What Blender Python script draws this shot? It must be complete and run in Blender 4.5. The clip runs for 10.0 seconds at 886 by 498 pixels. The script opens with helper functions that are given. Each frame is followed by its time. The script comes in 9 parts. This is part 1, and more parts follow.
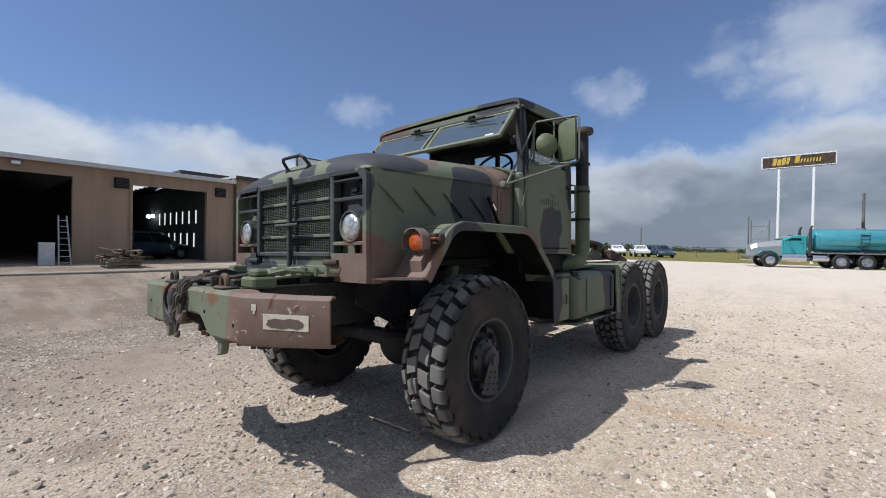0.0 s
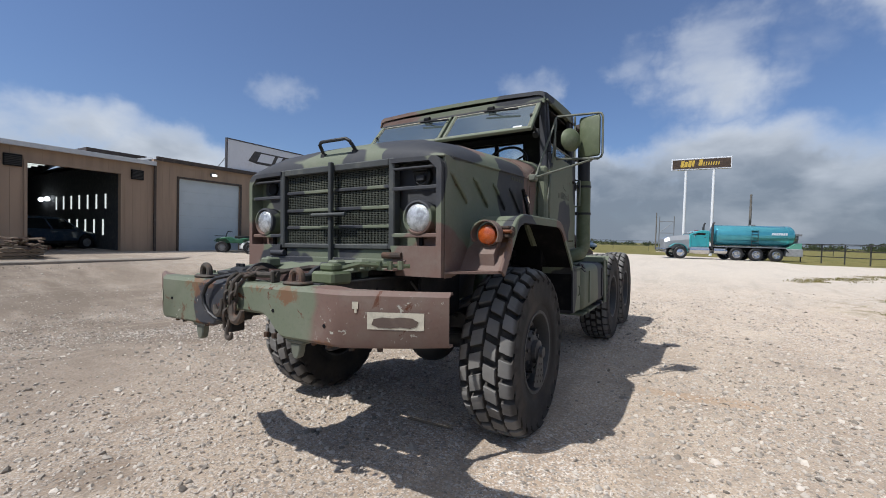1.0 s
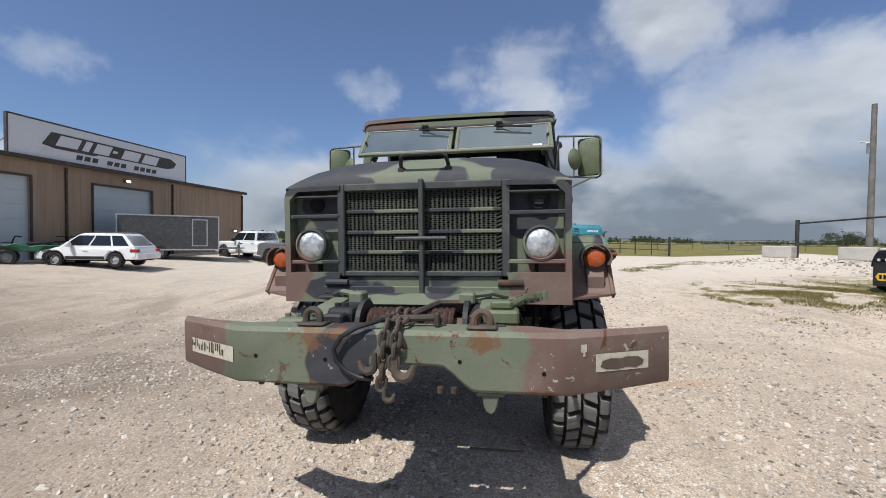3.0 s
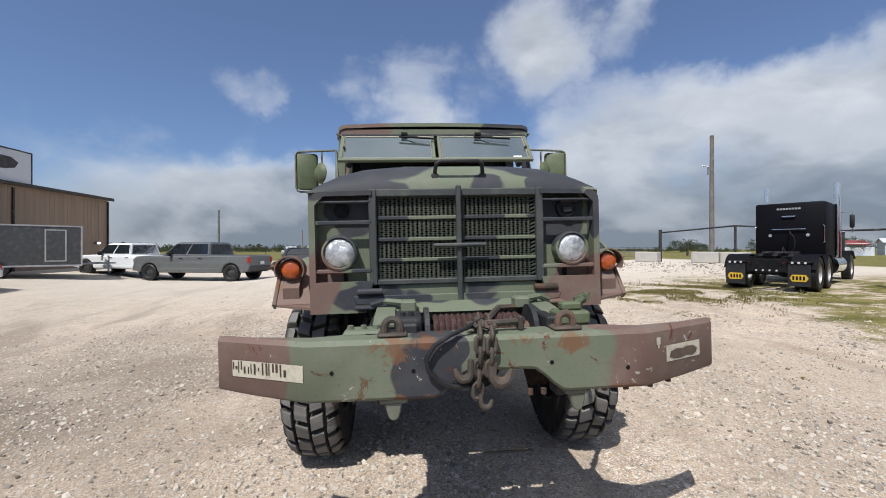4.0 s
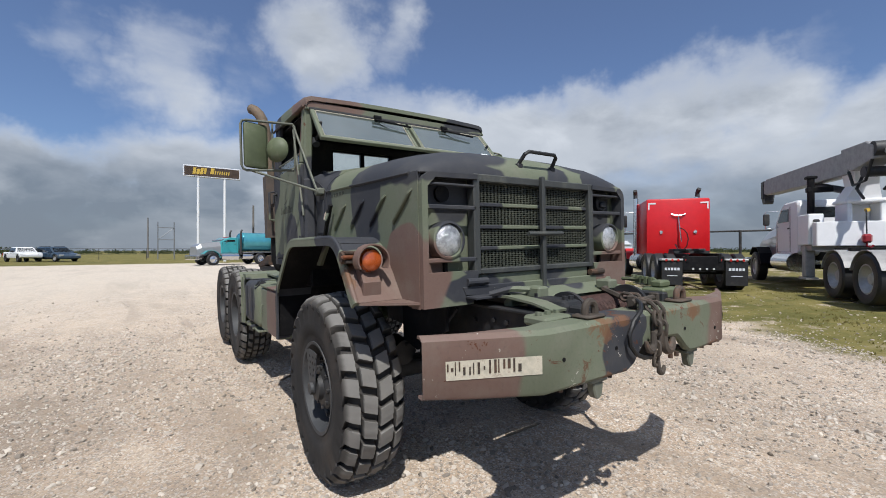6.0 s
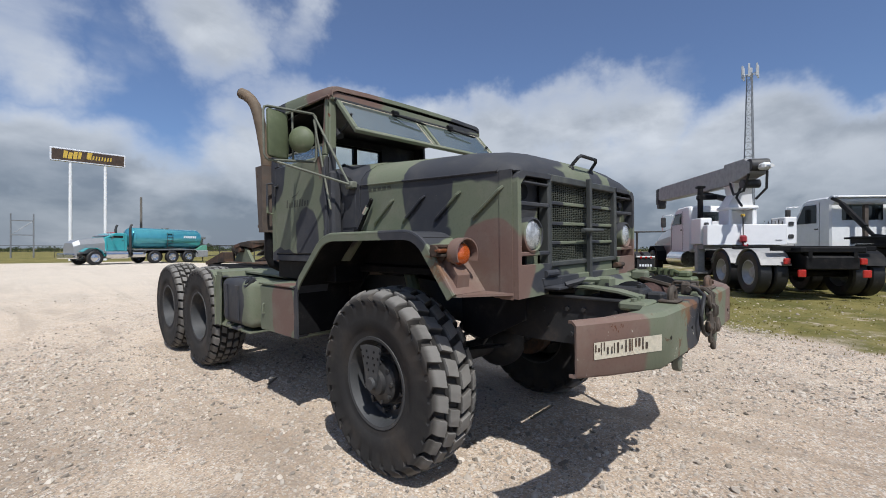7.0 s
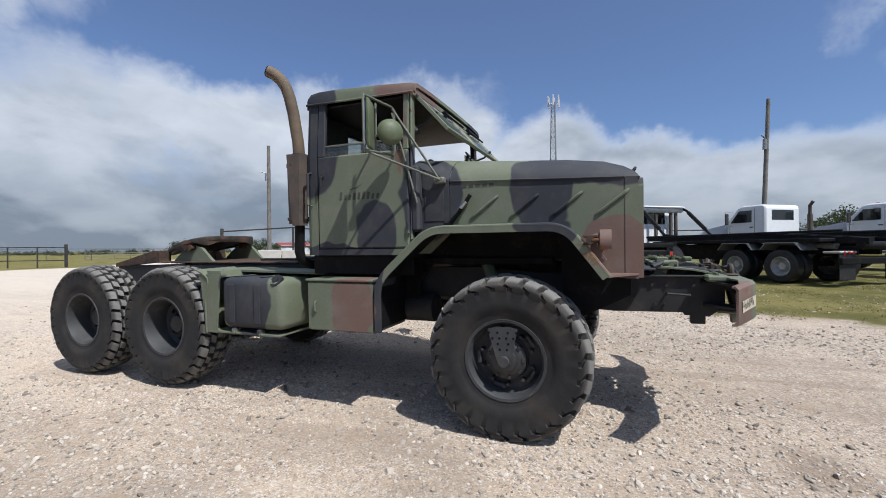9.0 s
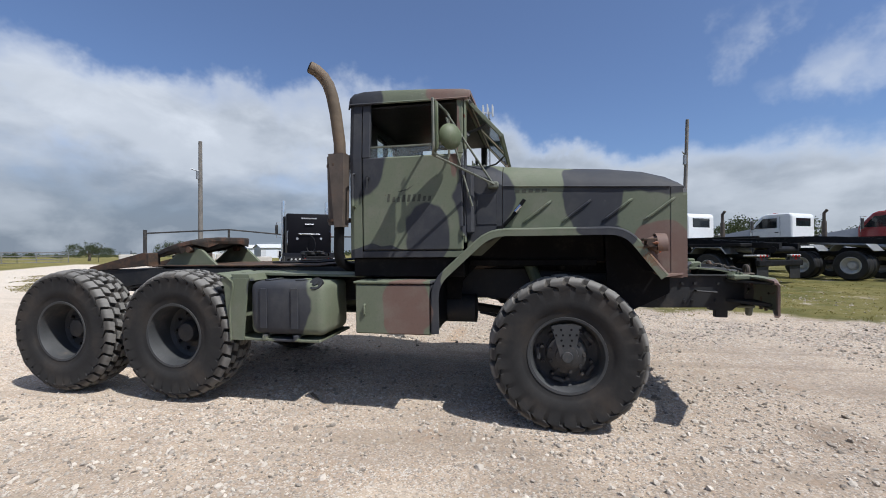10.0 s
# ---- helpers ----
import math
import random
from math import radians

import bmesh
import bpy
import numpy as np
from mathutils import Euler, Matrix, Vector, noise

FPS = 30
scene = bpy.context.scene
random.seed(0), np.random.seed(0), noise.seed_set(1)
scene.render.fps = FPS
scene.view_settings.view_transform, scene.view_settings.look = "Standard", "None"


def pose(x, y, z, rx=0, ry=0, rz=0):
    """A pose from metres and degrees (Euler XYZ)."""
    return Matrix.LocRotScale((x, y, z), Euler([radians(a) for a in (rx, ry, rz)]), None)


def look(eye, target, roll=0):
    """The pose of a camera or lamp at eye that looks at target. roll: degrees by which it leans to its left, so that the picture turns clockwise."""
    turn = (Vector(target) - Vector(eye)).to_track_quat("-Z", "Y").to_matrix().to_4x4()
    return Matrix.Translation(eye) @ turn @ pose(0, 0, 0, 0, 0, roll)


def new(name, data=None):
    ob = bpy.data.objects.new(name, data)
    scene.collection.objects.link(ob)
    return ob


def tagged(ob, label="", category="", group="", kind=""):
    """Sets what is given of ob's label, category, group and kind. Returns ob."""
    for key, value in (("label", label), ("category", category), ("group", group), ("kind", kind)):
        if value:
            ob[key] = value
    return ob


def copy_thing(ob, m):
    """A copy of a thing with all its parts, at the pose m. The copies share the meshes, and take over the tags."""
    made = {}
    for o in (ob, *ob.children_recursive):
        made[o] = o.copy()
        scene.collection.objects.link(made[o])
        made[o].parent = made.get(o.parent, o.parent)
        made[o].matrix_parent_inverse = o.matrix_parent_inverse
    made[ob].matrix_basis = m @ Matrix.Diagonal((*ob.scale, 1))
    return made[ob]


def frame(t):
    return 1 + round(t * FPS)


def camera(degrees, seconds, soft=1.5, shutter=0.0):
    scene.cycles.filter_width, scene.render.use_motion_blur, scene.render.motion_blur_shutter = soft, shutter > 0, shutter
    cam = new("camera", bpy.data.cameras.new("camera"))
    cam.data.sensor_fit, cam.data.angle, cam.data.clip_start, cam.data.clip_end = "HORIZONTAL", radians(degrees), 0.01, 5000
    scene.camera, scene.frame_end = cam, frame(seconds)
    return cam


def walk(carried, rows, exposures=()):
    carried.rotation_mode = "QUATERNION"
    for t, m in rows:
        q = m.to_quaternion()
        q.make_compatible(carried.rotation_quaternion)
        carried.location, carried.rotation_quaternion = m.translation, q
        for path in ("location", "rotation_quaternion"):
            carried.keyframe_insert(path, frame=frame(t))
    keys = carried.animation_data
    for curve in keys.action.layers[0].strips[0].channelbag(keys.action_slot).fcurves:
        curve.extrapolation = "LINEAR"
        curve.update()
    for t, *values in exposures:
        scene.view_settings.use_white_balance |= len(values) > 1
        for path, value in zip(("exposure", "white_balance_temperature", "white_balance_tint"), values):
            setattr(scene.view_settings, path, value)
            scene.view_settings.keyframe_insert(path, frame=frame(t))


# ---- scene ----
cam = camera(92.5, 10.0, 0.95)
METRES, EYE, TILT, LEAN, TURN = 9.146, 1.5, 0.0, 0.0, 40.2
ROWS = [
    (0.0, 0.0, 0.0, 0.0, 0.01, -0.56, -1.03),
    (0.5, -0.0458, 0.0084, -0.0007, -4.84, -0.81, -1.37),
    (1.0, -0.0929, 0.017, -0.001, -9.69, -1.57, -1.6),
    (1.5, -0.1351, 0.0359, -0.0014, -14.42, -2.46, -1.61),
    (2.0, -0.1773, 0.0531, 0.0038, -19.14, -3.62, -1.54),
    (2.5, -0.2141, 0.072, 0.0138, -24.77, -2.69, -1.16),
    (4.0, -0.3223, 0.1515, 0.0105, -45.13, -0.01, -0.03),
    (4.5, -0.3517, 0.1876, 0.0076, -53.13, 0.31, 0.14),
    (5.0, -0.3788, 0.2268, 0.0073, -60.78, 0.4, 0.26),
    (5.5, -0.3948, 0.2746, 0.0053, -67.85, 0.34, 0.27),
    (6.0, -0.4149, 0.3236, 0.002, -74.26, 0.17, 0.1),
    (7.5, -0.4487, 0.4805, -0.0016, -92.69, -0.07, 0.12),
    (8.0, -0.4483, 0.5353, -0.0032, -98.54, -0.09, 0.42),
    (8.5, -0.4526, 0.5915, -0.0049, -104.04, -0.14, 0.51),
    (9.0, -0.4457, 0.6457, -0.0075, -109.23, -0.02, 0.48),
    (9.5, -0.431, 0.7006, -0.0089, -114.06, 0.12, 0.38),
    (10.0, -0.4091, 0.7506, -0.0085, -118.65, 0.47, 0.39),
]
walk(cam, [(t, pose(2.804, -2.567, EYE, TILT, LEAN, TURN) @ pose(METRES * x, METRES * y, METRES * z, 90 + pitch, roll, yaw)) for t, x, y, z, yaw, pitch, roll in ROWS],
     [(t, stops, kelvin, 10) for t, stops, kelvin in ((0.0, 0.05, 6130), (1.0, 0.0, 6120), (2.0, -0.02, 6150), (2.5, 0.0, 6200), (4.0, 0.06, 6250), (5.0, 0.05, 6250), (6.0, 0.0, 6250), (7.5, 0.03, 6150), (8.5, 0.11, 6080), (10.0, 0.13, 6110))])

# ---- sky, sun ----
SUN_FROM = Vector((-0.34, -0.60, 1.0)).normalized()


class Nodes:
    """Short way to write node trees."""

    def __init__(self, tree):
        self.tree = tree
        tree.nodes.clear()

    def add(self, kind, *ins, out=0):
        n = self.tree.nodes.new(kind)
        for i, v in enumerate(ins):
            self.put(n, i, v)
        return n.outputs[out] if len(n.outputs) else None

    def put(self, n, i, v):
        if v is None:
            return
        if isinstance(v, bpy.types.NodeSocket):
            self.tree.links.new(v, n.inputs[i])
        else:
            if isinstance(v, tuple) and len(v) == 3 and n.inputs[i].type == "RGBA":
                v = (*v, 1.0)
            n.inputs[i].default_value = v

    def math(self, op, a, b=None, c=None, clamp=False):
        n = self.tree.nodes.new("ShaderNodeMath")
        n.operation, n.use_clamp = op, clamp
        for i, v in enumerate((a, b, c)):
            self.put(n, i, v)
        return n.outputs[0]

    def vec(self, op, a, b=None, out=0):
        n = self.tree.nodes.new("ShaderNodeVectorMath")
        n.operation = op
        self.put(n, 0, a), self.put(n, 1, b)
        return n.outputs[out]

    def mix(self, f, a, b, blend="MIX"):
        n = self.tree.nodes.new("ShaderNodeMix")
        n.data_type, n.blend_type = "RGBA", blend
        self.put(n, 0, f), self.put(n, 6, a), self.put(n, 7, b)
        return n.outputs[2]

    def step(self, v, a, b):
        n = self.tree.nodes.new("ShaderNodeMapRange")
        n.interpolation_type = "SMOOTHSTEP"
        for i, x in enumerate((v, a, b, 0.0, 1.0)):
            self.put(n, i, x)
        return n.outputs[0]

    def noise(self, vec, scale, detail=3.0, rough=0.55, dist=0.0, out=0):
        n = self.tree.nodes.new("ShaderNodeTexNoise")
        self.put(n, 0, vec)
        n.inputs["Scale"].default_value, n.inputs["Detail"].default_value = scale, detail
        n.inputs["Roughness"].default_value, n.inputs["Distortion"].default_value = rough, dist
        return n.outputs[out]


def make_world():
    world = bpy.data.worlds.new("sky")
    scene.world = world
    world.use_nodes = True
    n = Nodes(world.node_tree)
    tex = n.tree.nodes.new("ShaderNodeTexSky")
    tex.sky_type, tex.sun_disc = "NISHITA", False
    tex.sun_elevation, tex.sun_rotation = math.asin(SUN_FROM.z), math.atan2(SUN_FROM.x, SUN_FROM.y)
    tex.air_density, tex.dust_density, tex.ozone_density, tex.altitude = 1.0, 0.8, 2.5, 50
    sky = tex.outputs[0]
    way = n.add("ShaderNodeTexCoord", out=0)
    z = n.add("ShaderNodeSeparateXYZ", way, out=2)
    flat = n.vec("MULTIPLY", way, (1.0, 1.0, 1.9))
    # puffs: azimuth, elevation, half width and half height in degrees, weight; then clear gaps; the last puffs, behind
    # and overhead out of view, are added to raise the fill light
    puffs = [(-51, 18, 5, 2.8, .46), (-86, 11, 11, 4, .42), (-74, 11, 8, 3, .36), (-63, 9, 6, 2.6, .32), (-21, 19, 4.5, 2.8, .40), (-20, 15, 3, 3.5, .22), (-40, 16, 2.2, 2.5, .20), (-33, 14, 3.5, 2.4, .22),
             (-7, 21, 4.5, 5, .36), (2, 21, 6, 5.5, .46), (17, 24, 6.5, 6, .52), (10, 21, 4, 5, .34), (28, 26, 4.5, 4, .36), (25, 17, 8, 5, .42), (36, 17, 6, 3.6, .42), (45, 16.5, 7, 4.2, .46), (54, 17, 7, 4.5, .50),
             (62, 17.5, 7, 4.6, .50), (70, 17, 6, 4, .44), (76, 20.5, 4, 3.4, .36), (84, 14, 6, 3.6, .42), (94, 10, 7, 3, .40), (113, 23, 3.6, 4, .44), (118, 25.5, 5, 2.6, .36), (117, 17, 4, 2, .24), (124, 18, 5, 3, .38),
             (108, 9, 8, 3, .38), (121, 8, 8, 3, .36), (-10, 9.5, 7, 2.6, .34), (3, 10, 7, 3, .38), (-20, 7.5, 6, 2.2, .30)]
    gaps = [(-72, 22, 13, 6, .30), (-36, 24, 12, 6, .32), (-12, 26, 5, 4, .22), (-12, 15.5, 4, 3, .20), (47, 27.5, 11, 4.5, .34), (92, 22, 12, 5.5, .34), (78, 28, 9, 4, .28), (102, 17, 6, 4, .22), (-60, 14, 5, 2.5, .16), (-27, 22, 6, 3, .20)]
    behind = [(160, 40, 26, 22, .46), (-160, 52, 26, 24, .46), (-120, 36, 20, 16, .40), (120, 62, 22, 20, .48), (-40, 62, 20, 18, .46), (60, 60, 22, 18, .50), (15, 66, 18, 16, .46), (170, 84, 26, 22, .46)]
    wob = n.vec("SUBTRACT", n.noise(way, 6.5, 5.0, 0.62, out=1), (0.5, 0.5, 0.5))
    ragged = n.vec("ADD", way, n.vec("MULTIPLY", wob, (0.24, 0.24, 0.17)))

    def blobs(rows):
        best = None
        for az, el, rw, rh, w in rows:
            a, e = radians(az), radians(el)
            d = (math.sin(a) * math.cos(e), math.cos(a) * math.cos(e), math.sin(e))
            size = (math.sin(radians(rw)),) * 2 + (math.sin(radians(rh)),)
            off = n.vec("LENGTH", n.vec("DIVIDE", n.vec("SUBTRACT", ragged, d), size), out=1)
            blob = n.math("MULTIPLY", n.step(off, 2.05, 0.25), w)
            best = blob if best is None else n.math("MAXIMUM", best, blob)
        return best

    guide = n.math("SUBTRACT", blobs(puffs + behind), blobs(gaps))
    big = n.noise(flat, 3.0, 6.0, 0.5, 0.25)
    fine = n.noise(flat, 9.0, 5.0, 0.55, 0.3)
    # a low bank of cloud all round, deepest over the open fields
    open_side = n.step(n.vec("DOT_PRODUCT", way, (0.60, 0.80, 0.0), out=1), -0.1, 0.75)
    deep = n.step(n.vec("DOT_PRODUCT", way, (0.84, 0.54, 0.0), out=1), 0.62, 0.86)
    rim = n.math("ADD", 0.26, n.math("MULTIPLY", deep, 0.13))
    bank = n.math("MULTIPLY", n.step(n.math("DIVIDE", z, rim), 1.0, 0.25), n.math("ADD", 0.38, n.math("MULTIPLY", open_side, 0.26)))
    dens = n.math("ADD", n.math("ADD", big, n.math("MULTIPLY", fine, 0.16)), n.math("ADD", guide, bank))
    cover = n.math("ADD", 0.06, n.math("MULTIPLY", n.step(dens, 0.72, 1.20), 0.94))
    # thick parts go grey underneath
    shade = n.noise(n.vec("ADD", flat, (3.1, 1.7, 0.12)), 4.6, 6.0, 0.58, 0.4)
    # the side of each swell that faces the sun is lighter
    past = n.noise(n.vec("ADD", flat, (-0.035, -0.06, 0.15)), 3.0, 6.0, 0.5, 0.25)
    lit = n.step(n.math("SUBTRACT", big, past), -0.10, 0.12)
    thick = n.math("MULTIPLY", n.step(dens, 0.90, 1.22), n.math("ADD", n.math("MULTIPLY", n.step(shade, 0.34, 0.62), 0.45), n.math("MULTIPLY", n.math("SUBTRACT", 1.0, lit), 0.65)))
    level = n.math("ADD", z, n.math("MULTIPLY", n.math("SUBTRACT", n.math("ADD", n.math("MULTIPLY", shade, 0.6), n.math("MULTIPLY", fine, 0.4)), 0.5), 0.42))
    low = n.math("MULTIPLY", n.step(level, 0.24, 0.03), n.math("ADD", 0.3, n.math("MULTIPLY", open_side, 0.7)))
    grey = n.math("ADD", n.math("MULTIPLY", thick, 0.62), n.math("MULTIPLY", low, 0.62), clamp=True)
    cloud = n.mix(grey, (0.70, 0.725, 0.755), (0.215, 0.25, 0.295))
    blue = n.mix(1.0, sky, (SKY * 0.92, SKY * 1.06, SKY * 1.30), "MULTIPLY")
    hazy = n.mix(n.math("MULTIPLY", n.step(z, 0.14, 0.0), 0.7), blue, (0.25, 0.285, 0.325))
    col = n.mix(n.math("MULTIPLY", cover, 0.93), hazy, cloud)
    bg = n.add("ShaderNodeBackground", col, 1.0)
    n.add("ShaderNodeOutputWorld", bg)


SKY = 0.077
make_world()
sun = new("sun", bpy.data.lights.new("sun", "SUN"))
sun.data.energy, sun.data.angle, sun.data.color = 4.5, radians(0.53), (1.0, 0.96, 0.90)
sun.matrix_world = look(SUN_FROM * 60, (0, 0, 0))

# ---- materials ----
MATS = {}


def material(name):
    m = bpy.data.materials.new(name)
    m.use_nodes = True
    MATS[name] = m
    return m, Nodes(m.node_tree)


def finish(n, color, rough=0.6, metal=0.0, bump=None, strength=0.3, dist=0.01, coat=0.0, spec=0.5):
    b = n.tree.nodes.new("ShaderNodeBsdfPrincipled")
    for key, v in (("Base Color", color), ("Roughness", rough), ("Metallic", metal), ("Coat Weight", coat), ("Specular IOR Level", spec)):
        s = b.inputs[key]
        if isinstance(v, bpy.types.NodeSocket):
            n.tree.links.new(v, s)
        else:
            s.default_value = (*v, 1.0) if isinstance(v, tuple) else v
    if bump is not None:
        u = n.tree.nodes.new("ShaderNodeBump")
        u.inputs["Strength"].default_value, u.inputs["Distance"].default_value = strength, dist
        n.tree.links.new(bump, u.inputs["Height"])
        n.tree.links.new(u.outputs[0], b.inputs["Normal"])
    n.add("ShaderNodeOutputMaterial", b.outputs[0])
    return b


def plain(name, color, rough=0.55, metal=0.0, vary=0.25, scale=6.0, dirt=(0.30, 0.25, 0.19), dirty=0.25, bump=0.15, coat=0.0):
    """Paint, rubber or metal with uneven tone, dust and a fine grain."""
    m, n = material(name)
    p = n.add("ShaderNodeTexCoord", out=3)
    a = n.noise(p, scale, 5.0, 0.6)
    b = n.noise(p, scale * 9, 3.0, 0.6)
    dark = tuple(c * (1 - vary) for c in color)
    c = n.mix(n.step(a, 0.3, 0.7), dark, color)
    c = n.mix(n.math("MULTIPLY", n.step(n.math("ADD", n.math("MULTIPLY", a, 0.7), n.math("MULTIPLY", b, 0.3)), 0.5, 0.72), dirty), c, dirt)
    r = n.math("ADD", rough, n.math("MULTIPLY", n.math("SUBTRACT", b, 0.5), 0.25))
    finish(n, c, r, metal, b, bump, 0.003, coat)
    return m


def glow(name, color, strength):
    m, n = material(name)
    e = n.add("ShaderNodeEmission", color, strength)
    n.add("ShaderNodeOutputMaterial", e)
    return m


GREEN, BROWN, BLACK = (0.142, 0.160, 0.108), (0.165, 0.105, 0.084), (0.038, 0.040, 0.047)


def near(n, p, blobs):
    """Distance to the nearest of some ellipsoids: below 1 is inside."""
    best = None
    for cx, cy, cz, rx, ry, rz in blobs:
        d = n.vec("LENGTH", n.vec("DIVIDE", n.vec("SUBTRACT", p, (cx, cy, cz)), (rx, ry, rz)), out=1)
        best = d if best is None else n.math("MINIMUM", best, d)
    return best


def camo():
    """Faded three-colour camouflage, chipped and rusty in places, laid out over the truck."""
    m, n = material("camouflage_paint")
    p = n.add("ShaderNodeTexCoord", out=3)
    wob = n.vec("MULTIPLY", n.vec("SUBTRACT", n.noise(p, 2.6, 2.0, 0.5, out=1), (0.5, 0.5, 0.5)), (0.24, 0.24, 0.24))
    q = n.vec("ADD", p, wob)
    # ellipsoids: centre and half sizes, on the right side, the front, the left side
    black = [(-.93, 1.75, 2.45, .4, .28, .62), (-.93, 1.12, 1.55, .3, .20, .28), (-.93, 1.6, 1.33, .3, .6, .10), (-.9, .64, 1.85, .25, .24, .42),
             (-.9, -.22, 1.92, .32, .24, .46), (-1.1, -.28, 1.53, .25, .24, .10), (-1.1, 2.42, .95, .3, .30, .35), (-1.1, .985, .95, .3, .06, .4)]
    black2 = [(-.72, -.66, 2.06, .60, .55, .22), (.74, -.72, 2.04, .52, .42, .20), (-.44, -.99, 1.6, .20, .14, .44), (.14, -.99, 1.6, .16, .14, .5), (-.64, -.9, 1.74, .21, .10, .20),
              (.66, -.9, 1.72, .20, .10, .22), (-.42, -1.0, 1.24, .36, .1, .09), (-.25, -1.6, .95, .15, .3, .26), (-.14, -1.6, 1.1, .07, .3, .12), (.47, -.99, 1.80, .10, .14, .16)]
    black3 = [(.88, .16, 1.75, .15, .28, .42), (.93, 1.3, 1.55, .12, .26, .32), (.93, 1.72, 2.3, .12, .20, .5), (.78, .85, 2.74, .40, .20, .12), (.9, .80, 2.4, .2, .10, .4),
              (1.1, 1.05, .95, .2, .13, .3), (1.1, 2.5, .95, .3, .22, .4), (.85, -.98, 1.70, .1, .12, .16), (1.1, -.25, 1.4, .12, .3, .12)]
    brown = [(-.9, -.78, 1.36, .3, .28, .26), (-.75, .88, 2.74, .42, .25, .14), (-1.1, 1.22, .90, .3, .19, .34), (-1.05, -1.45, 1.0, .27, .3, .4),
             (.95, -1.5, 1.0, .46, .3, .4), (-.9, .88, 2.4, .2, .06, .5)]
    brown2 = [(.80, -.93, 1.22, .30, .34, .26), (.9, .52, 1.9, .25, .16, .36), (.6, -.30, 2.08, .35, .20, .12), (1.06, -.66, 1.3, .2, .16, .24),
              (.55, .35, 2.15, .4, .2, .14), (1.1, .60, 1.5, .2, .2, .14), (-.25, -.25, 2.12, .25, .2, .08)]
    k = n.step(n.math("MINIMUM", n.math("MINIMUM", near(n, q, black), near(n, q, black2)), near(n, q, black3)), 1.04, 0.96)
    r = n.step(n.math("MINIMUM", near(n, q, brown), near(n, q, brown2)), 1.04, 0.96)
    fade = n.noise(p, 5.0, 6.0, 0.65)
    c = n.mix(r, n.mix(k, GREEN, BLACK), BROWN)
    c = n.mix(n.math("MULTIPLY", n.step(fade, 0.42, 0.75), n.math("SUBTRACT", 0.34, n.math("MULTIPLY", k, 0.22))), c, (0.24, 0.225, 0.185))
    grain = n.noise(p, 60.0, 3.0, 0.6)
    c = n.mix(n.math("MULTIPLY", n.step(grain, 0.5, 0.8), 0.18), c, (0.03, 0.03, 0.028))
    chips = n.noise(p, 24.0, 6.0, 0.72, 0.5)
    worn = n.step(n.noise(p, 2.1, 2.0), 0.45, 0.62)
    front = n.step(n.add("ShaderNodeSeparateXYZ", p, out=1), -1.25, -1.42)
    flaked = n.step(near(n, p, [(.70, -1.6, .97, .17, .3, .11), (-.56, -1.6, .93, .10, .3, .07), (-.30, -1.6, 1.05, .08, .3, .10), (1.0, -1.5, 1.05, .16, .3, .12), (.45, -.6, 2.06, .3, .3, .1)]), 1.25, 0.2)
    bare = n.step(n.math("ADD", n.math("ADD", n.math("ADD", chips, n.math("MULTIPLY", worn, 0.045)), n.math("MULTIPLY", front, 0.05)), n.math("MULTIPLY", flaked, 0.085)), 0.735, 0.75)
    c = n.mix(bare, c, (0.42, 0.40, 0.34))
    rust = n.math("MULTIPLY", n.step(n.math("ADD", n.noise(p, 7.0, 8.0, 0.75, 0.8), n.math("MULTIPLY", front, 0.06)), 0.65, 0.69), n.step(n.math("ADD", n.noise(p, 1.3, 2.0), n.math("MULTIPLY", front, 0.10)), 0.46, 0.58))
    c = n.mix(rust, c, (0.105, 0.036, 0.016))
    # orange rust round the shackles, along the lower edge of the bumper and on the lips of the mudguards
    bleeding = n.step(near(n, p, [(-.375, -1.6, 1.11, .13, .12, .10), (-.25, -1.6, 1.13, .10, .12, .05), (.40, -1.62, 1.10, .12, .12, .075), (.20, -1.62, 1.125, .09, .12, .035), (.62, -1.6, .90, .16, .12, .03),
                                  (-.3, -1.6, .90, .2, .12, .03), (-1.12, -.60, 1.36, .09, .13, .15), (1.12, -.60, 1.36, .09, .10, .10), (-.99, -.72, 1.33, .14, .08, .05)]), 1.35, 0.25)
    bloom = n.step(n.math("ADD", n.noise(p, 13.0, 7.0, 0.72, 0.6), n.math("MULTIPLY", bleeding, 0.20)), 0.64, 0.72)
    c = n.mix(n.math("MULTIPLY", n.math("MULTIPLY", bloom, bleeding), 0.85), c, (0.165, 0.080, 0.038))
    wr = n.math("ADD", 0.56, n.math("MULTIPLY", fade, 0.22))
    finish(n, c, wr, 0.0, n.math("ADD", n.math("MULTIPLY", grain, 0.3), n.math("MULTIPLY", n.noise(p, 2.2, 2.0), 1.6)), 0.22, 0.008, spec=0.35)
    return m


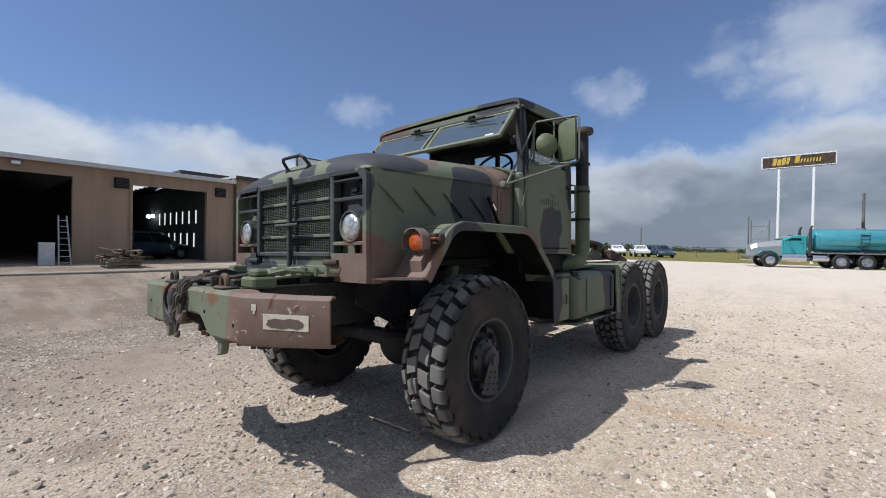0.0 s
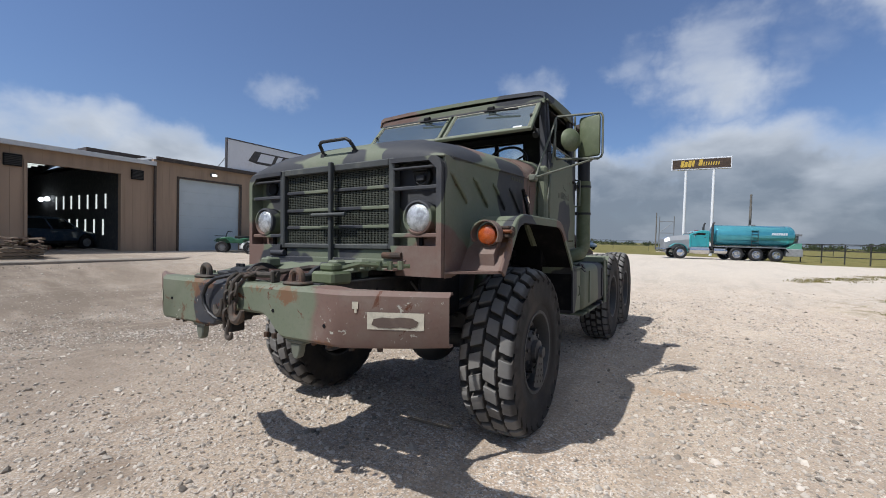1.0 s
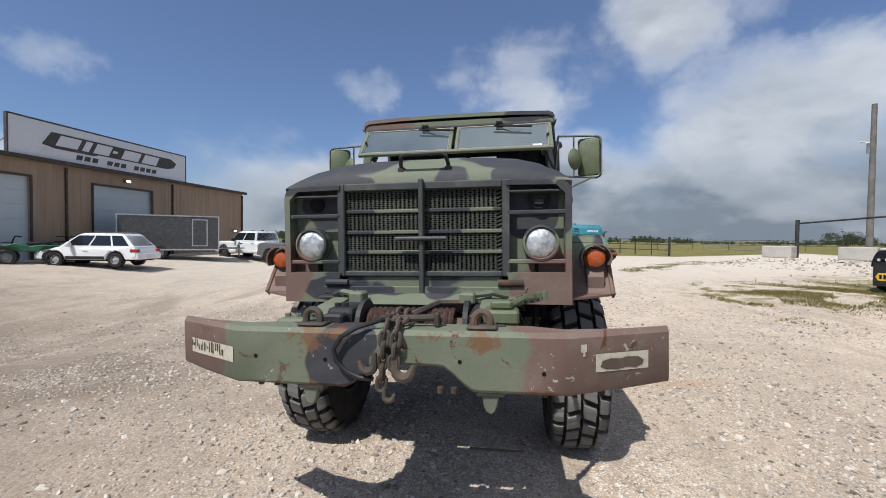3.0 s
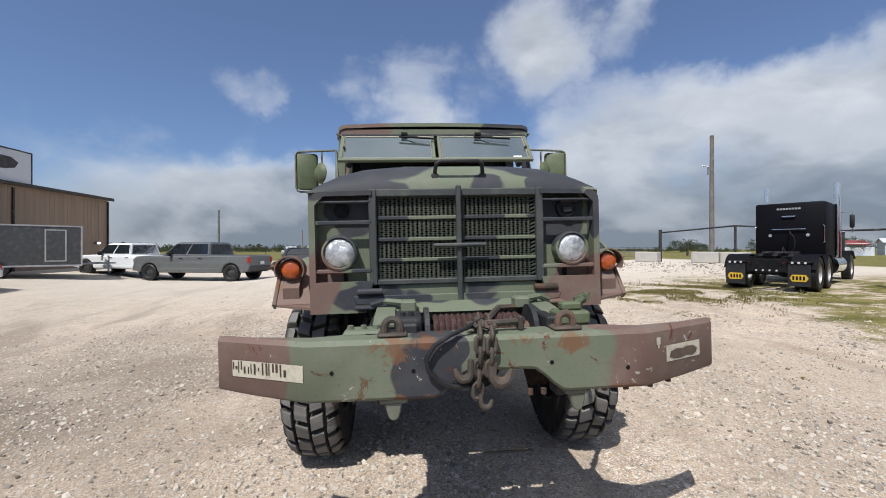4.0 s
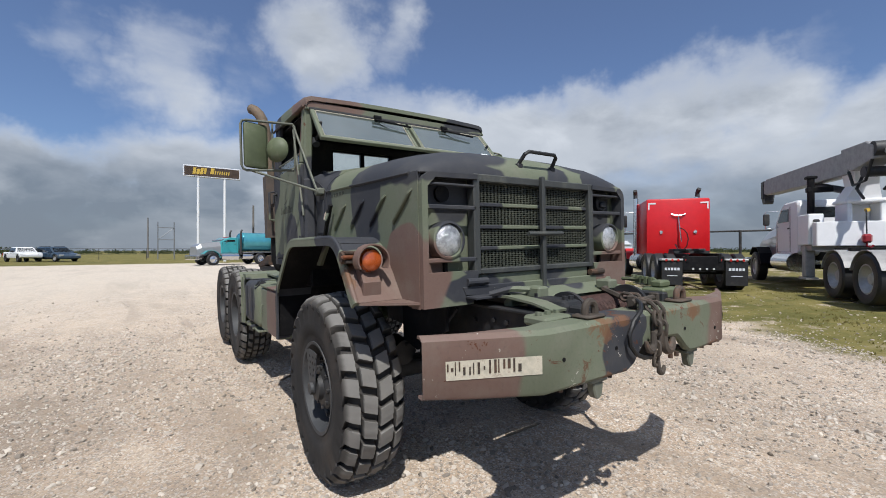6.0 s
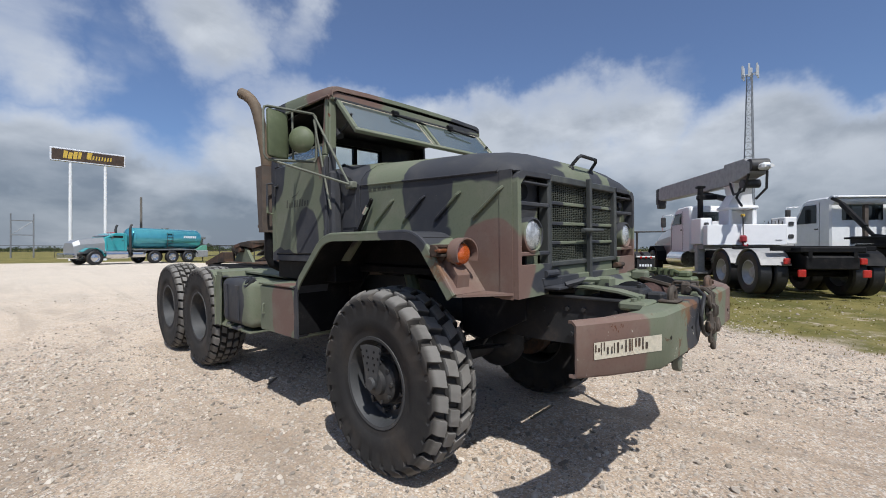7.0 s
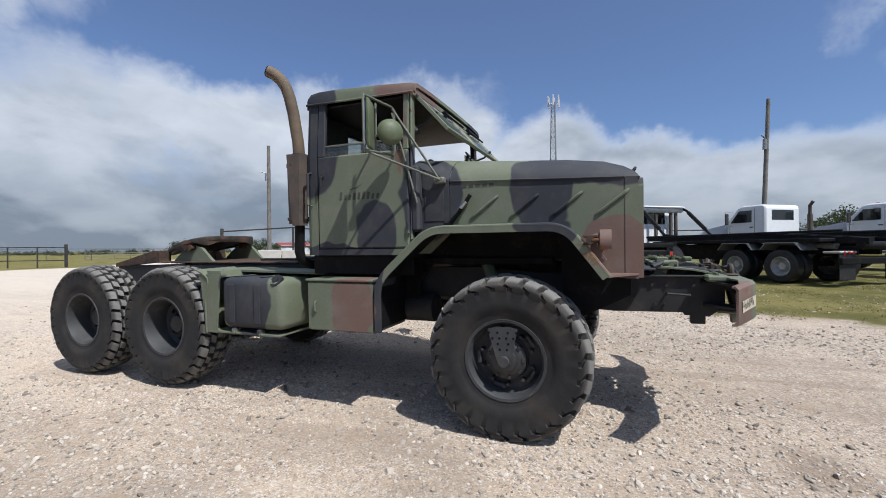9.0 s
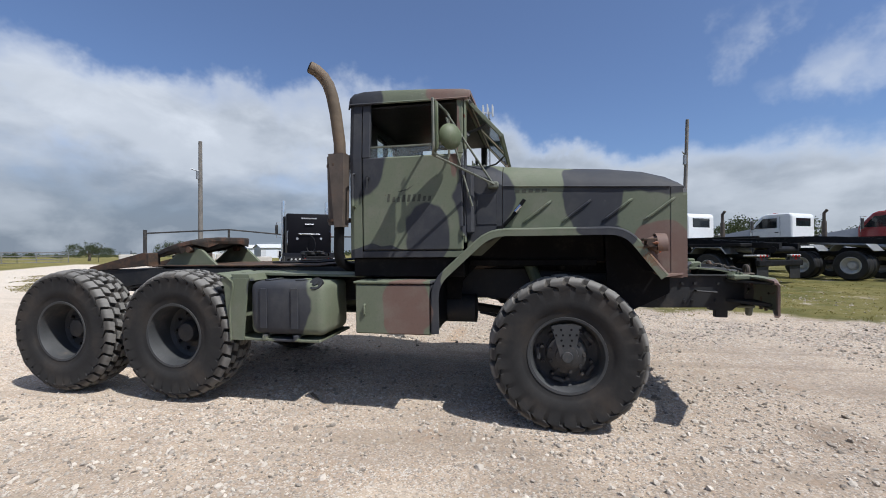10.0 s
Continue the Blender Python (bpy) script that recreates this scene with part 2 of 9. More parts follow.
def ground_mat():
    """Crushed limestone yard: pale dust, grey gravel drifts, brown damp dirt, and rough grass along one side."""
    m, n = material("limestone_gravel")
    p = n.add("ShaderNodeNewGeometry", out=0)
    x, y = n.add("ShaderNodeSeparateXYZ", p, out=0), n.add("ShaderNodeSeparateXYZ", p, out=1)
    big = n.noise(p, 0.22, 4.0, 0.6)
    mid = n.noise(p, 1.1, 5.0, 0.62)
    fine = n.noise(p, 9.0, 5.0, 0.7)
    cell = n.tree.nodes.new("ShaderNodeTexVoronoi")
    n.put(cell, 0, n.vec("ADD", p, n.vec("MULTIPLY", n.noise(p, 14.0, 2.0, out=1), (0.05, 0.05, 0.05))))
    cell.inputs["Scale"].default_value = 26.0
    cell2 = n.tree.nodes.new("ShaderNodeTexVoronoi")
    n.put(cell2, 0, p)
    cell2.inputs["Scale"].default_value = 61.0
    tone = n.add("ShaderNodeSeparateXYZ", cell.outputs["Color"], out=0)
    tone2 = n.add("ShaderNodeSeparateXYZ", cell2.outputs["Color"], out=1)
    dust = n.mix(n.step(mid, 0.35, 0.68), (0.512, 0.404, 0.297), (0.410, 0.311, 0.223))
    stone = n.mix(tone, (0.115, 0.105, 0.09), (0.72, 0.66, 0.58))
    stony = n.step(n.math("ADD", n.math("MULTIPLY", big, 0.5), n.math("MULTIPLY", mid, 0.6)), 0.44, 0.66)
    pebbles = n.math("MULTIPLY", n.step(tone2, 0.42, 0.54), n.math("ADD", 0.25, n.math("MULTIPLY", stony, 0.70)))
    c = n.mix(n.math("MULTIPLY", pebbles, n.step(cell.outputs["Distance"], 0.75, 0.3)), dust, stone)
    grit = n.tree.nodes.new("ShaderNodeTexVoronoi")
    n.put(grit, 0, p)
    grit.inputs["Scale"].default_value = 95.0
    speck = n.add("ShaderNodeSeparateXYZ", grit.outputs["Color"], out=2)
    c = n.mix(n.math("MULTIPLY", n.step(speck, 0.70, 0.98), 0.65), c, (0.74, 0.69, 0.62))
    c = n.mix(n.math("MULTIPLY", n.step(speck, 0.30, 0.04), 0.65), c, (0.17, 0.155, 0.14))
    blot = n.noise(p, 3.6, 5.0, 0.72)
    c = n.mix(n.math("MULTIPLY", n.step(blot, 0.50, 0.66), 0.30), c, (0.32, 0.275, 0.225))
    c = n.mix(n.math("MULTIPLY", n.step(blot, 0.44, 0.30), 0.30), c, (0.53, 0.465, 0.39))
    # damp brown tracks, mostly on the building's side
    damp = n.math("MULTIPLY", n.step(n.noise(n.vec("MULTIPLY", p, (1.0, 0.45, 1.0)), 0.55, 4.0, 0.6, 0.4), 0.52, 0.68), 0.55)
    side = n.step(x, 1.5, -4.5)
    c = n.mix(n.math("MULTIPLY", damp, n.math("ADD", 0.35, n.math("MULTIPLY", side, 0.75))), c, (0.235, 0.185, 0.14))
    c = n.mix(n.math("MULTIPLY", n.math("MULTIPLY", n.step(x, -0.2, -4.6), n.step(y, 8.0, 1.5)), n.math("ADD", 0.45, n.math("MULTIPLY", n.step(n.noise(n.vec("MULTIPLY", p, (0.5, 1.4, 1.0)), 0.9, 4.0, 0.6), 0.35, 0.6), 0.45))), c, (0.205, 0.162, 0.122))
    # worn wheel tracks, paler and darker streaks across the yard
    lane = n.noise(n.vec("MULTIPLY", p, (1.5, 0.22, 1.0)), 1.1, 5.0, 0.62, 0.6)
    c = n.mix(n.math("MULTIPLY", n.step(lane, 0.54, 0.66), 0.45), c, (0.255, 0.205, 0.155))
    c = n.mix(n.math("MULTIPLY", n.step(lane, 0.46, 0.30), 0.26), c, (0.57, 0.49, 0.395))
    # ruddy spots
    c = n.mix(n.math("MULTIPLY", n.step(n.noise(p, 1.7, 3.0, 0.6), 0.64, 0.72), 0.40), c, (0.33, 0.225, 0.145))
    # coarser grey gravel spread before the truck's nose, and an ochre streak of clay beside it
    ragged = n.math("MULTIPLY", n.math("SUBTRACT", n.noise(p, 1.5, 5.0, 0.65), 0.5), 1.3)
    spread = n.math("ADD", n.vec("LENGTH", n.vec("DIVIDE", n.vec("SUBTRACT", p, (-1.6, -2.2, 0.1)), (4.4, 2.1, 9.0)), out=1), ragged)
    c = n.mix(n.math("MULTIPLY", n.step(spread, 1.1, 0.6), 0.24), c, (0.285, 0.222, 0.168))
    trodden = n.math("ADD", n.vec("LENGTH", n.vec("DIVIDE", n.vec("SUBTRACT", p, (3.2, 1.4, 0.1)), (2.3, 3.4, 9.0)), out=1), ragged)
    c = n.mix(n.math("MULTIPLY", n.step(trodden, 1.15, 0.45), 0.40), c, (0.30, 0.245, 0.19))
    clay = n.math("ADD", n.vec("LENGTH", n.vec("DIVIDE", n.vec("SUBTRACT", p, (2.25, 1.4, 0.1)), (0.62, 0.14, 9.0)), out=1), ragged)
    c = n.mix(n.math("MULTIPLY", n.step(clay, 1.1, 0.5), 0.45), c, (0.36, 0.235, 0.135))
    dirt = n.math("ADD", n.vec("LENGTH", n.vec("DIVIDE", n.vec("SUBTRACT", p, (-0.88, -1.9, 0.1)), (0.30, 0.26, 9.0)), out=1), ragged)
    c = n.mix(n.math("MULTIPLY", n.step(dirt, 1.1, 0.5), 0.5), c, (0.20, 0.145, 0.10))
    # white lime further out across the yard
    far = n.step(y, 4.0, 18.0)
    c = n.mix(n.math("MULTIPLY", far, 0.6), c, (0.58, 0.525, 0.45))
    c = n.mix(n.math("MULTIPLY", n.step(fine, 0.52, 0.68), 0.22), c, (0.23, 0.195, 0.16))
    # grass verge: beyond a ragged line, and the open fields far away
    edge = n.math("ADD", n.math("ADD", x, n.math("MULTIPLY", y, -0.33)), n.math("MULTIPLY", n.math("SUBTRACT", n.noise(p, 0.5, 5.0, 0.65), 0.5), 5.5))
    verge = n.math("MULTIPLY", n.step(edge, 5.6, 6.6), n.step(y, 15.0, 9.0))
    patch = n.vec("LENGTH", n.vec("DIVIDE", n.vec("SUBTRACT", p, (7.0, 8.8, 0.3)), (3.0, 2.6, 9.0)), out=1)
    patch = n.math("MULTIPLY", n.step(patch, 1.0, 0.4), n.step(n.noise(p, 1.6, 6.0, 0.7), 0.46, 0.56))
    verge = n.math("MAXIMUM", verge, patch)
    start = n.math("ADD", n.math("MULTIPLY", n.step(x, 8.0, 5.0), 9.0), n.math("MULTIPLY", n.math("MAXIMUM", n.math("SUBTRACT", x, 12.0), 0.0), 0.9))
    field = n.step(n.math("ADD", n.math("SUBTRACT", y, start), n.math("MULTIPLY", n.math("SUBTRACT", n.noise(p, 0.3, 4.0, 0.6), 0.5), 2.5)), 28.5, 29.5)
    field = n.math("MAXIMUM", field, n.step(n.math("ADD", x, n.math("MULTIPLY", n.noise(p, 0.2, 3.0), 6.0)), 31.0, 34.0))
    bald = n.step(n.math("ADD", n.noise(p, 1.25, 5.0, 0.7), n.math("MULTIPLY", n.step(y, 1.0, 6.0), 0.10)), 0.70, 0.58)
    lawn = n.mix(n.step(n.noise(p, 0.9, 5.0, 0.65), 0.35, 0.65), (0.108, 0.100, 0.028), (0.215, 0.178, 0.062))
    lawn = n.mix(n.math("MULTIPLY", fine, 0.25), lawn, (0.085, 0.10, 0.028))
    c = n.mix(n.math("MAXIMUM", n.math("MULTIPLY", verge, bald), field), c, lawn)
    h = n.math("ADD", n.math("MULTIPLY", n.math("SUBTRACT", 1.0, cell.outputs["Distance"]), 0.55), n.math("ADD", n.math("MULTIPLY", fine, 0.45), n.math("MULTIPLY", mid, 0.4)))
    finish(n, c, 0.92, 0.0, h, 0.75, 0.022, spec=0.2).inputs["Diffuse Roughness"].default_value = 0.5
    return m


def stone_mat():
    m, n = material("limestone_pebble")
    r = n.add("ShaderNodeNewGeometry", out=8)
    c = n.mix(n.math("POWER", r, 0.7), (0.105, 0.092, 0.078), (0.69, 0.62, 0.535))
    p = n.add("ShaderNodeNewGeometry", out=0)
    c = n.mix(n.math("MULTIPLY", n.noise(p, 40.0, 3.0), 0.5), c, (0.36, 0.30, 0.235))
    finish(n, c, 0.9, 0.0, n.noise(p, 90.0, 2.0), 0.3, 0.004, spec=0.2)
    return m


def blade_mat(name, a, b):
    """Thin leaves that let some light through."""
    a2, b2 = a, b
    m, n = material(name)
    r = n.add("ShaderNodeNewGeometry", out=8)
    b = finish(n, n.mix(r, a, b), 0.7, spec=0.2)
    b.inputs["Subsurface Weight"].default_value = 0.0
    t = n.add("ShaderNodeBsdfTranslucent", n.mix(r, a2, b2))
    o = [k for k in n.tree.nodes if k.type == "OUTPUT_MATERIAL"][0]
    n.put(o, 0, n.add("ShaderNodeMixShader", 0.45, b.outputs[0], t))
    return m


def rubber():
    m, n = material("tyre_rubber")
    p = n.add("ShaderNodeTexCoord", out=3)
    a, b = n.noise(p, 4.0, 5.0, 0.6), n.noise(p, 45.0, 3.0, 0.6)
    rad = n.vec("LENGTH", n.vec("MULTIPLY", p, (0.0, 1.0, 1.0)), out=1)
    side = n.math("MAXIMUM", n.math("SUBTRACT", n.math("ABSOLUTE", n.add("ShaderNodeSeparateXYZ", p, out=0)), 0.05), 0.0)
    tread = n.step(n.math("ADD", rad, n.math("MULTIPLY", n.math("MULTIPLY", side, side), 1.5)), 0.582, 0.600)
    c = n.mix(n.step(a, 0.3, 0.7), (0.021, 0.0205, 0.0205), (0.036, 0.034, 0.032))
    c = n.mix(n.math("MULTIPLY", n.step(a, 0.45, 0.75), 0.26), c, (0.095, 0.066, 0.044))
    groove = n.math("MULTIPLY", n.step(rad, 0.535, 0.55), 0.22)
    c = n.mix(groove, c, (0.17, 0.155, 0.135))
    c = n.mix(n.math("MULTIPLY", tread, n.math("ADD", 0.30, n.math("MULTIPLY", a, 0.5))), c, (0.28, 0.27, 0.25))
    finish(n, c, 0.82, 0.0, b, 0.3, 0.003, spec=0.3)
    return m


def grille_rust():
    m, n = material("rusty_steel")
    p = n.add("ShaderNodeTexCoord", out=3)
    a = n.noise(p, 9.0, 6.0, 0.7, 0.5)
    c = n.mix(n.step(a, 0.35, 0.7), (0.050, 0.041, 0.034), (0.125, 0.070, 0.044))
    finish(n, c, 0.8, 0.0, n.noise(p, 60.0, 3.0), 0.4, 0.004, spec=0.25)
    return m


def glass(name, tint, rough=0.03, dust=0.04, grime=(0.42, 0.42, 0.38)):
    m, n = material(name)
    t = n.add("ShaderNodeBsdfTransparent", tint)
    gl = n.add("ShaderNodeBsdfGlossy", (0.9, 0.95, 1.0), rough)
    f = n.add("ShaderNodeFresnel", 1.5)
    k = n.add("ShaderNodeMixShader", n.math("MAXIMUM", n.math("MULTIPLY", f, 0.6), 0.04), t, gl)
    d = n.add("ShaderNodeBsdfDiffuse", grime)
    p = n.add("ShaderNodeTexCoord", out=3)
    film = n.math("ADD", dust, n.math("MULTIPLY", n.step(n.noise(p, 6.0, 4.0), 0.4, 0.75), 0.07))
    n.add("ShaderNodeOutputMaterial", n.add("ShaderNodeMixShader", film, k, d))
    return m


def facade_mat(name, color):
    """Ribbed tan wall sheeting, a little streaked."""
    m, n = material(name)
    p = n.add("ShaderNodeNewGeometry", out=0)
    y = n.add("ShaderNodeSeparateXYZ", p, out=1)
    s = n.noise(n.vec("MULTIPLY", p, (1.0, 1.0, 0.12)), 2.2, 4.0, 0.6)
    c = n.mix(n.step(s, 0.3, 0.75), color, tuple(v * 0.78 for v in color))
    finish(n, c, 0.6, 0.0, n.noise(p, 30.0), 0.1, 0.003)
    return m


camo()
ground_mat()
stone_mat()
rubber()
grille_rust()
M = MATS
plain("dark_chassis_paint", (0.021, 0.022, 0.024), 0.65, dirt=(0.12, 0.085, 0.06), dirty=0.28)
plain("black_steel", (0.011, 0.011, 0.012), 0.55, dirty=0.06)
plain("rim_grey", (0.052, 0.054, 0.056), 0.65, dirt=(0.20, 0.16, 0.12), dirty=0.35)
plain("hub_dark", (0.036, 0.036, 0.037), 0.55, dirt=(0.2, 0.15, 0.1), dirty=0.3)
plain("exhaust_tan", (0.17, 0.125, 0.082), 0.75, vary=0.4, dirt=(0.12, 0.065, 0.035), dirty=0.6)
plain("muffler_brown", (0.10, 0.078, 0.062), 0.75, vary=0.4, dirt=(0.10, 0.055, 0.03), dirty=0.6)
plain("olive_paint", (0.118, 0.142, 0.074), 0.6, dirt=(0.25, 0.23, 0.19), dirty=0.35)
plain("chrome", (0.75, 0.76, 0.78), 0.16, 1.0, vary=0.1, dirty=0.08)
plain("lamp_lens", (0.80, 0.81, 0.80), 0.22, 0.55, vary=0.6, scale=24, dirty=0.05, bump=1.0, coat=0.8)
plain("amber_lens", (0.50, 0.095, 0.014), 0.25, vary=0.35, scale=30, dirty=0.15, coat=0.8)
plain("old_amber", (0.20, 0.062, 0.02), 0.45, vary=0.4, scale=30, dirt=(0.12, 0.06, 0.035), dirty=0.5)
plain("faded_olive", (0.150, 0.158, 0.120), 0.65, dirt=(0.28, 0.26, 0.22), dirty=0.4)
plain("red_lens", (0.45, 0.02, 0.015), 0.25, coat=0.8, dirty=0.1)
plain("stencil_cream", (0.60, 0.55, 0.43), 0.75, vary=0.3, scale=40, dirt=(0.15, 0.09, 0.07), dirty=0.7)
plain("faded_stencil", (0.062, 0.066, 0.046), 0.7)
plain("worn_black_paint", (0.056, 0.060, 0.058), 0.6, dirt=(0.13, 0.13, 0.10), dirty=0.5)
plain("black_vinyl", (0.014, 0.014, 0.015), 0.55, dirty=0.10)
plain("cab_interior", (0.045, 0.052, 0.034), 0.7)
plain("white_paint", (0.78, 0.79, 0.79), 0.35, vary=0.08, dirty=0.10, coat=0.4)
plain("silver_paint", (0.30, 0.31, 0.32), 0.35, 0.3, vary=0.1, dirty=0.12, coat=0.5)
plain("grey_truck_paint", (0.150, 0.156, 0.155), 0.32, 0.2, vary=0.1, dirty=0.12, coat=0.6)
plain("red_paint", (0.60, 0.008, 0.012), 0.4, vary=0.08, dirty=0.0, coat=0.15)
plain("dark_red_paint", (0.28, 0.012, 0.018), 0.3, vary=0.1, dirty=0.05, coat=0.6)
plain("black_paint", (0.004, 0.004, 0.006), 0.55, vary=0.1, dirty=0.0, coat=0.0)
plain("clear_lamp", (0.60, 0.60, 0.58), 0.3, dirty=0.1)
plain("rear_green", (0.12, 0.34, 0.25), 0.35, vary=0.1, dirty=0.1, coat=0.5)
plain("teal_paint", (0.045, 0.33, 0.36), 0.28, vary=0.1, dirty=0.06, coat=0.7)
plain("tank_teal", (0.09, 0.40, 0.47), 0.20, 0.55, vary=0.12, scale=2, dirty=0.05, coat=0.7)
plain("yellow_paint", (0.75, 0.47, 0.03), 0.5, dirty=0.1)
plain("boom_grey", (0.33, 0.325, 0.32), 0.5, dirty=0.2)
plain("crane_white", (0.80, 0.80, 0.80), 0.4, vary=0.06, dirty=0.08)
plain("window_dark", (0.010, 0.014, 0.016), 0.08, vary=0.1, dirty=0.02, coat=0.2)
plain("door_white", (0.46, 0.52, 0.55), 0.45, vary=0.08, scale=1.5, dirty=0.12)
plain("brown_trim", (0.045, 0.030, 0.023), 0.5)
plain("roof_sheet", (0.55, 0.56, 0.57), 0.4, 0.3, vary=0.15)
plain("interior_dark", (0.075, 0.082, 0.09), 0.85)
plain("concrete", (0.26, 0.225, 0.185), 0.85, vary=0.2, scale=1.2, dirt=(0.30, 0.235, 0.17), dirty=0.5)
plain("concrete_block", (0.50, 0.47, 0.42), 0.9, vary=0.2, scale=2)
plain("sign_white", (0.66, 0.68, 0.72), 0.5, vary=0.08, scale=1.0)
plain("sign_dark", (0.05, 0.045, 0.045), 0.5)
plain("sign_gold", (0.62, 0.42, 0.06), 0.5)
plain("sign_brown", (0.07, 0.042, 0.025), 0.5, vary=0.4, scale=3)
plain("trailer_grey", (0.062, 0.064, 0.066), 0.4, coat=0.3)
plain("aluminium", (0.50, 0.50, 0.50), 0.55, 0.6, dirty=0.3)
plain("greasy_plate", (0.046, 0.036, 0.028), 0.6, vary=0.6, scale=5.0, dirt=(0.16, 0.075, 0.045), dirty=0.8)
plain("rim_white", (0.55, 0.55, 0.53), 0.5, dirty=0.35)
plain("shackle_brown", (0.085, 0.068, 0.052), 0.75, vary=0.5, dirt=(0.20, 0.085, 0.045), dirty=0.6)
plain("weathered_wood", (0.22, 0.175, 0.125), 0.85, vary=0.45, scale=3)
plain("pole_wood", (0.19, 0.175, 0.155), 0.85, vary=0.4, scale=2)
plain("pile_scrap", (0.13, 0.085, 0.06), 0.85, vary=0.5)
plain("green_plastic", (0.028, 0.16, 0.08), 0.35, coat=0.4)
plain("fence_dark", (0.028, 0.027, 0.026), 0.6)
plain("gate_grey", (0.22, 0.22, 0.22), 0.5, 0.4)
plain("galvanised", (0.30, 0.31, 0.32), 0.45, 0.5)
plain("shed_white", (0.62, 0.63, 0.64), 0.6)
plain("shed_roof_red", (0.28, 0.05, 0.04), 0.6)
plain("winch_cable", (0.062, 0.026, 0.020), 0.8, vary=0.5, scale=40)
plain("drum_steel", (0.16, 0.10, 0.07), 0.7, vary=0.4)
plain("bark", (0.11, 0.085, 0.06), 0.9)
plain("car_blue", (0.03, 0.06, 0.10), 0.3, coat=0.6)
facade_mat("tan_sheeting", (0.325, 0.232, 0.160))
glass("windscreen_glass", (0.30, 0.36, 0.35, 1.0), 0.06, 0.42, (0.10, 0.125, 0.12))
glass("cab_glass", (0.86, 0.90, 0.89, 1.0))
glow("tube_light", (0.95, 1.0, 0.92), 0.8)
glow("spot_light", (1.0, 1.0, 1.0), 7.0)
glow("wall_pack_light", (1.0, 0.96, 0.85), 3.0)
blade_mat("grass_blade", (0.165, 0.15, 0.042), (0.28, 0.235, 0.09))
blade_mat("leaf", (0.045, 0.062, 0.028), (0.085, 0.10, 0.045))

plain("mesh_olive", (0.066, 0.072, 0.052), 0.65, vary=0.5, scale=5.0, dirt=(0.14, 0.14, 0.10), dirty=0.4)
for k in ("black_paint", "black_steel"):
    MATS[k].node_tree.nodes["Principled BSDF"].inputs["Specular IOR Level"].default_value = 0.12
plain("faded_brown", (0.105, 0.072, 0.055), 0.65, dirty=0.2)

# ---- helpers for meshes ----
def bm_new():
    return bmesh.new()


def part(name, bm, mat, parent=None, label="", smooth=False):
    """One bmesh as one mesh object, under a thing or a part."""
    me = bpy.data.meshes.new(name)
    bm.normal_update()
    bm.to_mesh(me)
    bm.free()
    me.materials.append(M[mat])
    if smooth:
        me.shade_smooth()
        me.set_sharp_from_angle(angle=radians(38))
    ob = new(name, me)
    ob.parent = parent
    if label:
        ob["label"] = label
    return ob


def thing(name, label, category, m=None, group="", kind=""):
    e = new(name)
    e.empty_display_size = 0.2
    if m is not None:
        e.matrix_world = m
    return tagged(e, label, category, group, kind)


def box(bm, x0, x1, y0, y1, z0, z1, bev=0.0, seg=1, m=None):
    vs = bmesh.ops.create_cube(bm, size=1.0, matrix=Matrix.Translation(((x0 + x1) / 2, (y0 + y1) / 2, (z0 + z1) / 2)) @ Matrix.Diagonal((abs(x1 - x0), abs(y1 - y0), abs(z1 - z0), 1)))["verts"]
    if bev:
        es = list({e for v in vs for e in v.link_edges})
        r = bmesh.ops.bevel(bm, geom=es, offset=bev, segments=seg, affect="EDGES", profile=0.5)
        vs = list({v for f in r["faces"] for v in f.verts} | {v for v in vs if v.is_valid})
    if m is not None:
        bmesh.ops.transform(bm, matrix=m, verts=vs)
    return vs


def prism(bm, pts, axis, a, b, bev=0.0):
    """A polygon in the plane across an axis, drawn out from a to b along it."""
    def place(p, h):
        return {"x": (h, p[0], p[1]), "y": (p[0], h, p[1]), "z": (p[0], p[1], h)}[axis]
    lo = [bm.verts.new(place(p, a)) for p in pts]
    hi = [bm.verts.new(place(p, b)) for p in pts]
    fs = [bm.faces.new(lo), bm.faces.new(hi[::-1])]
    k = len(pts)
    for i in range(k):
        fs.append(bm.faces.new((lo[i], hi[i], hi[(i + 1) % k], lo[(i + 1) % k])))
    bmesh.ops.recalc_face_normals(bm, faces=fs)
    if bev:
        es = list({e for f in fs for e in f.edges})
        bmesh.ops.bevel(bm, geom=es, offset=bev, segments=1, affect="EDGES")
    return lo + hi


def rod(bm, p, q, r, r2=None, seg=10):
    p, q = Vector(p), Vector(q)
    d = q - p
    m = Matrix.Translation((p + q) / 2) @ d.to_track_quat("Z", "Y").to_matrix().to_4x4()
    return bmesh.ops.create_cone(bm, cap_ends=True, segments=seg, radius1=r, radius2=r if r2 is None else r2, depth=d.length, matrix=m)["verts"]


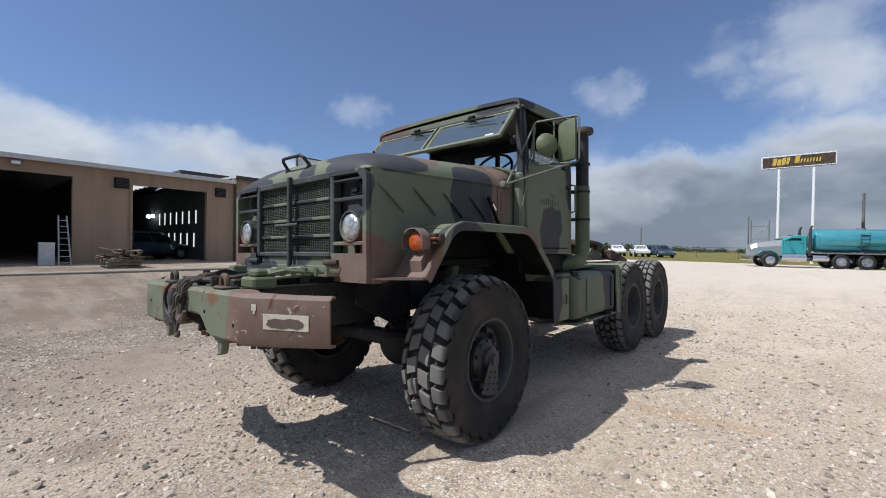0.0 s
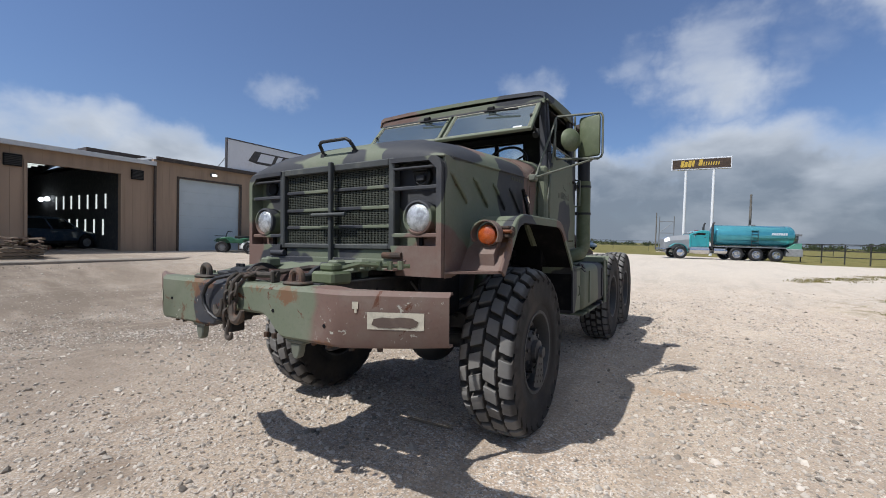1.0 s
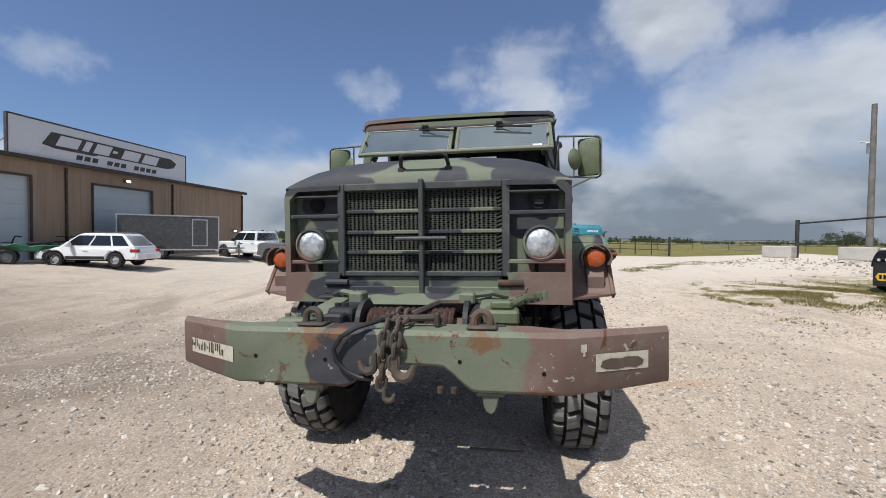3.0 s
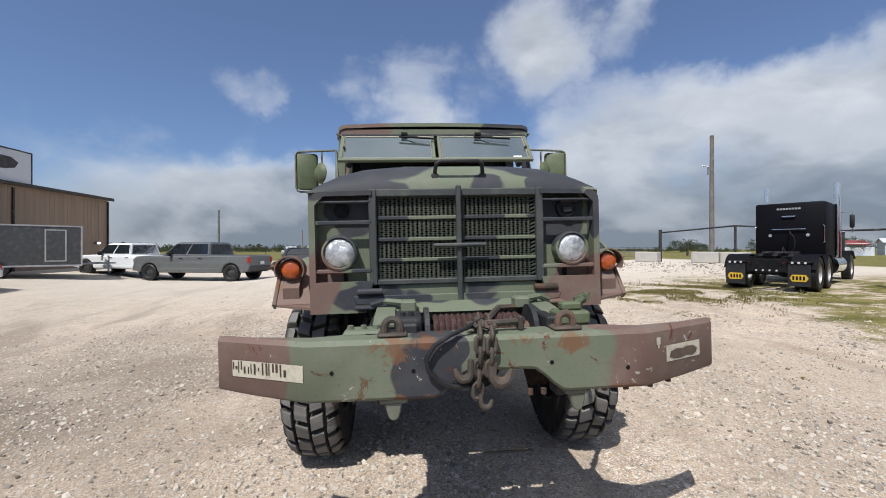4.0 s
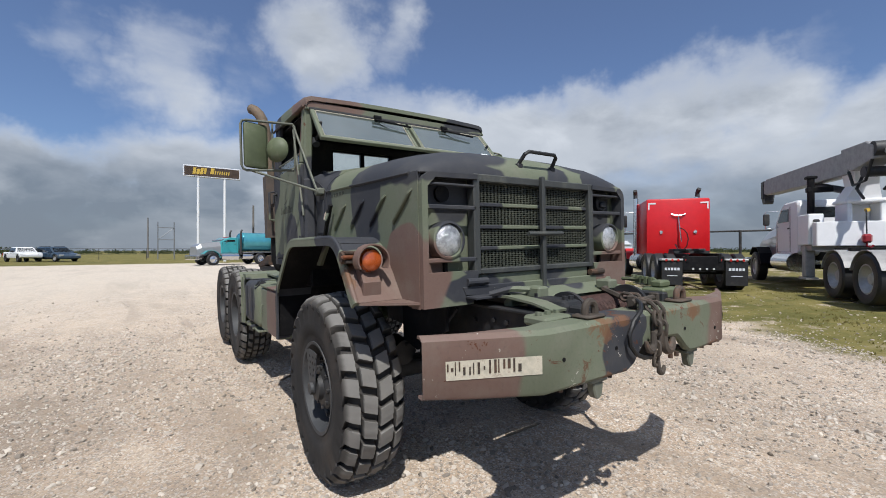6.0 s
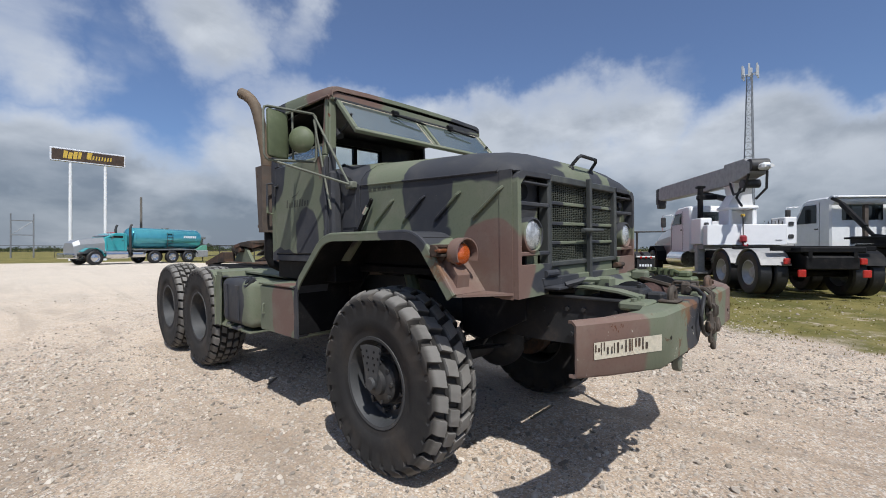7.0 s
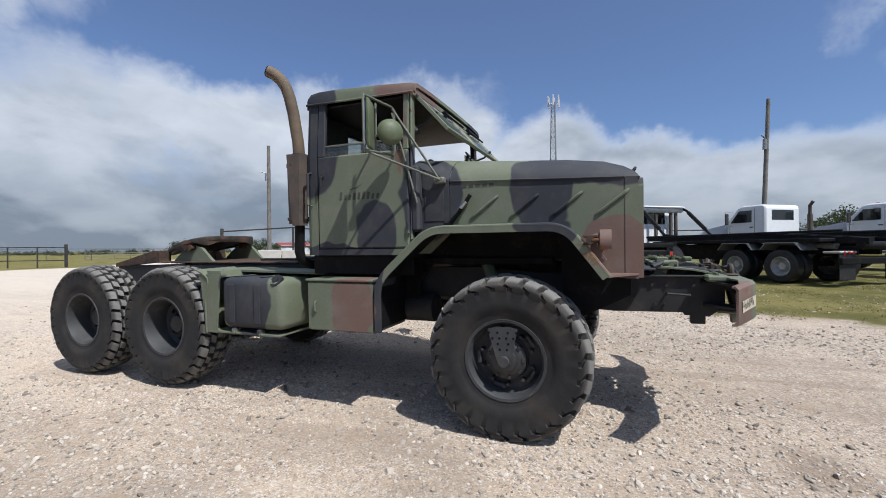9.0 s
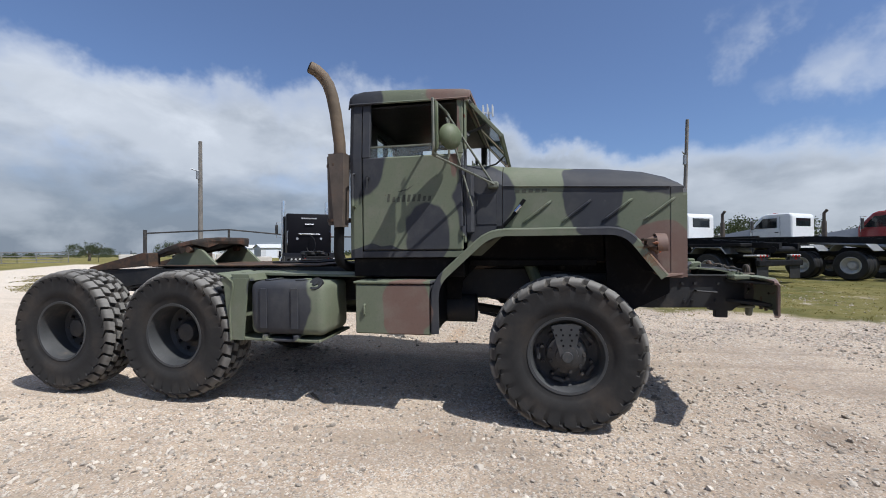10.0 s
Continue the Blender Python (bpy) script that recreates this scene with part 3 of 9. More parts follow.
def tube(bm, pts, r, seg=8, closed=False):
    """A round bar along a line of points."""
    pts = [Vector(p) for p in pts]
    k, rings, up = len(pts), [], None
    for i, p in enumerate(pts):
        a = pts[(i - 1) % k] if closed or i else pts[0]
        b = pts[(i + 1) % k] if closed or i < k - 1 else pts[-1]
        d = (b - a).normalized()
        if up is None:
            up = Vector((0, 0, 1)) if abs(d.z) < 0.9 else Vector((1, 0, 0))
        s = d.cross(up).normalized()
        up = s.cross(d).normalized()
        rr = r[i] if isinstance(r, (list, tuple)) else r
        rings.append([bm.verts.new(p + rr * (math.cos(t) * s + math.sin(t) * up)) for t in (2 * math.pi * j / seg for j in range(seg))])
    fs = []
    for i in range(k if closed else k - 1):
        a, b = rings[i], rings[(i + 1) % k]
        for j in range(seg):
            fs.append(bm.faces.new((a[j], a[(j + 1) % seg], b[(j + 1) % seg], b[j])))
    if not closed:
        fs.append(bm.faces.new(rings[0][::-1]))
        fs.append(bm.faces.new(rings[-1]))
    bmesh.ops.recalc_face_normals(bm, faces=fs)


def lathe(bm, prof, seg=32, m=None):
    """A profile of (radius, along x) turned round the x axis; it is open where it starts and ends off the axis."""
    rings = []
    for r, h in prof:
        rings.append([bm.verts.new((h, r * math.cos(t), r * math.sin(t))) for t in (2 * math.pi * j / seg for j in range(seg))] if r > 1e-6 else [bm.verts.new((h, 0, 0))])
    fs = []
    for a, b in zip(rings, rings[1:]):
        for j in range(seg):
            q = (a[j % len(a)], a[(j + 1) % len(a)], b[(j + 1) % len(b)], b[j % len(b)])
            u = []
            for v in q:
                if v not in u:
                    u.append(v)
            if len(u) > 2:
                fs.append(bm.faces.new(u))
    bmesh.ops.recalc_face_normals(bm, faces=fs)
    vs = [v for g in rings for v in g]
    if m is not None:
        bmesh.ops.transform(bm, matrix=m, verts=vs)
    return vs


def sheet(bm, path, x0, x1, th):
    """A bent plate: a line of (y, z) points given thickness th below it, from x0 to x1."""
    k = len(path)
    low = []
    for i, (y, z) in enumerate(path):
        a, b = path[max(i - 1, 0)], path[min(i + 1, k - 1)]
        d = Vector((b[0] - a[0], b[1] - a[1])).normalized()
        low.append((y - d.y * th, z + d.x * th))
    rows = [[bm.verts.new((x, y, z)) for y, z in line] for line in (path, low) for x in (x0, x1)]
    fs = []
    for i in range(k - 1):
        fs.append(bm.faces.new((rows[0][i], rows[0][i + 1], rows[1][i + 1], rows[1][i])))
        fs.append(bm.faces.new((rows[2][i], rows[2][i + 1], rows[3][i + 1], rows[3][i])))
        fs.append(bm.faces.new((rows[0][i], rows[0][i + 1], rows[2][i + 1], rows[2][i])))
        fs.append(bm.faces.new((rows[1][i], rows[1][i + 1], rows[3][i + 1], rows[3][i])))
    for i in (0, k - 1):
        fs.append(bm.faces.new((rows[0][i], rows[1][i], rows[3][i], rows[2][i])))
    bmesh.ops.recalc_face_normals(bm, faces=fs)


def loft(bm, sections, close=False):
    """Faces between lines of points, each line as long as the next."""
    rows = [[bm.verts.new(p) for p in s] for s in sections]
    fs = []
    k = len(rows[0])
    for a, b in zip(rows, rows[1:]):
        for j in range(k if close else k - 1):
            fs.append(bm.faces.new((a[j], a[(j + 1) % k], b[(j + 1) % k], b[j])))
    if close:
        fs.append(bm.faces.new(rows[0][::-1]))
        fs.append(bm.faces.new(rows[-1]))
    bmesh.ops.recalc_face_normals(bm, faces=fs)
    return fs


def thick(bm, fs, t):
    bmesh.ops.solidify(bm, geom=fs, thickness=t)


# ---- ground ----
def smooth(v, a, b):
    t = min(1.0, max(0.0, (v - a) / (b - a)))
    return t * t * (3 - 2 * t)


def ground_z(x, y):
    """A yard that dips gently where the truck stands and leans with its slope."""
    r = math.hypot(x, y - 1.5)
    lean = 0.024 * x * (1 - smooth(r, 6.0, 15.0))
    rise = 0.40 * smooth(r, 5.0, 17.0)
    k = smooth(y, 6.0, 10.0)
    hollow = 0.41 * smooth(-x, 3.0, 9.0) * (1 - smooth(-x, 10.8 + 1.7 * k, 16.6 + 1.7 * k)) * smooth(y, -30.0, 2.0) * (1 - smooth(y, 24.0, 34.0))
    u = (x - 14.6) * 0.64 - (y - 18.0) * 0.77
    v = (x - 14.6) * 0.77 + (y - 18.0) * 0.64
    bank = 0.42 * math.exp(-(v / 1.9) ** 2) * (1 - smooth(abs(u), 2.5, 5.0))
    return 0.075 + lean + rise - hollow + bank


def make_ground():
    bm = bm_new()
    def steps(lo, hi, fine_lo, fine_hi, fine, coarse):
        out, v = [], fine_lo
        while v < fine_hi:
            out.append(v)
            v += fine
        g, v = fine, fine_hi
        while v < hi:
            out.append(v)
            g *= 1.35
            v += g
        out.append(hi)
        g, v = fine, fine_lo - fine
        while v > lo:
            out.append(v)
            g *= 1.35
            v -= g
        out.append(lo)
        return sorted(out)
    xs, ys = steps(-1500, 1500, -9, 9, 0.12, 0), steps(-1500, 1500, -6, 10, 0.12, 0)
    rows = []
    for y in ys:
        row = []
        for x in xs:
            z = ground_z(x, y)
            if abs(x) < 14 and abs(y) < 16:
                z += 0.018 * noise.noise(Vector((x * 0.8, y * 0.8, 0))) + 0.008 * noise.noise(Vector((x * 3.1, y * 3.1, 5)))
            row.append(bm.verts.new((x, y, z)))
        rows.append(row)
    for a, b in zip(rows, rows[1:]):
        for i in range(len(xs) - 1):
            bm.faces.new((a[i], a[i + 1], b[i + 1], b[i]))
    return tagged(part("ground", bm, "limestone_gravel", smooth=True), "pale crushed limestone yard with tyre tracks and grass verge", "ground", kind="structure")


make_ground()


def make_pebbles():
    """Loose stones on the yard, smaller and thinner further out."""
    rnd = random.Random(4)
    verts, faces = [], []
    shapes = []
    for s in range(10):
        b = bm_new()
        bmesh.ops.create_icosphere(b, subdivisions=1, radius=1.0)
        for v in b.verts:
            v.co *= rnd.uniform(0.62, 1.2)
        shapes.append(([v.co.copy() for v in b.verts], [[v.index for v in f.verts] for f in b.faces]))
        b.free()
    made = 0
    while made < 95000:
        a, d = rnd.uniform(0, 2 * math.pi), 13.0 * math.sqrt(rnd.random())
        x, y = -0.6 + d * math.cos(a) * 1.1, -0.9 + d * math.sin(a)
        clump = noise.noise(Vector((x * 0.55, y * 0.55, 9)))
        if rnd.random() > (0.5 + 0.9 * clump) * (1 - .93 * smooth(d, 4.0, 11.5)):
            continue
        if x - 0.33 * y + 4.0 * noise.noise(Vector((x * 0.5, y * 0.5, 2))) > 5.8 and rnd.random() < .85:
            continue
        r = min(0.030, 0.0052 + 0.0050 * rnd.expovariate(1.0))
        z = ground_z(x, y) + 0.018 * noise.noise(Vector((x * 0.8, y * 0.8, 0))) + 0.008 * noise.noise(Vector((x * 3.1, y * 3.1, 5)))
        m = Matrix.Translation((x, y, z + r * 0.10)) @ Euler((rnd.uniform(-.7, .7), rnd.uniform(-.7, .7), rnd.uniform(0, 6.3))).to_matrix().to_4x4() @ Matrix.Diagonal((r * rnd.uniform(.9, 1.35), r, r * rnd.uniform(.55, .85), 1))
        vs, fs = shapes[made % 10]
        o = len(verts)
        verts += [m @ v for v in vs]
        faces += [[o + i for i in f] for f in fs]
        made += 1
    me = bpy.data.meshes.new("loose_gravel")
    me.from_pydata(verts, [], faces)
    me.materials.append(M["limestone_pebble"])
    tagged(new("loose_gravel", me), "loose grey and cream limestone chips on the yard", "gravel", kind="stuff")


make_pebbles()


def make_grass():
    """Rough tufts along the verge on which the parked lorries stand."""
    rnd = random.Random(8)
    verts, faces = [], []
    made = 0
    while made < 4200:
        x, y = rnd.uniform(3.2, 13.0), rnd.uniform(-13, 13.5)
        e = x - 0.33 * y + 4.0 * noise.noise(Vector((x * 0.5, y * 0.5, 2)))
        if e < 5.6 or noise.noise(Vector((x * 1.1, y * 1.1, 7))) < -0.3 + .25 * smooth(y, 1.0, 6.0):
            continue
        z, h = ground_z(x, y), rnd.uniform(0.012, 0.038)
        for k in range(4):
            a, w = rnd.uniform(0, 6.3), rnd.uniform(0.006, 0.014)
            dx, dy, lean = math.cos(a), math.sin(a), rnd.uniform(0.2, 0.9) * h
            bx, by = x + rnd.uniform(-.05, .05), y + rnd.uniform(-.05, .05)
            o = len(verts)
            verts += [(bx - dy * w, by + dx * w, z - 0.01), (bx + dy * w, by - dx * w, z - 0.01), (bx + dx * lean * .5, by + dy * lean * .5, z + h * .7), (bx + dx * lean, by + dy * lean, z + h)]
            faces += [(o, o + 1, o + 2), (o, o + 2, o + 3)]
        made += 1
    me = bpy.data.meshes.new("rough_grass")
    me.from_pydata(verts, [], faces)
    me.materials.append(M["grass_blade"])
    tagged(new("rough_grass", me), "dry yellow-green rough grass on the verge", "grass", kind="stuff")


make_grass()


# ---- workshop building ----
FX = -19.6          # the face of the building
PADZ = 0.42


def make_building():
    back = -36.0
    bm = bm_new()
    prism(bm, [(FX - 0.1, -22), (-14.9, -22), (-14.9, 6.0), (-17.3, 9.0), (-17.6, 26.5), (FX - 0.1, 26.5)], "z", 0.0, PADZ, 0.02)
    tagged(part("pavement", bm, "concrete"), "pale dusty concrete apron before the workshop doors", "pavement", kind="structure")
    b = thing("workshop_building", "long tan metal-clad workshop with open and closed roller doors", "building")
    # wall with its openings: piers and lintels end to end
    bands = [(-22.0, -2.7, None), (-2.7, 0.82, 3.97), (0.82, 2.83, None), (2.83, 5.85, 3.88), (5.85, 7.17, None)]
    for y0, y1, top in bands:
        bm = bm_new()
        box(bm, FX - 0.2, FX, y0, y1, PADZ if top is None else top, 4.48)
        part("wall", bm, "tan_sheeting", b)
    bands = [(7.17, 8.28, None), (8.28, 11.5, 3.99), (11.5, 14.25, None), (14.25, 17.62, 3.99), (17.62, 25.75, None)]
    for y0, y1, top in bands:
        bm = bm_new()
        box(bm, FX - 0.2, FX + 0.03, y0, y1, PADZ if top is None else top, 4.74)
        part("wall", bm, "tan_sheeting", b)
    # raised ribs of the sheeting, sharing four lengths of mesh
    ribs = {}
    y = -8.0
    while y < 25.7:
        hole = next(((t) for y0, y1, t in ((-2.7, .82, 3.97), (2.83, 5.85, 3.88), (8.28, 11.5, 3.99), (14.25, 17.62, 3.99)) if y0 - .12 < y < y1 + .12), None)
        x = FX if y < 7.17 else FX + .03
        z0, z1 = PADZ if hole is None else hole + .12, 4.40 if y < 7.17 else 4.66
        if (z0, z1) not in ribs:
            bm = bm_new()
            box(bm, -.002, .006, -.015, .015, z0, z1)
            o = part("rib", bm, "tan_sheeting", b)
            ribs[z0, z1] = o.data
        else:
            o = new("rib", ribs[z0, z1])
            o.parent = b
        o.location = (x, y, 0)
        y += 0.305
    # ends and back of the hall
    for x0, x1, y0, y1 in ((back, FX - .2, 25.55, 25.75), (back, FX - .2, -22, -21.8), (back - .2, back, -22, 25.75)):
        bm = bm_new()
        box(bm, x0, x1, y0, y1, PADZ, 4.74)
        part("wall", bm, "tan_sheeting", b)
    # interior walls and floor, dark in colour to carry the shade of the unlit bays
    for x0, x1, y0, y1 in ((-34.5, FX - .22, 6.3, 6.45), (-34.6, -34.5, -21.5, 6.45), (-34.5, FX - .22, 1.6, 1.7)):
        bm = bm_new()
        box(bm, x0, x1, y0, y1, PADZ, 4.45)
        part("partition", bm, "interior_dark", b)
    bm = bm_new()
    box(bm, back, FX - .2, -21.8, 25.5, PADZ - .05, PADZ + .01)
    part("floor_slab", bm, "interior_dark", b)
    # roofs, low pitched, with their edge trims
    for y0, y1, z, rid in ((-22.3, 7.17, 4.48, 5.6), (7.17, 26.0, 4.74, 5.1)):
        bm = bm_new()
        prism(bm, [(FX + .22, z), (FX + .22, z + .09), (-27.8, rid), (back - .4, z + .09), (back - .4, z), (-27.8, rid - .12)], "y", y0, y1)
        roof = part("roof", bm, "roof_sheet", b)
        bm = bm_new()
        box(bm, FX + .205, FX + .28, y0, y1, z - .07, z + .12, .01)
        part("eave_trim", bm, "roof_sheet" if y1 < 8 else "brown_trim", roof)
    # a higher bay set back behind the first roof
    bm = bm_new()
    box(bm, -25.0, -21.2, 5.2, 7.6, 4.7, 5.05)
    part("roof_step", bm, "brown_trim", b)
    # door surrounds, leaves
    for y0, y1, top, shut in ((-2.7, .82, 3.97, 0), (2.83, 5.85, 3.88, 0), (8.28, 11.5, 3.99, 1), (14.25, 17.62, 3.99, 1)):
        x = FX + (.03 if shut else 0)
        bm = bm_new()
        for a0, a1, z0, z1 in ((y0 - .09, y0, PADZ, top + .09), (y1, y1 + .09, PADZ, top + .09), (y0, y1, top, top + .09)):
            box(bm, x + .002, x + .05, a0, a1, z0, z1)
        fr = part("door_frame", bm, "brown_trim" if shut else "tan_sheeting", b)
        if shut:
            for k in range(6):
                bm = bm_new()
                h = (top - PADZ) / 6
                box(bm, FX - .12, FX - .07, y0, y1, PADZ + k * h + .0015, PADZ + (k + 1) * h - .0015, .003)
                part("door_panel", bm, "door_white", fr)
    # louvred vents, wall lamps, downpipes
    for y0, y1, z0, z1 in ((2.17, 2.68, 3.68, 4.12), (6.24, 6.73, 3.70, 4.13)):
        bm = bm_new()
        box(bm, FX + .002, FX + .1, y0, y1, z0, z1, .01)
        v = part("vent", bm, "black_steel", b)
        for k in range(6):
            bm = bm_new()
            z = z0 + .04 + k * .062
            box(bm, FX + .1, FX + .13, y0 + .03, y1 - .03, z, z + .03, m=None)
            part("slat", bm, "fence_dark", v)
    for y, z in ((-.8, 4.27), (9.96, 4.36), (16.02, 4.38), (24.7, 1.95)):
        bm = bm_new()
        box(bm, FX + .03, FX + .2, y - .16, y + .16, z - .07, z + .09, .02)
        w = part("wall_lamp", bm, "galvanised", b)
        bm = bm_new()
        box(bm, FX + .2, FX + .225, y - .12, y + .12, z - .06, z + .05, .008)
        part("diffuser", bm, "wall_pack_light" if y > 0 else "white_paint", w)
    for y in (7.2, 12.97, 19.09, 25.7):
        bm = bm_new()
        box(bm, FX + .032, FX + .12, y - .05, y + .05, PADZ, 4.6, .01)
        part("downpipe", bm, "brown_trim", b)
    # daylight slots and lamps inside the second bay
    for row, (z0, z1, ys) in enumerate(((2.42, 3.12, 7), (1.15, 1.90, 7))):
        for k in range(ys):
            x = -22.2 - k * .98 - row * .25
            bm = bm_new()
            box(bm, x, x + .11, 6.27, 6.298, z0, z1)
            part("light_slot", bm, "tube_light", b)
    for k in range(7):
        bm = bm_new()
        box(bm, -21.3 - k * .8, -21.15 - k * .8, 2.75, 4.25, 4.18, 4.24)
        part("ceiling_tube", bm, "tube_light", b)
    for x, y, z in ((-29.6, 6.1, 3.0), (-28.7, 6.1, 3.0)):
        bm = bm_new()
        bmesh.ops.create_icosphere(bm, subdivisions=2, radius=.12, matrix=Matrix.Translation((x, y, z)))
        part("work_lamp", bm, "spot_light", b)
    bm = bm_new()
    box(bm, -24, -23.0, -1.6, -1.5, 3.55, 3.62)
    part("ceiling_tube", bm, "tube_light", b)
    return b


make_building()


def make_roof_sign():
    x = FX + .02
    s = thing("roof_sign", "long white billboard with dark emblem on the workshop roof", "sign", Matrix.Translation((x, 15.4, 4.85)))
    bm = bm_new()
    box(bm, -.06, .06, -4.68, 4.68, .03, 1.58, .01)
    part("panel", bm, "sign_white", s)
    bm = bm_new()
    for y0, y1, z0, z1 in ((-4.74, 4.74, 1.58, 1.64), (-4.74, 4.74, -.02, .03), (-4.74, -4.68, .03, 1.58), (4.68, 4.74, .03, 1.58)):
        box(bm, -.07, .075, y0, y1, z0, z1)
    part("frame", bm, "sign_dark", s)
    # slanted emblem strokes, seen as light letters-like blocks in a dark outline, kept as plain slabs
    bm = bm_new()
    prism(bm, [(-3.45, .62), (-3.05, 1.22), (3.55, 1.22), (3.95, 1.0), (3.75, .72), (3.2, .60), (-.9, .60), (-1.1, .52), (-2.9, .52)], "x", .062, .075)
    em = part("emblem", bm, "sign_dark", s)
    y = -2.9
    for w in (.95, .32, .8, .25, 1.0, .95):
        bm = bm_new()
        if w > .3:
            prism(bm, [(y, .66), (y + .24, 1.14), (y + .24 + w, 1.14), (y + w, .66)], "x", .075, .085)
        else:
            prism(bm, [(y, .85), (y + .05, .98), (y + .05 + w, .98), (y + w, .85)], "x", .075, .085)
        part("stroke", bm, "sign_white", em)
        y += w + .22
    y = -2.0
    for k in range(12):
        if k not in (3, 7):
            bm = bm_new()
            prism(bm, [(y, .20), (y + .06, .42), (y + .34, .42), (y + .28, .20)], "x", .062, .07)
            part("bar", bm, "sign_dark", s)
        y += .38
    for k in range(9):
        bm = bm_new()
        rod(bm, (-.02, -4.5 + k * 1.12, -.12), (-.02, -4.5 + k * 1.12, .02), .03)
        rod(bm, (-.02, -4.5 + k * 1.12, .9), (-1.1, -4.5 + k * 1.12, .18), .025)
        part("strut", bm, "galvanised", s)


make_roof_sign()

# ---- the six-wheeled army tractor ----
TRUCK = thing("army_truck", "old six-wheeled army tractor truck in faded green, brown and black camouflage", "truck", pose(0, 0, 0.075, 0, -1.37, 0))
CAMO, DARK = "camouflage_paint", "dark_chassis_paint"


def tyre_mesh(R, cols, pitch, skew, gap, shift):
    """A tyre in one skin: each cross-section dips where the grooves between the tread blocks run."""
    bm = bm_new()
    lo, hi = R - .050, R
    fr = (0.0, gap - .03, gap + .03, .5 - gap - .03, .5 - gap + .03, .5, .5 + gap - .03, .5 + gap + .03, 1 - gap - .03, 1 - gap + .03)
    rnd = random.Random(5)
    rings = []
    for k in range(pitch):
        wear = [rnd.uniform(-.009, .002) for c in cols]
        for u in fr:
            line = [(.283, -.150), (.293, -.165), (.325, -.170), (.345, -.174), (.352, -.180), (.42, -.184), (.50, -.180)]
            mid = []
            for c, (h0, h1) in enumerate(cols):
                v = (u + shift[c]) % 1.0
                on = gap < v < 1 - gap
                r0 = hi + wear[c] if on else lo
                if c == 0:
                    mid += [(.525, -.174 if not on else -.190), (r0 - .022, -.170 if not on else -.185), (r0 - .003, -.155), (r0, h1 - .006), (lo, h1)]
                elif c == len(cols) - 1:
                    mid += [(lo, h0), (r0, h0 + .006), (r0 - .003, .155), (r0 - .022, .170 if not on else .185), (.525, .174 if not on else .190)]
                else:
                    mid += [(lo, h0), (r0, h0 + .006), (r0, h1 - .006), (lo, h1)]
            line = line + mid + [(r, -h) for r, h in line[::-1]]
            a = 2 * math.pi * (k + u) / pitch
            ring = []
            for r, h in line:
                if r > .53:
                    r -= 1.5 * max(abs(h) - .05, 0) ** 2
                b = a + (skew * abs(h) if r > .53 else 0)
                if r > lo + .01:
                    r, b, h = r + rnd.uniform(-.0025, .0015), b + rnd.uniform(-.004, .004), h + rnd.uniform(-.002, .002)
                ring.append(bm.verts.new((h, r * math.cos(b), r * math.sin(b))))
            rings.append(ring)
    n = len(rings[0])
    fs = []
    for i in range(len(rings)):
        p, q = rings[i], rings[(i + 1) % len(rings)]
        for j in range(n - 1):
            fs.append(bm.faces.new((p[j], q[j], q[j + 1], p[j + 1])))
    bmesh.ops.recalc_face_normals(bm, faces=fs)
    return bm


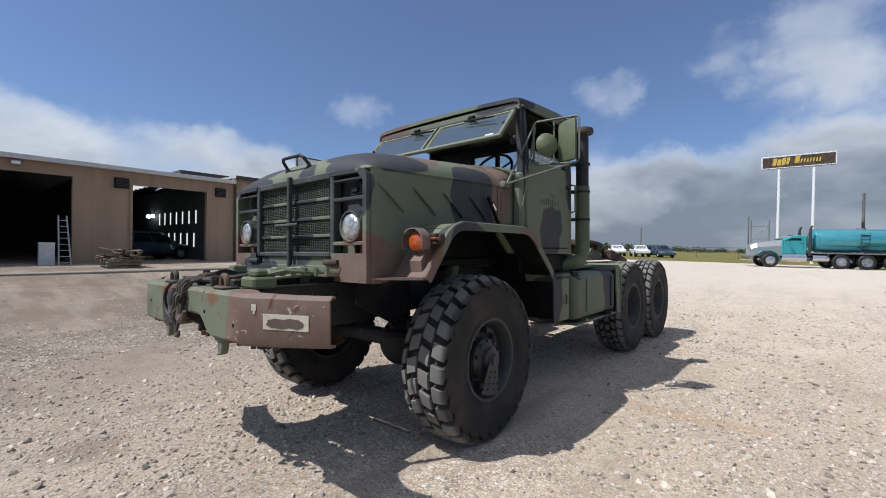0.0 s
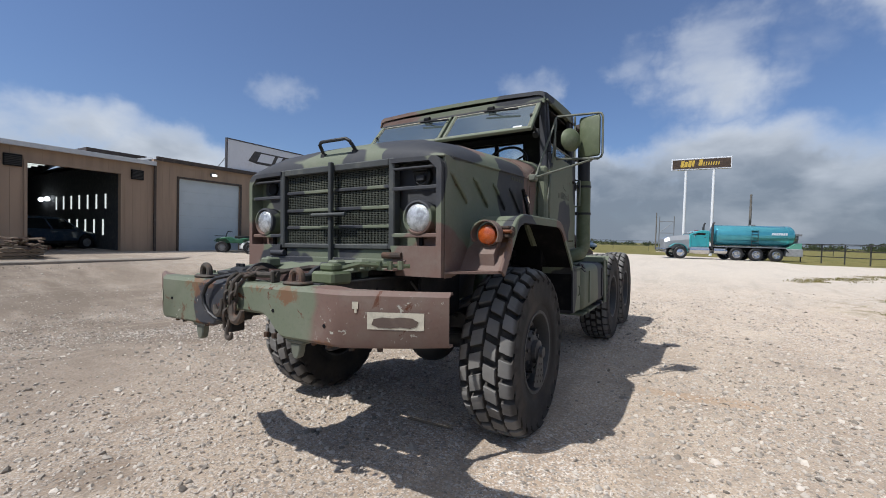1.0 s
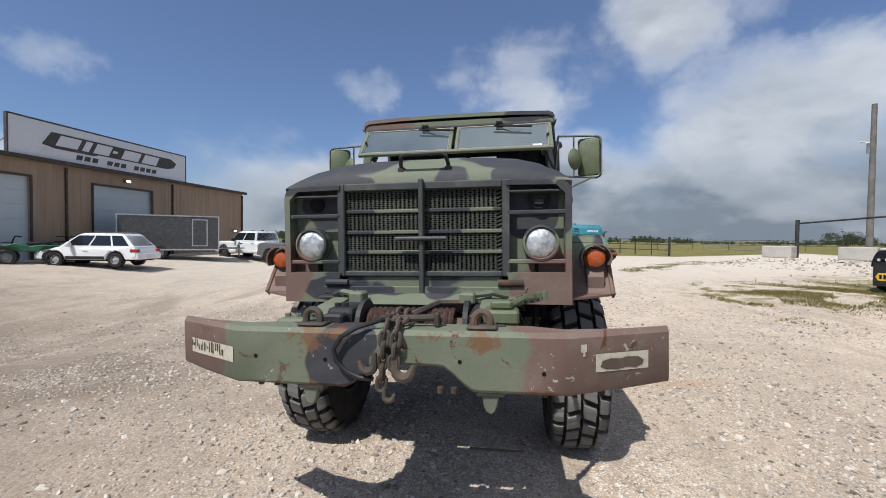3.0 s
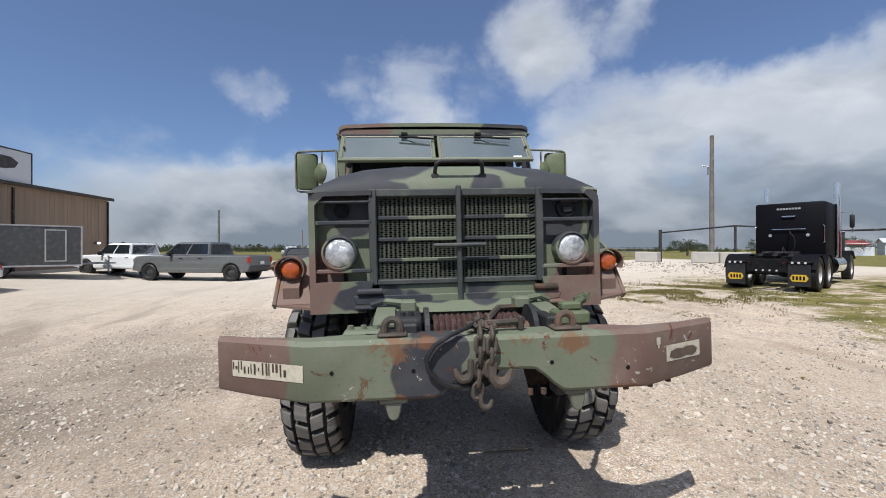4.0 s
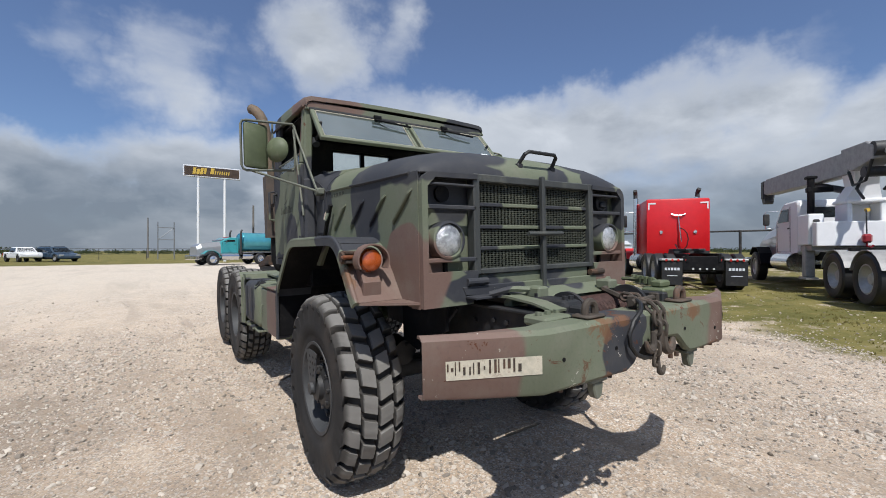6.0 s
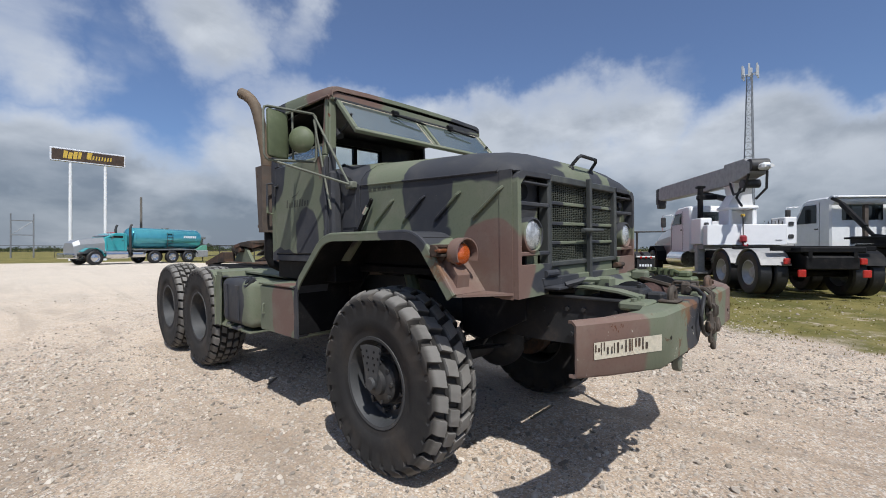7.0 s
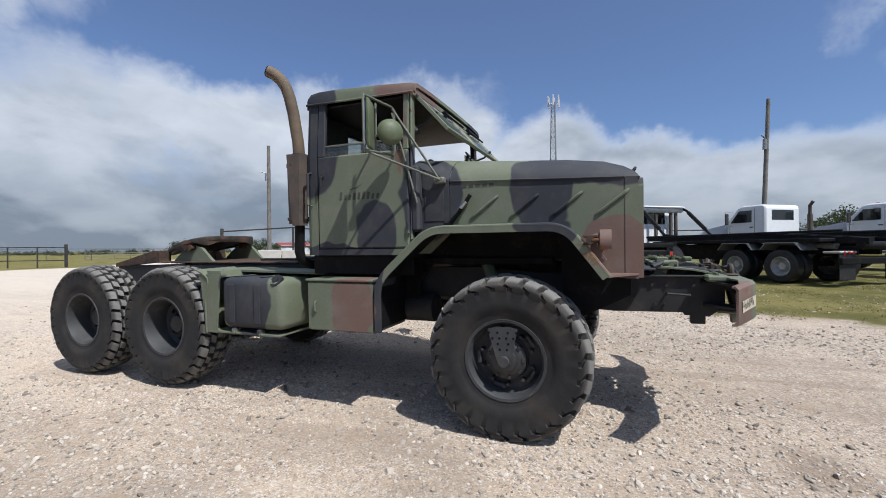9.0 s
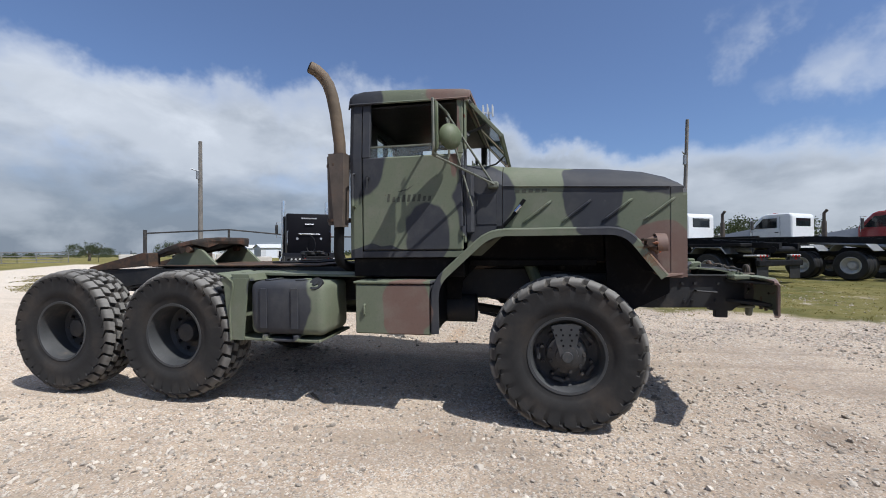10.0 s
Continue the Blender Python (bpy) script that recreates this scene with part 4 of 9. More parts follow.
def make_wheels():
    # front: shallow disc with the tyre-inflation plate
    bm = bm_new()
    lathe(bm, [(.280, -.15), (.294, -.17), (.280, -.165), (.268, -.12), (.262, .03), (.262, .085), (.268, .14), (.280, .158), (.298, .163), (.296, .171), (.276, .168), (.258, .13), (.254, .06), (.238, .042), (.160, .050), (.152, .066), (.0, .066)], 44)
    fr = part("wheel", bm, "rim_grey", TRUCK, "grey steel front wheel with wedge plate", True)
    part("tyre", tyre_mesh(.606, [(-.180, -.106), (-.094, -.005), (.005, .094), (.106, .180)], 26, .60, .14, (.5, 0, .5, 0)), "tyre_rubber", fr, "black lugged off-road tyre, dusty", True)
    bm = bm_new()
    lathe(bm, [(.150, .082), (.146, .115), (.118, .135), (.085, .142), (.082, .172), (.05, .184), (.0, .184)], 28)
    for k in range(9):
        t = 2 * math.pi * k / 9
        rod(bm, (.11, .128 * math.cos(t), .128 * math.sin(t)), (.142, .128 * math.cos(t), .128 * math.sin(t)), .014, seg=6)
    part("hub", bm, "hub_dark", fr, "", True)
    for k in range(10):
        t = 2 * math.pi * (k + .5) / 10
        bm = bm_new()
        rod(bm, (.055, .19 * math.cos(t), .19 * math.sin(t)), (.105, .19 * math.cos(t), .19 * math.sin(t)), .016, .013, 6)
        part("wheel_nut", bm, "hub_dark", fr)
    for k in range(5):
        t = 2 * math.pi * (k + .25) / 5
        bm = bm_new()
        m = Matrix.Rotation(t, 4, "X")
        box(bm, .064, .085, -.05, .05, .197, .228, .006, m=m)
        part("beadlock_clamp", bm, "rim_grey", fr)
    bm = bm_new()
    prism(bm, [(-.045, -.02), (.045, -.02), (.108, .232), (.05, .246), (-.05, .246), (-.108, .232)], "x", .186, .191)
    rod(bm, (.186, 0, 0), (.21, 0, 0), .042, .038, 16)
    pl = part("inflation_plate", bm, "rim_grey", fr, "grey perforated wedge plate")
    for row, ks in enumerate(((-1, 1), (-1, 1), (-1.5, -.5, .5, 1.5), (-1.6, -.6, .6, 1.6))):
        for k in ks:
            bm = bm_new()
            z = .085 + row * .04
            w = .016 + row * .0075
            rod(bm, (.1905, k * w * 1.6, z), (.1925, k * w * 1.6, z), .009, seg=8)
            part("perforation", bm, "black_steel", pl)
    # rear: deep dish
    bm = bm_new()
    lathe(bm, [(.280, -.15), (.294, -.17), (.268, -.12), (.263, .13), (.280, .158), (.298, .163), (.296, .171), (.276, .168), (.258, .12), (.246, -.05), (.22, -.075), (.13, -.08), (.0, -.08)], 44)
    rr = part("wheel", bm, "rim_grey", TRUCK, "grey deep-dished rear wheel", True)
    part("tyre", tyre_mesh(.606, [(-.180, -.112), (-.101, -.041), (-.030, .030), (.041, .101), (.112, .180)], 31, .7, .10, (0, .42, .1, .58, 0)), "tyre_rubber", rr, "black lugged off-road tyre, dusty", True)
    bm = bm_new()
    lathe(bm, [(.155, -.08), (.15, -.06), (.11, -.05), (.10, .0), (.085, .025), (.055, .032), (.0, .032)], 28)
    for k in range(10):
        t = 2 * math.pi * k / 10
        rod(bm, (-.07, .18 * math.cos(t), .18 * math.sin(t)), (-.035, .18 * math.cos(t), .18 * math.sin(t)), .016, seg=6)
    part("hub", bm, "hub_dark", rr, "", True)
    spots = [(1, 3.44), (-1, 3.50), (1, 4.72), (-1, 4.80)]
    fr.matrix_basis = pose(-.965, -.01, .582, 0, 0, 180) @ pose(0, 0, 0, 2, 0, 0)
    copy_thing(fr, pose(.965, -.01, .582, 167, 0, 0))
    rr.matrix_basis = pose(-.95, 3.50, .622, 0, 0, 180)
    for i, (s, y) in enumerate(spots):
        if (s, y) != (-1, 3.50):
            copy_thing(rr, pose(s * .95, y, .622, 37 * i, 0, 0 if s > 0 else 180))


make_wheels()


def make_chassis():
    for s in (-1, 1):
        bm = bm_new()
        prism(bm, [(-1.50, 1.14), (-1.50, .93), (-1.40, .85), (-1.24, .855), (-1.23, .875), (-.75, .865), (-.2, .90), (.3, .93), (5.2, .95), (5.2, 1.19), (2.0, 1.22), (.3, 1.2), (-.2, 1.16)], "x", s * .40, s * .47)
        box(bm, s * .36, s * .50, -1.50, -.80, 1.142, 1.156, .003)
        box(bm, s * .41, s * .46, -1.38, -1.28, .79, .86, .006)
        fr = part("frame_rail", bm, DARK, TRUCK, "dark steel frame rail")
        for y, z in ((-1.30, 1.08), (-1.12, 1.08), (-1.02, 1.08), (-.86, 1.06), (-.88, .96), (-1.04, .93), (-1.10, .93), (-1.28, .93)):
            bm = bm_new()
            rod(bm, (s * .468, y, z), (s * .485, y, z), .014, seg=6)
            part("bolt", bm, DARK, fr)
        bm = bm_new()
        tube(bm, [(s * .475, -1.27, 1.01), (s * .52, -1.27, 1.01), (s * .52, -1.12, 1.02), (s * .475, -1.12, 1.02)], .009, 6)
        part("grab_loop", bm, DARK, fr)
        # leaf springs
        for y0, y1, zc in ((-.62, .72, .80), (3.28, 4.75, .98)):
            bm = bm_new()
            for k in range(6):
                f = 1 - k * .14
                ym = (y0 + y1) / 2
                sheet(bm, [(ym + (t - .5) * (y1 - y0) * f, zc - .014 * k - .09 * (1 - (2 * t - 1) ** 2) * (1 if y0 < 0 else -1)) for t in (0, .15, .3, .5, .7, .85, 1)], s * .52 - .038, s * .52 + .038, .012)
            part("leaf_spring", bm, DARK, TRUCK)
    for y, z0, z1 in ((.9, .98, 1.12), (2.3, 1.0, 1.18), (3.4, 1.0, 1.18), (5.1, .98, 1.17), (-1.05, .98, 1.12)):
        bm = bm_new()
        box(bm, -.40, .40, y - .05, y + .05, z0, z1, .005)
        part("crossmember", bm, DARK, TRUCK)
    # axles
    for y, off in ((0, .24), (3.48, .0), (4.78, .0)):
        bm = bm_new()
        rod(bm, (-.86, y, .60), (.86, y, .60), .075, seg=14)
        bmesh.ops.create_icosphere(bm, subdivisions=3, radius=.2, matrix=Matrix.Translation((off, y, .60)) @ Matrix.Diagonal((.95, 1.15, 1.05, 1)))
        rod(bm, (off, y, .60), (off, y + (.42 if y < 1 else -.4), .70), .085, .055, 12)
        ax = part("axle", bm, DARK, TRUCK, "", True)
        for s in (-1, 1):
            bm = bm_new()
            lathe(bm, [(.0, -.1), (.2, -.1), (.205, .02), (.17, .06), (.0, .06)], 24, pose(s * .77, y, .60))
            part("brake_drum", bm, "rusty_steel", ax, "rusty brake drum", True)
    bm = bm_new()
    rod(bm, (.12, .42, .70), (.05, 1.6, .88), .045)
    rod(bm, (.05, 2.0, .9), (0, 2.98, .76), .05)
    box(bm, -.18, .24, 1.55, 2.05, .72, 1.12, .05)
    part("driveline", bm, DARK, TRUCK)
    # steering link and shock absorbers
    bm = bm_new()
    tube(bm, [(-.8, .24, .56), (.8, .24, .56)], .026)
    tube(bm, [(.58, -.75, .82), (.7, -.05, .68)], .024)
    part("steering_link", bm, DARK, TRUCK)
    for s in (-1, 1):
        bm = bm_new()
        rod(bm, (s * .60, .05, .66), (s * .56, .30, 1.32), .035)
        rod(bm, (s * .585, .14, .95), (s * .56, .30, 1.34), .052)
        part("shock_absorber", bm, "olive_paint", TRUCK)
    # engine, sump and gearbox seen through the wheel arches
    bm = bm_new()
    box(bm, -.34, .34, -.75, .75, 1.02, 1.62, .05)
    box(bm, -.24, .24, -.55, .6, .84, 1.04, .05)
    for k in range(5):
        rod(bm, (-.35, -.5 + k * .24, 1.2), (-.44, -.45 + k * .24, 1.42), .045)
        rod(bm, (.35, -.5 + k * .24, 1.3), (.46, -.45 + k * .24, 1.4), .04)
    part("engine", bm, DARK, TRUCK, "grimy dark engine block")
    bm = bm_new()
    tube(bm, [(-.46, -.5, 1.3), (-.5, .2, 1.32), (-.52, .7, 1.25), (-.58, 1.3, 1.22), (-.66, 1.80, 1.22)], .045)
    part("exhaust_pipe", bm, "muffler_brown", TRUCK, "", True)
    bm = bm_new()
    rod(bm, (.60, 1.35, 1.0), (.60, 2.0, 1.0), .12, seg=18)
    part("air_tank", bm, DARK, TRUCK, "", True)
    bm = bm_new()
    rod(bm, (-.52, .75, .84), (-.52, 1.05, .84), .13, seg=18)
    part("air_tank", bm, DARK, TRUCK, "", True)
    # splash panels inboard of the front wheels, coloured black for the shade in the arches
    for s in (-1, 1):
        bm = bm_new()
        prism(bm, [(-.86, 1.5), (-.86, 1.02), (-.55, .86), (-.38, .90), (-.36, 1.5)], "x", s * .66, s * .68)
        part("splash_panel", bm, "black_steel", TRUCK)
        bm = bm_new()
        prism(bm, [(-.36, 1.52), (-.36, 1.28), (.5, 1.22), (.95, 1.3), (.95, 1.52)], "x", s * .60, s * .615)
        box(bm, s * .45, s * .66, -.3, .8, 1.24, 1.30, .01)
        part("inner_wing", bm, "black_steel", TRUCK)
    # brake chambers and hoses low at the front
    for s in (-1, 1):
        bm = bm_new()
        rod(bm, (s * .62, -.28, .78), (s * .62, -.12, .80), .085, seg=16)
        tube(bm, [(s * .5, -.62, 1.1), (s * .55, -.5, .92), (s * .62, -.3, .84)], .014, 6)
        tube(bm, [(s * .55, -.78, 1.12), (s * .62, -.7, .98), (s * .66, -.58, .9), (s * .62, -.5, .82)], .013, 6)
        part("brake_chamber", bm, DARK, TRUCK)


make_chassis()


def make_bumper():
    # front face seen from above: straight middle, ends swept back
    plan = [(-1.165, -1.412), (-.73, -1.615), (-.16, -1.628), (.33, -1.624), (.75, -1.617), (1.195, -1.425)]
    def zb(x):
        return .912 - .018 * smooth(1.2 - abs(x), 0, .35)
    bm = bm_new()
    xs = [-1.165, -1.0, -.73, -.5, -.20, -.16, -.12, -.08, -.05, .0, .1, .2, .24, .28, .32, .36, .39, .6, .75, 1.0, 1.195]
    def face(x):
        for (a, b), (c, d) in zip(plan, plan[1:]):
            if a <= x <= c:
                return b + (d - b) * (x - a) / (c - a)
    rows = []
    for x in xs:
        y, lo = face(x), zb(x)
        if -.21 < x < .39:
            lo = max(lo, .894 + .105 * smooth(x, -.2, -.05) * (1 - smooth(x, .22, .38)))
        top = 1.15
        shelf = .035 + .125 * smooth(.95 - abs(x), 0, .42)
        rows.append([(x, y + .035, lo + .002), (x, y + .012, lo), (x, y, lo + .014), (x, y, top - .02), (x, y + .018, top), (x, y + shelf, top)])
    fs = loft(bm, rows)
    thick(bm, fs, .012)
    b = part("bumper", bm, CAMO, TRUCK, "bent camouflage-painted steel bumper, chipped and rusty", True)
    # painted stencil patches: one overpainted frame, one worn plate with bars
    bm = bm_new()
    def on(x, z, d=.004):
        return Vector((x, face(x) - d, z))
    def patch(bm, x0, x1, z0, z1, d=.004):
        vs = [bm.verts.new(on(x, z, d)) for x, z in ((x0, z0), (x1, z0), (x1, z1), (x0, z1))]
        bm.faces.new(vs)
    patch(bm, .866, 1.098, .985, 1.060)
    patch(bm, .803, .828, 1.072, 1.104)
    patch(bm, .812, .822, 1.055, 1.074)
    sf = part("stencil_frame", bm, "stencil_cream", b, "worn cream painted rectangle, brushed over")
    bm = bm_new()
    rim = [(x + .032, .9 + (z - .933) * .86 + .006) for x, z in ((.853, 1.05), (.862, 1.078), (.90, 1.088), (.94, 1.084), (.97, 1.09), (1.02, 1.086), (1.044, 1.068), (1.036, 1.046), (1.01, 1.034), (.97, 1.040), (.93, 1.032), (.88, 1.036))]
    bm.faces.new([bm.verts.new(on(x, z, .0065)) for x, z in rim])
    part("overpaint", bm, "faded_brown", sf)
    bm = bm_new()
    patch(bm, -1.088, -.80, .982, 1.054)
    patch(bm, -.80, -.745, .982, 1.054)
    pl = part("stencil_plate", bm, "stencil_cream", b, "worn cream painted plate with illegible dark bars")
    rnd = random.Random(3)
    x = -1.085
    while x < -.83:
        bm = bm_new()
        w = rnd.uniform(.004, .012)
        z0 = rnd.choice((1.0, 1.0, 1.015))
        patch(bm, x, x + w, z0, rnd.choice((1.045, 1.052, 1.03)), .0065)
        part("bar", bm, "rusty_steel", pl)
        x += w + rnd.uniform(.004, .014)
    for x, z in ((-.627, 1.019), (.31, 1.025), (-.288, 1.015), (.655, .985)):
        bm = bm_new()
        rod(bm, on(x, z, .003), on(x, z, -.02), .009, seg=8)
        part("bolt_hole", bm, "black_steel", b)
    # shackles on top, tow eyes below
    for x in (-.375, .40):
        bm = bm_new()
        box(bm, x - .065, x + .065, -1.595, -1.50, 1.15, 1.168, .008)
        tube(bm, [(x - .034, -1.555, 1.16), (x - .034, -1.555, 1.185)] + [(x - .034 * math.cos(radians(a)), -1.555, 1.19 + .034 * math.sin(radians(a))) for a in (25, 50, 75, 105, 130, 155)] + [(x + .034, -1.555, 1.185), (x + .034, -1.555, 1.16)], .017, 8)
        part("shackle_bracket", bm, "shackle_brown", b, "", True)
    for x in (-.375, .435):
        bm = bm_new()
        box(bm, x - .06, x + .06, -1.60, -1.46, .872, .894, .006)
        prism(bm, [(x - .036, .875), (x + .036, .875), (x + .030, .835), (x + .020, .805), (x, .795), (x - .020, .805), (x - .030, .835)], "y", -1.595, -1.555, .006)
        part("tow_eye", bm, "faded_olive", b, "worn steel tow lug")
    for x in (-.62, -.54, -.30, .22, .28, .56, .66, .78, .90):
        bm = bm_new()
        rod(bm, (x, face(x) + .03, zb(x) - .014), (x, face(x) + .03, zb(x) + .01), .013, seg=6)
        part("bolt", bm, "rusty_steel", b)
    # bracket from the rail to the bumper
    for s in (-1, 1):
        bm = bm_new()
        prism(bm, [(s * .47, -1.57), (s * .47, -1.36), (s * .52, -1.38), (s * .74, -1.555), (s * .74, -1.57)], "z", .93, .95)
        prism(bm, [(s * .47, -1.58), (s * .47, -1.34), (s * .52, -1.36), (s * .78, -1.56)], "z", 1.10, 1.115)
        part("bumper_brace", bm, DARK, b)


make_bumper()


def make_winch():
    bm = bm_new()
    rod(bm, (-.20, -1.30, 1.10), (.30, -1.30, 1.10), .05, seg=18)
    w = part("winch", bm, "drum_steel", TRUCK, "front winch with rusty red rope on its drum", True)
    bm = bm_new()
    for k in range(15):
        x = -.17 + k * .029
        tube(bm, [(x, -1.30 + .085 * math.cos(t), 1.10 + .085 * math.sin(t)) for t in (2 * math.pi * j / 14 for j in range(14))], .0155, 6, True)
    part("rope", bm, "winch_cable", w, "rusty red wire rope", True)
    for x in (-.215, .31):
        bm = bm_new()
        rod(bm, (x - .012, -1.3, 1.10), (x + .012, -1.3, 1.10), .135, seg=24)
        part("flange", bm, DARK, w)
    bm = bm_new()
    box(bm, -.38, -.235, -1.42, -1.16, 1.0, 1.21, .03, 2)
    box(bm, -.36, -.26, -1.50, -1.42, 1.08, 1.19, .01)
    part("gearbox", bm, "dark_chassis_paint", w)
    for x in (-.33, -.29):
        for y in (-1.38, -1.2):
            bm = bm_new()
            rod(bm, (x, y, 1.205), (x, y, 1.228), .016, seg=6)
            part("bolt", bm, DARK, w)
    bm = bm_new()
    box(bm, .335, .39, -1.5, -1.12, 1.0, 1.20, .008)
    part("bearing_bracket", bm, DARK, w)
    # cover plates and cross bars behind the bumper
    for s in (-1, 1):
        bm = bm_new()
        sheet(bm, [(-1.42, 1.165), (-1.30, 1.19), (-1.12, 1.205), (-.98, 1.20)], min(s * .37, s * .47), max(s * .37, s * .47), .012)
        part("horn_strap", bm, CAMO, TRUCK)
    bm = bm_new()
    box(bm, -.42, .42, -1.10, -1.035, 1.15, 1.205, .006)
    prism(bm, [(-1.16, 1.19), (-1.06, 1.235), (-1.035, 1.235), (-1.035, 1.19)], "x", -.42, .42)
    part("front_crossmember", bm, CAMO, TRUCK)
    for s in (-1, 1):
        bm = bm_new()
        tube(bm, [(s * .30, -1.16, 1.24), (s * .42, -1.10, 1.25), (s * .50, -1.02, 1.22)], .018, 6)
        box(bm, s * .26, s * .34, -1.22, -1.12, 1.20, 1.26, .01)
        part("radiator_stay", bm, CAMO, TRUCK)
    # plates added round and under the drum to close sun gaps in the truck's shadow
    for x0, x1, y0, y1, z in ((-.21, .30, -1.235, -1.095, 1.06), (-.22, -.06, -1.50, -1.36, 1.01), (.21, .33, -1.50, -1.36, 1.01), (-.40, -.22, -1.50, -1.42, 1.0)):
        bm = bm_new()
        box(bm, x0, x1, y0, y1, z - .008, z + .008, .002)
        part("gap_plate", bm, DARK, w)
    # control rod with clevis on the plate
    bm = bm_new()
    tube(bm, [(.06, -1.45, 1.185), (.16, -1.25, 1.215), (.4, -1.12, 1.20)], .016, 6)
    tube(bm, [(-.05, -1.55, 1.185), (.22, -1.52, 1.19)], .016, 8)
    for x in (.0, .2):
        box(bm, x - .012, x + .012, -1.55, -1.50, 1.15, 1.215, .006)
    part("control_rod", bm, "shackle_brown", TRUCK)
    # levers, nuts and the shifter block beside the drum
    bm = bm_new()
    box(bm, .40, .56, -1.47, -1.33, 1.15, 1.215, .012)
    box(bm, .43, .53, -1.44, -1.37, 1.215, 1.255, .010)
    tube(bm, [(.50, -1.40, 1.22), (.58, -1.30, 1.25), (.66, -1.15, 1.235), (.70, -1.02, 1.23)], .014, 6)
    for k in range(5):
        rod(bm, (.56 + .035 * k, -1.30 + .05 * k, 1.215), (.56 + .035 * k, -1.30 + .05 * k, 1.262), .017, seg=6)
    part("clutch_lever", bm, "olive_paint", TRUCK, "olive clutch lever and block beside the winch")
    bm = bm_new()
    box(bm, -.60, -.42, -1.50, -1.36, 1.12, 1.165, .012)
    for k in range(3):
        rod(bm, (-.57 + .06 * k, -1.43, 1.16), (-.57 + .06 * k, -1.43, 1.182), .015, seg=6)
    part("tie_plate", bm, CAMO, TRUCK)
    # chain with hooks hung over the bumper
    ch = thing("tow_chain", "heavy rusty chain with hooks hanging over the bumper", "chain", TRUCK.matrix_world.copy())
    strands = (
        [(.02, -1.44, 1.205), (.01, -1.53, 1.20), (.0, -1.60, 1.185), (-.005, -1.648, 1.145)] + [(-.008 - .004 * k, -1.655, 1.097 - .048 * k) for k in range(5)],
        [(.06, -1.46, 1.20), (.055, -1.54, 1.195), (.05, -1.61, 1.18), (.045, -1.65, 1.14)] + [(.04 - .004 * k, -1.657, 1.092 - .048 * k) for k in range(3)],
    )
    for path in strands:
        for i, (a, b2) in enumerate(zip(path, path[1:])):
            a, b2 = Vector(a), Vector(b2)
            d = (b2 - a).normalized()
            sd = Vector((1, 0, 0)) if i % 2 else d.cross(Vector((1, 0, 0))).normalized()
            bm = bm_new()
            c, L, w2 = (a + b2) / 2, .033, .019
            pts = [c + d * (math.copysign(L - w2, math.sin(t)) + w2 * math.sin(t)) + sd * (w2 * math.cos(t)) for t in (2 * math.pi * (j + .5) / 14 for j in range(14))]
            tube(bm, pts, .0095, 6, True)
            part("link", bm, "shackle_brown", ch, "", True)
    for x, z, f, k in ((-.05, 1.01, -1, .85), (.04, .995, 1, 1.05), (-.01, .88, 1, .6)):
        bm = bm_new()
        pts = [(x, -1.66, z + .06 * k), (x, -1.662, z)] + [(x + f * k * (.035 - .035 * math.cos(t)), -1.662, z - k * .035 * math.sin(t)) for t in (.5, 1.0, 1.6, 2.2, 2.8)] + [(x + f * k * .078, -1.662, z + .018 * k)]
        tube(bm, pts, [k * q for q in (.014, .018, .021, .023, .023, .021, .018, .010)], 8)
        part("hook", bm, "shackle_brown", ch, "", True)
    cb = thing("looped_cable", "black rubber hose looped over the bumper", "hose", TRUCK.matrix_world.copy())
    bm = bm_new()
    tube(bm, [(.05, -1.45, 1.19), (.01, -1.53, 1.20), (-.05, -1.60, 1.185), (-.13, -1.648, 1.165), (-.20, -1.655, 1.125), (-.235, -1.655, 1.07), (-.225, -1.655, 1.02), (-.18, -1.655, .975), (-.12, -1.655, .95), (-.06, -1.65, .945)], .0105, 8)
    part("hose", bm, "black_vinyl", cb, "", True)


make_winch()


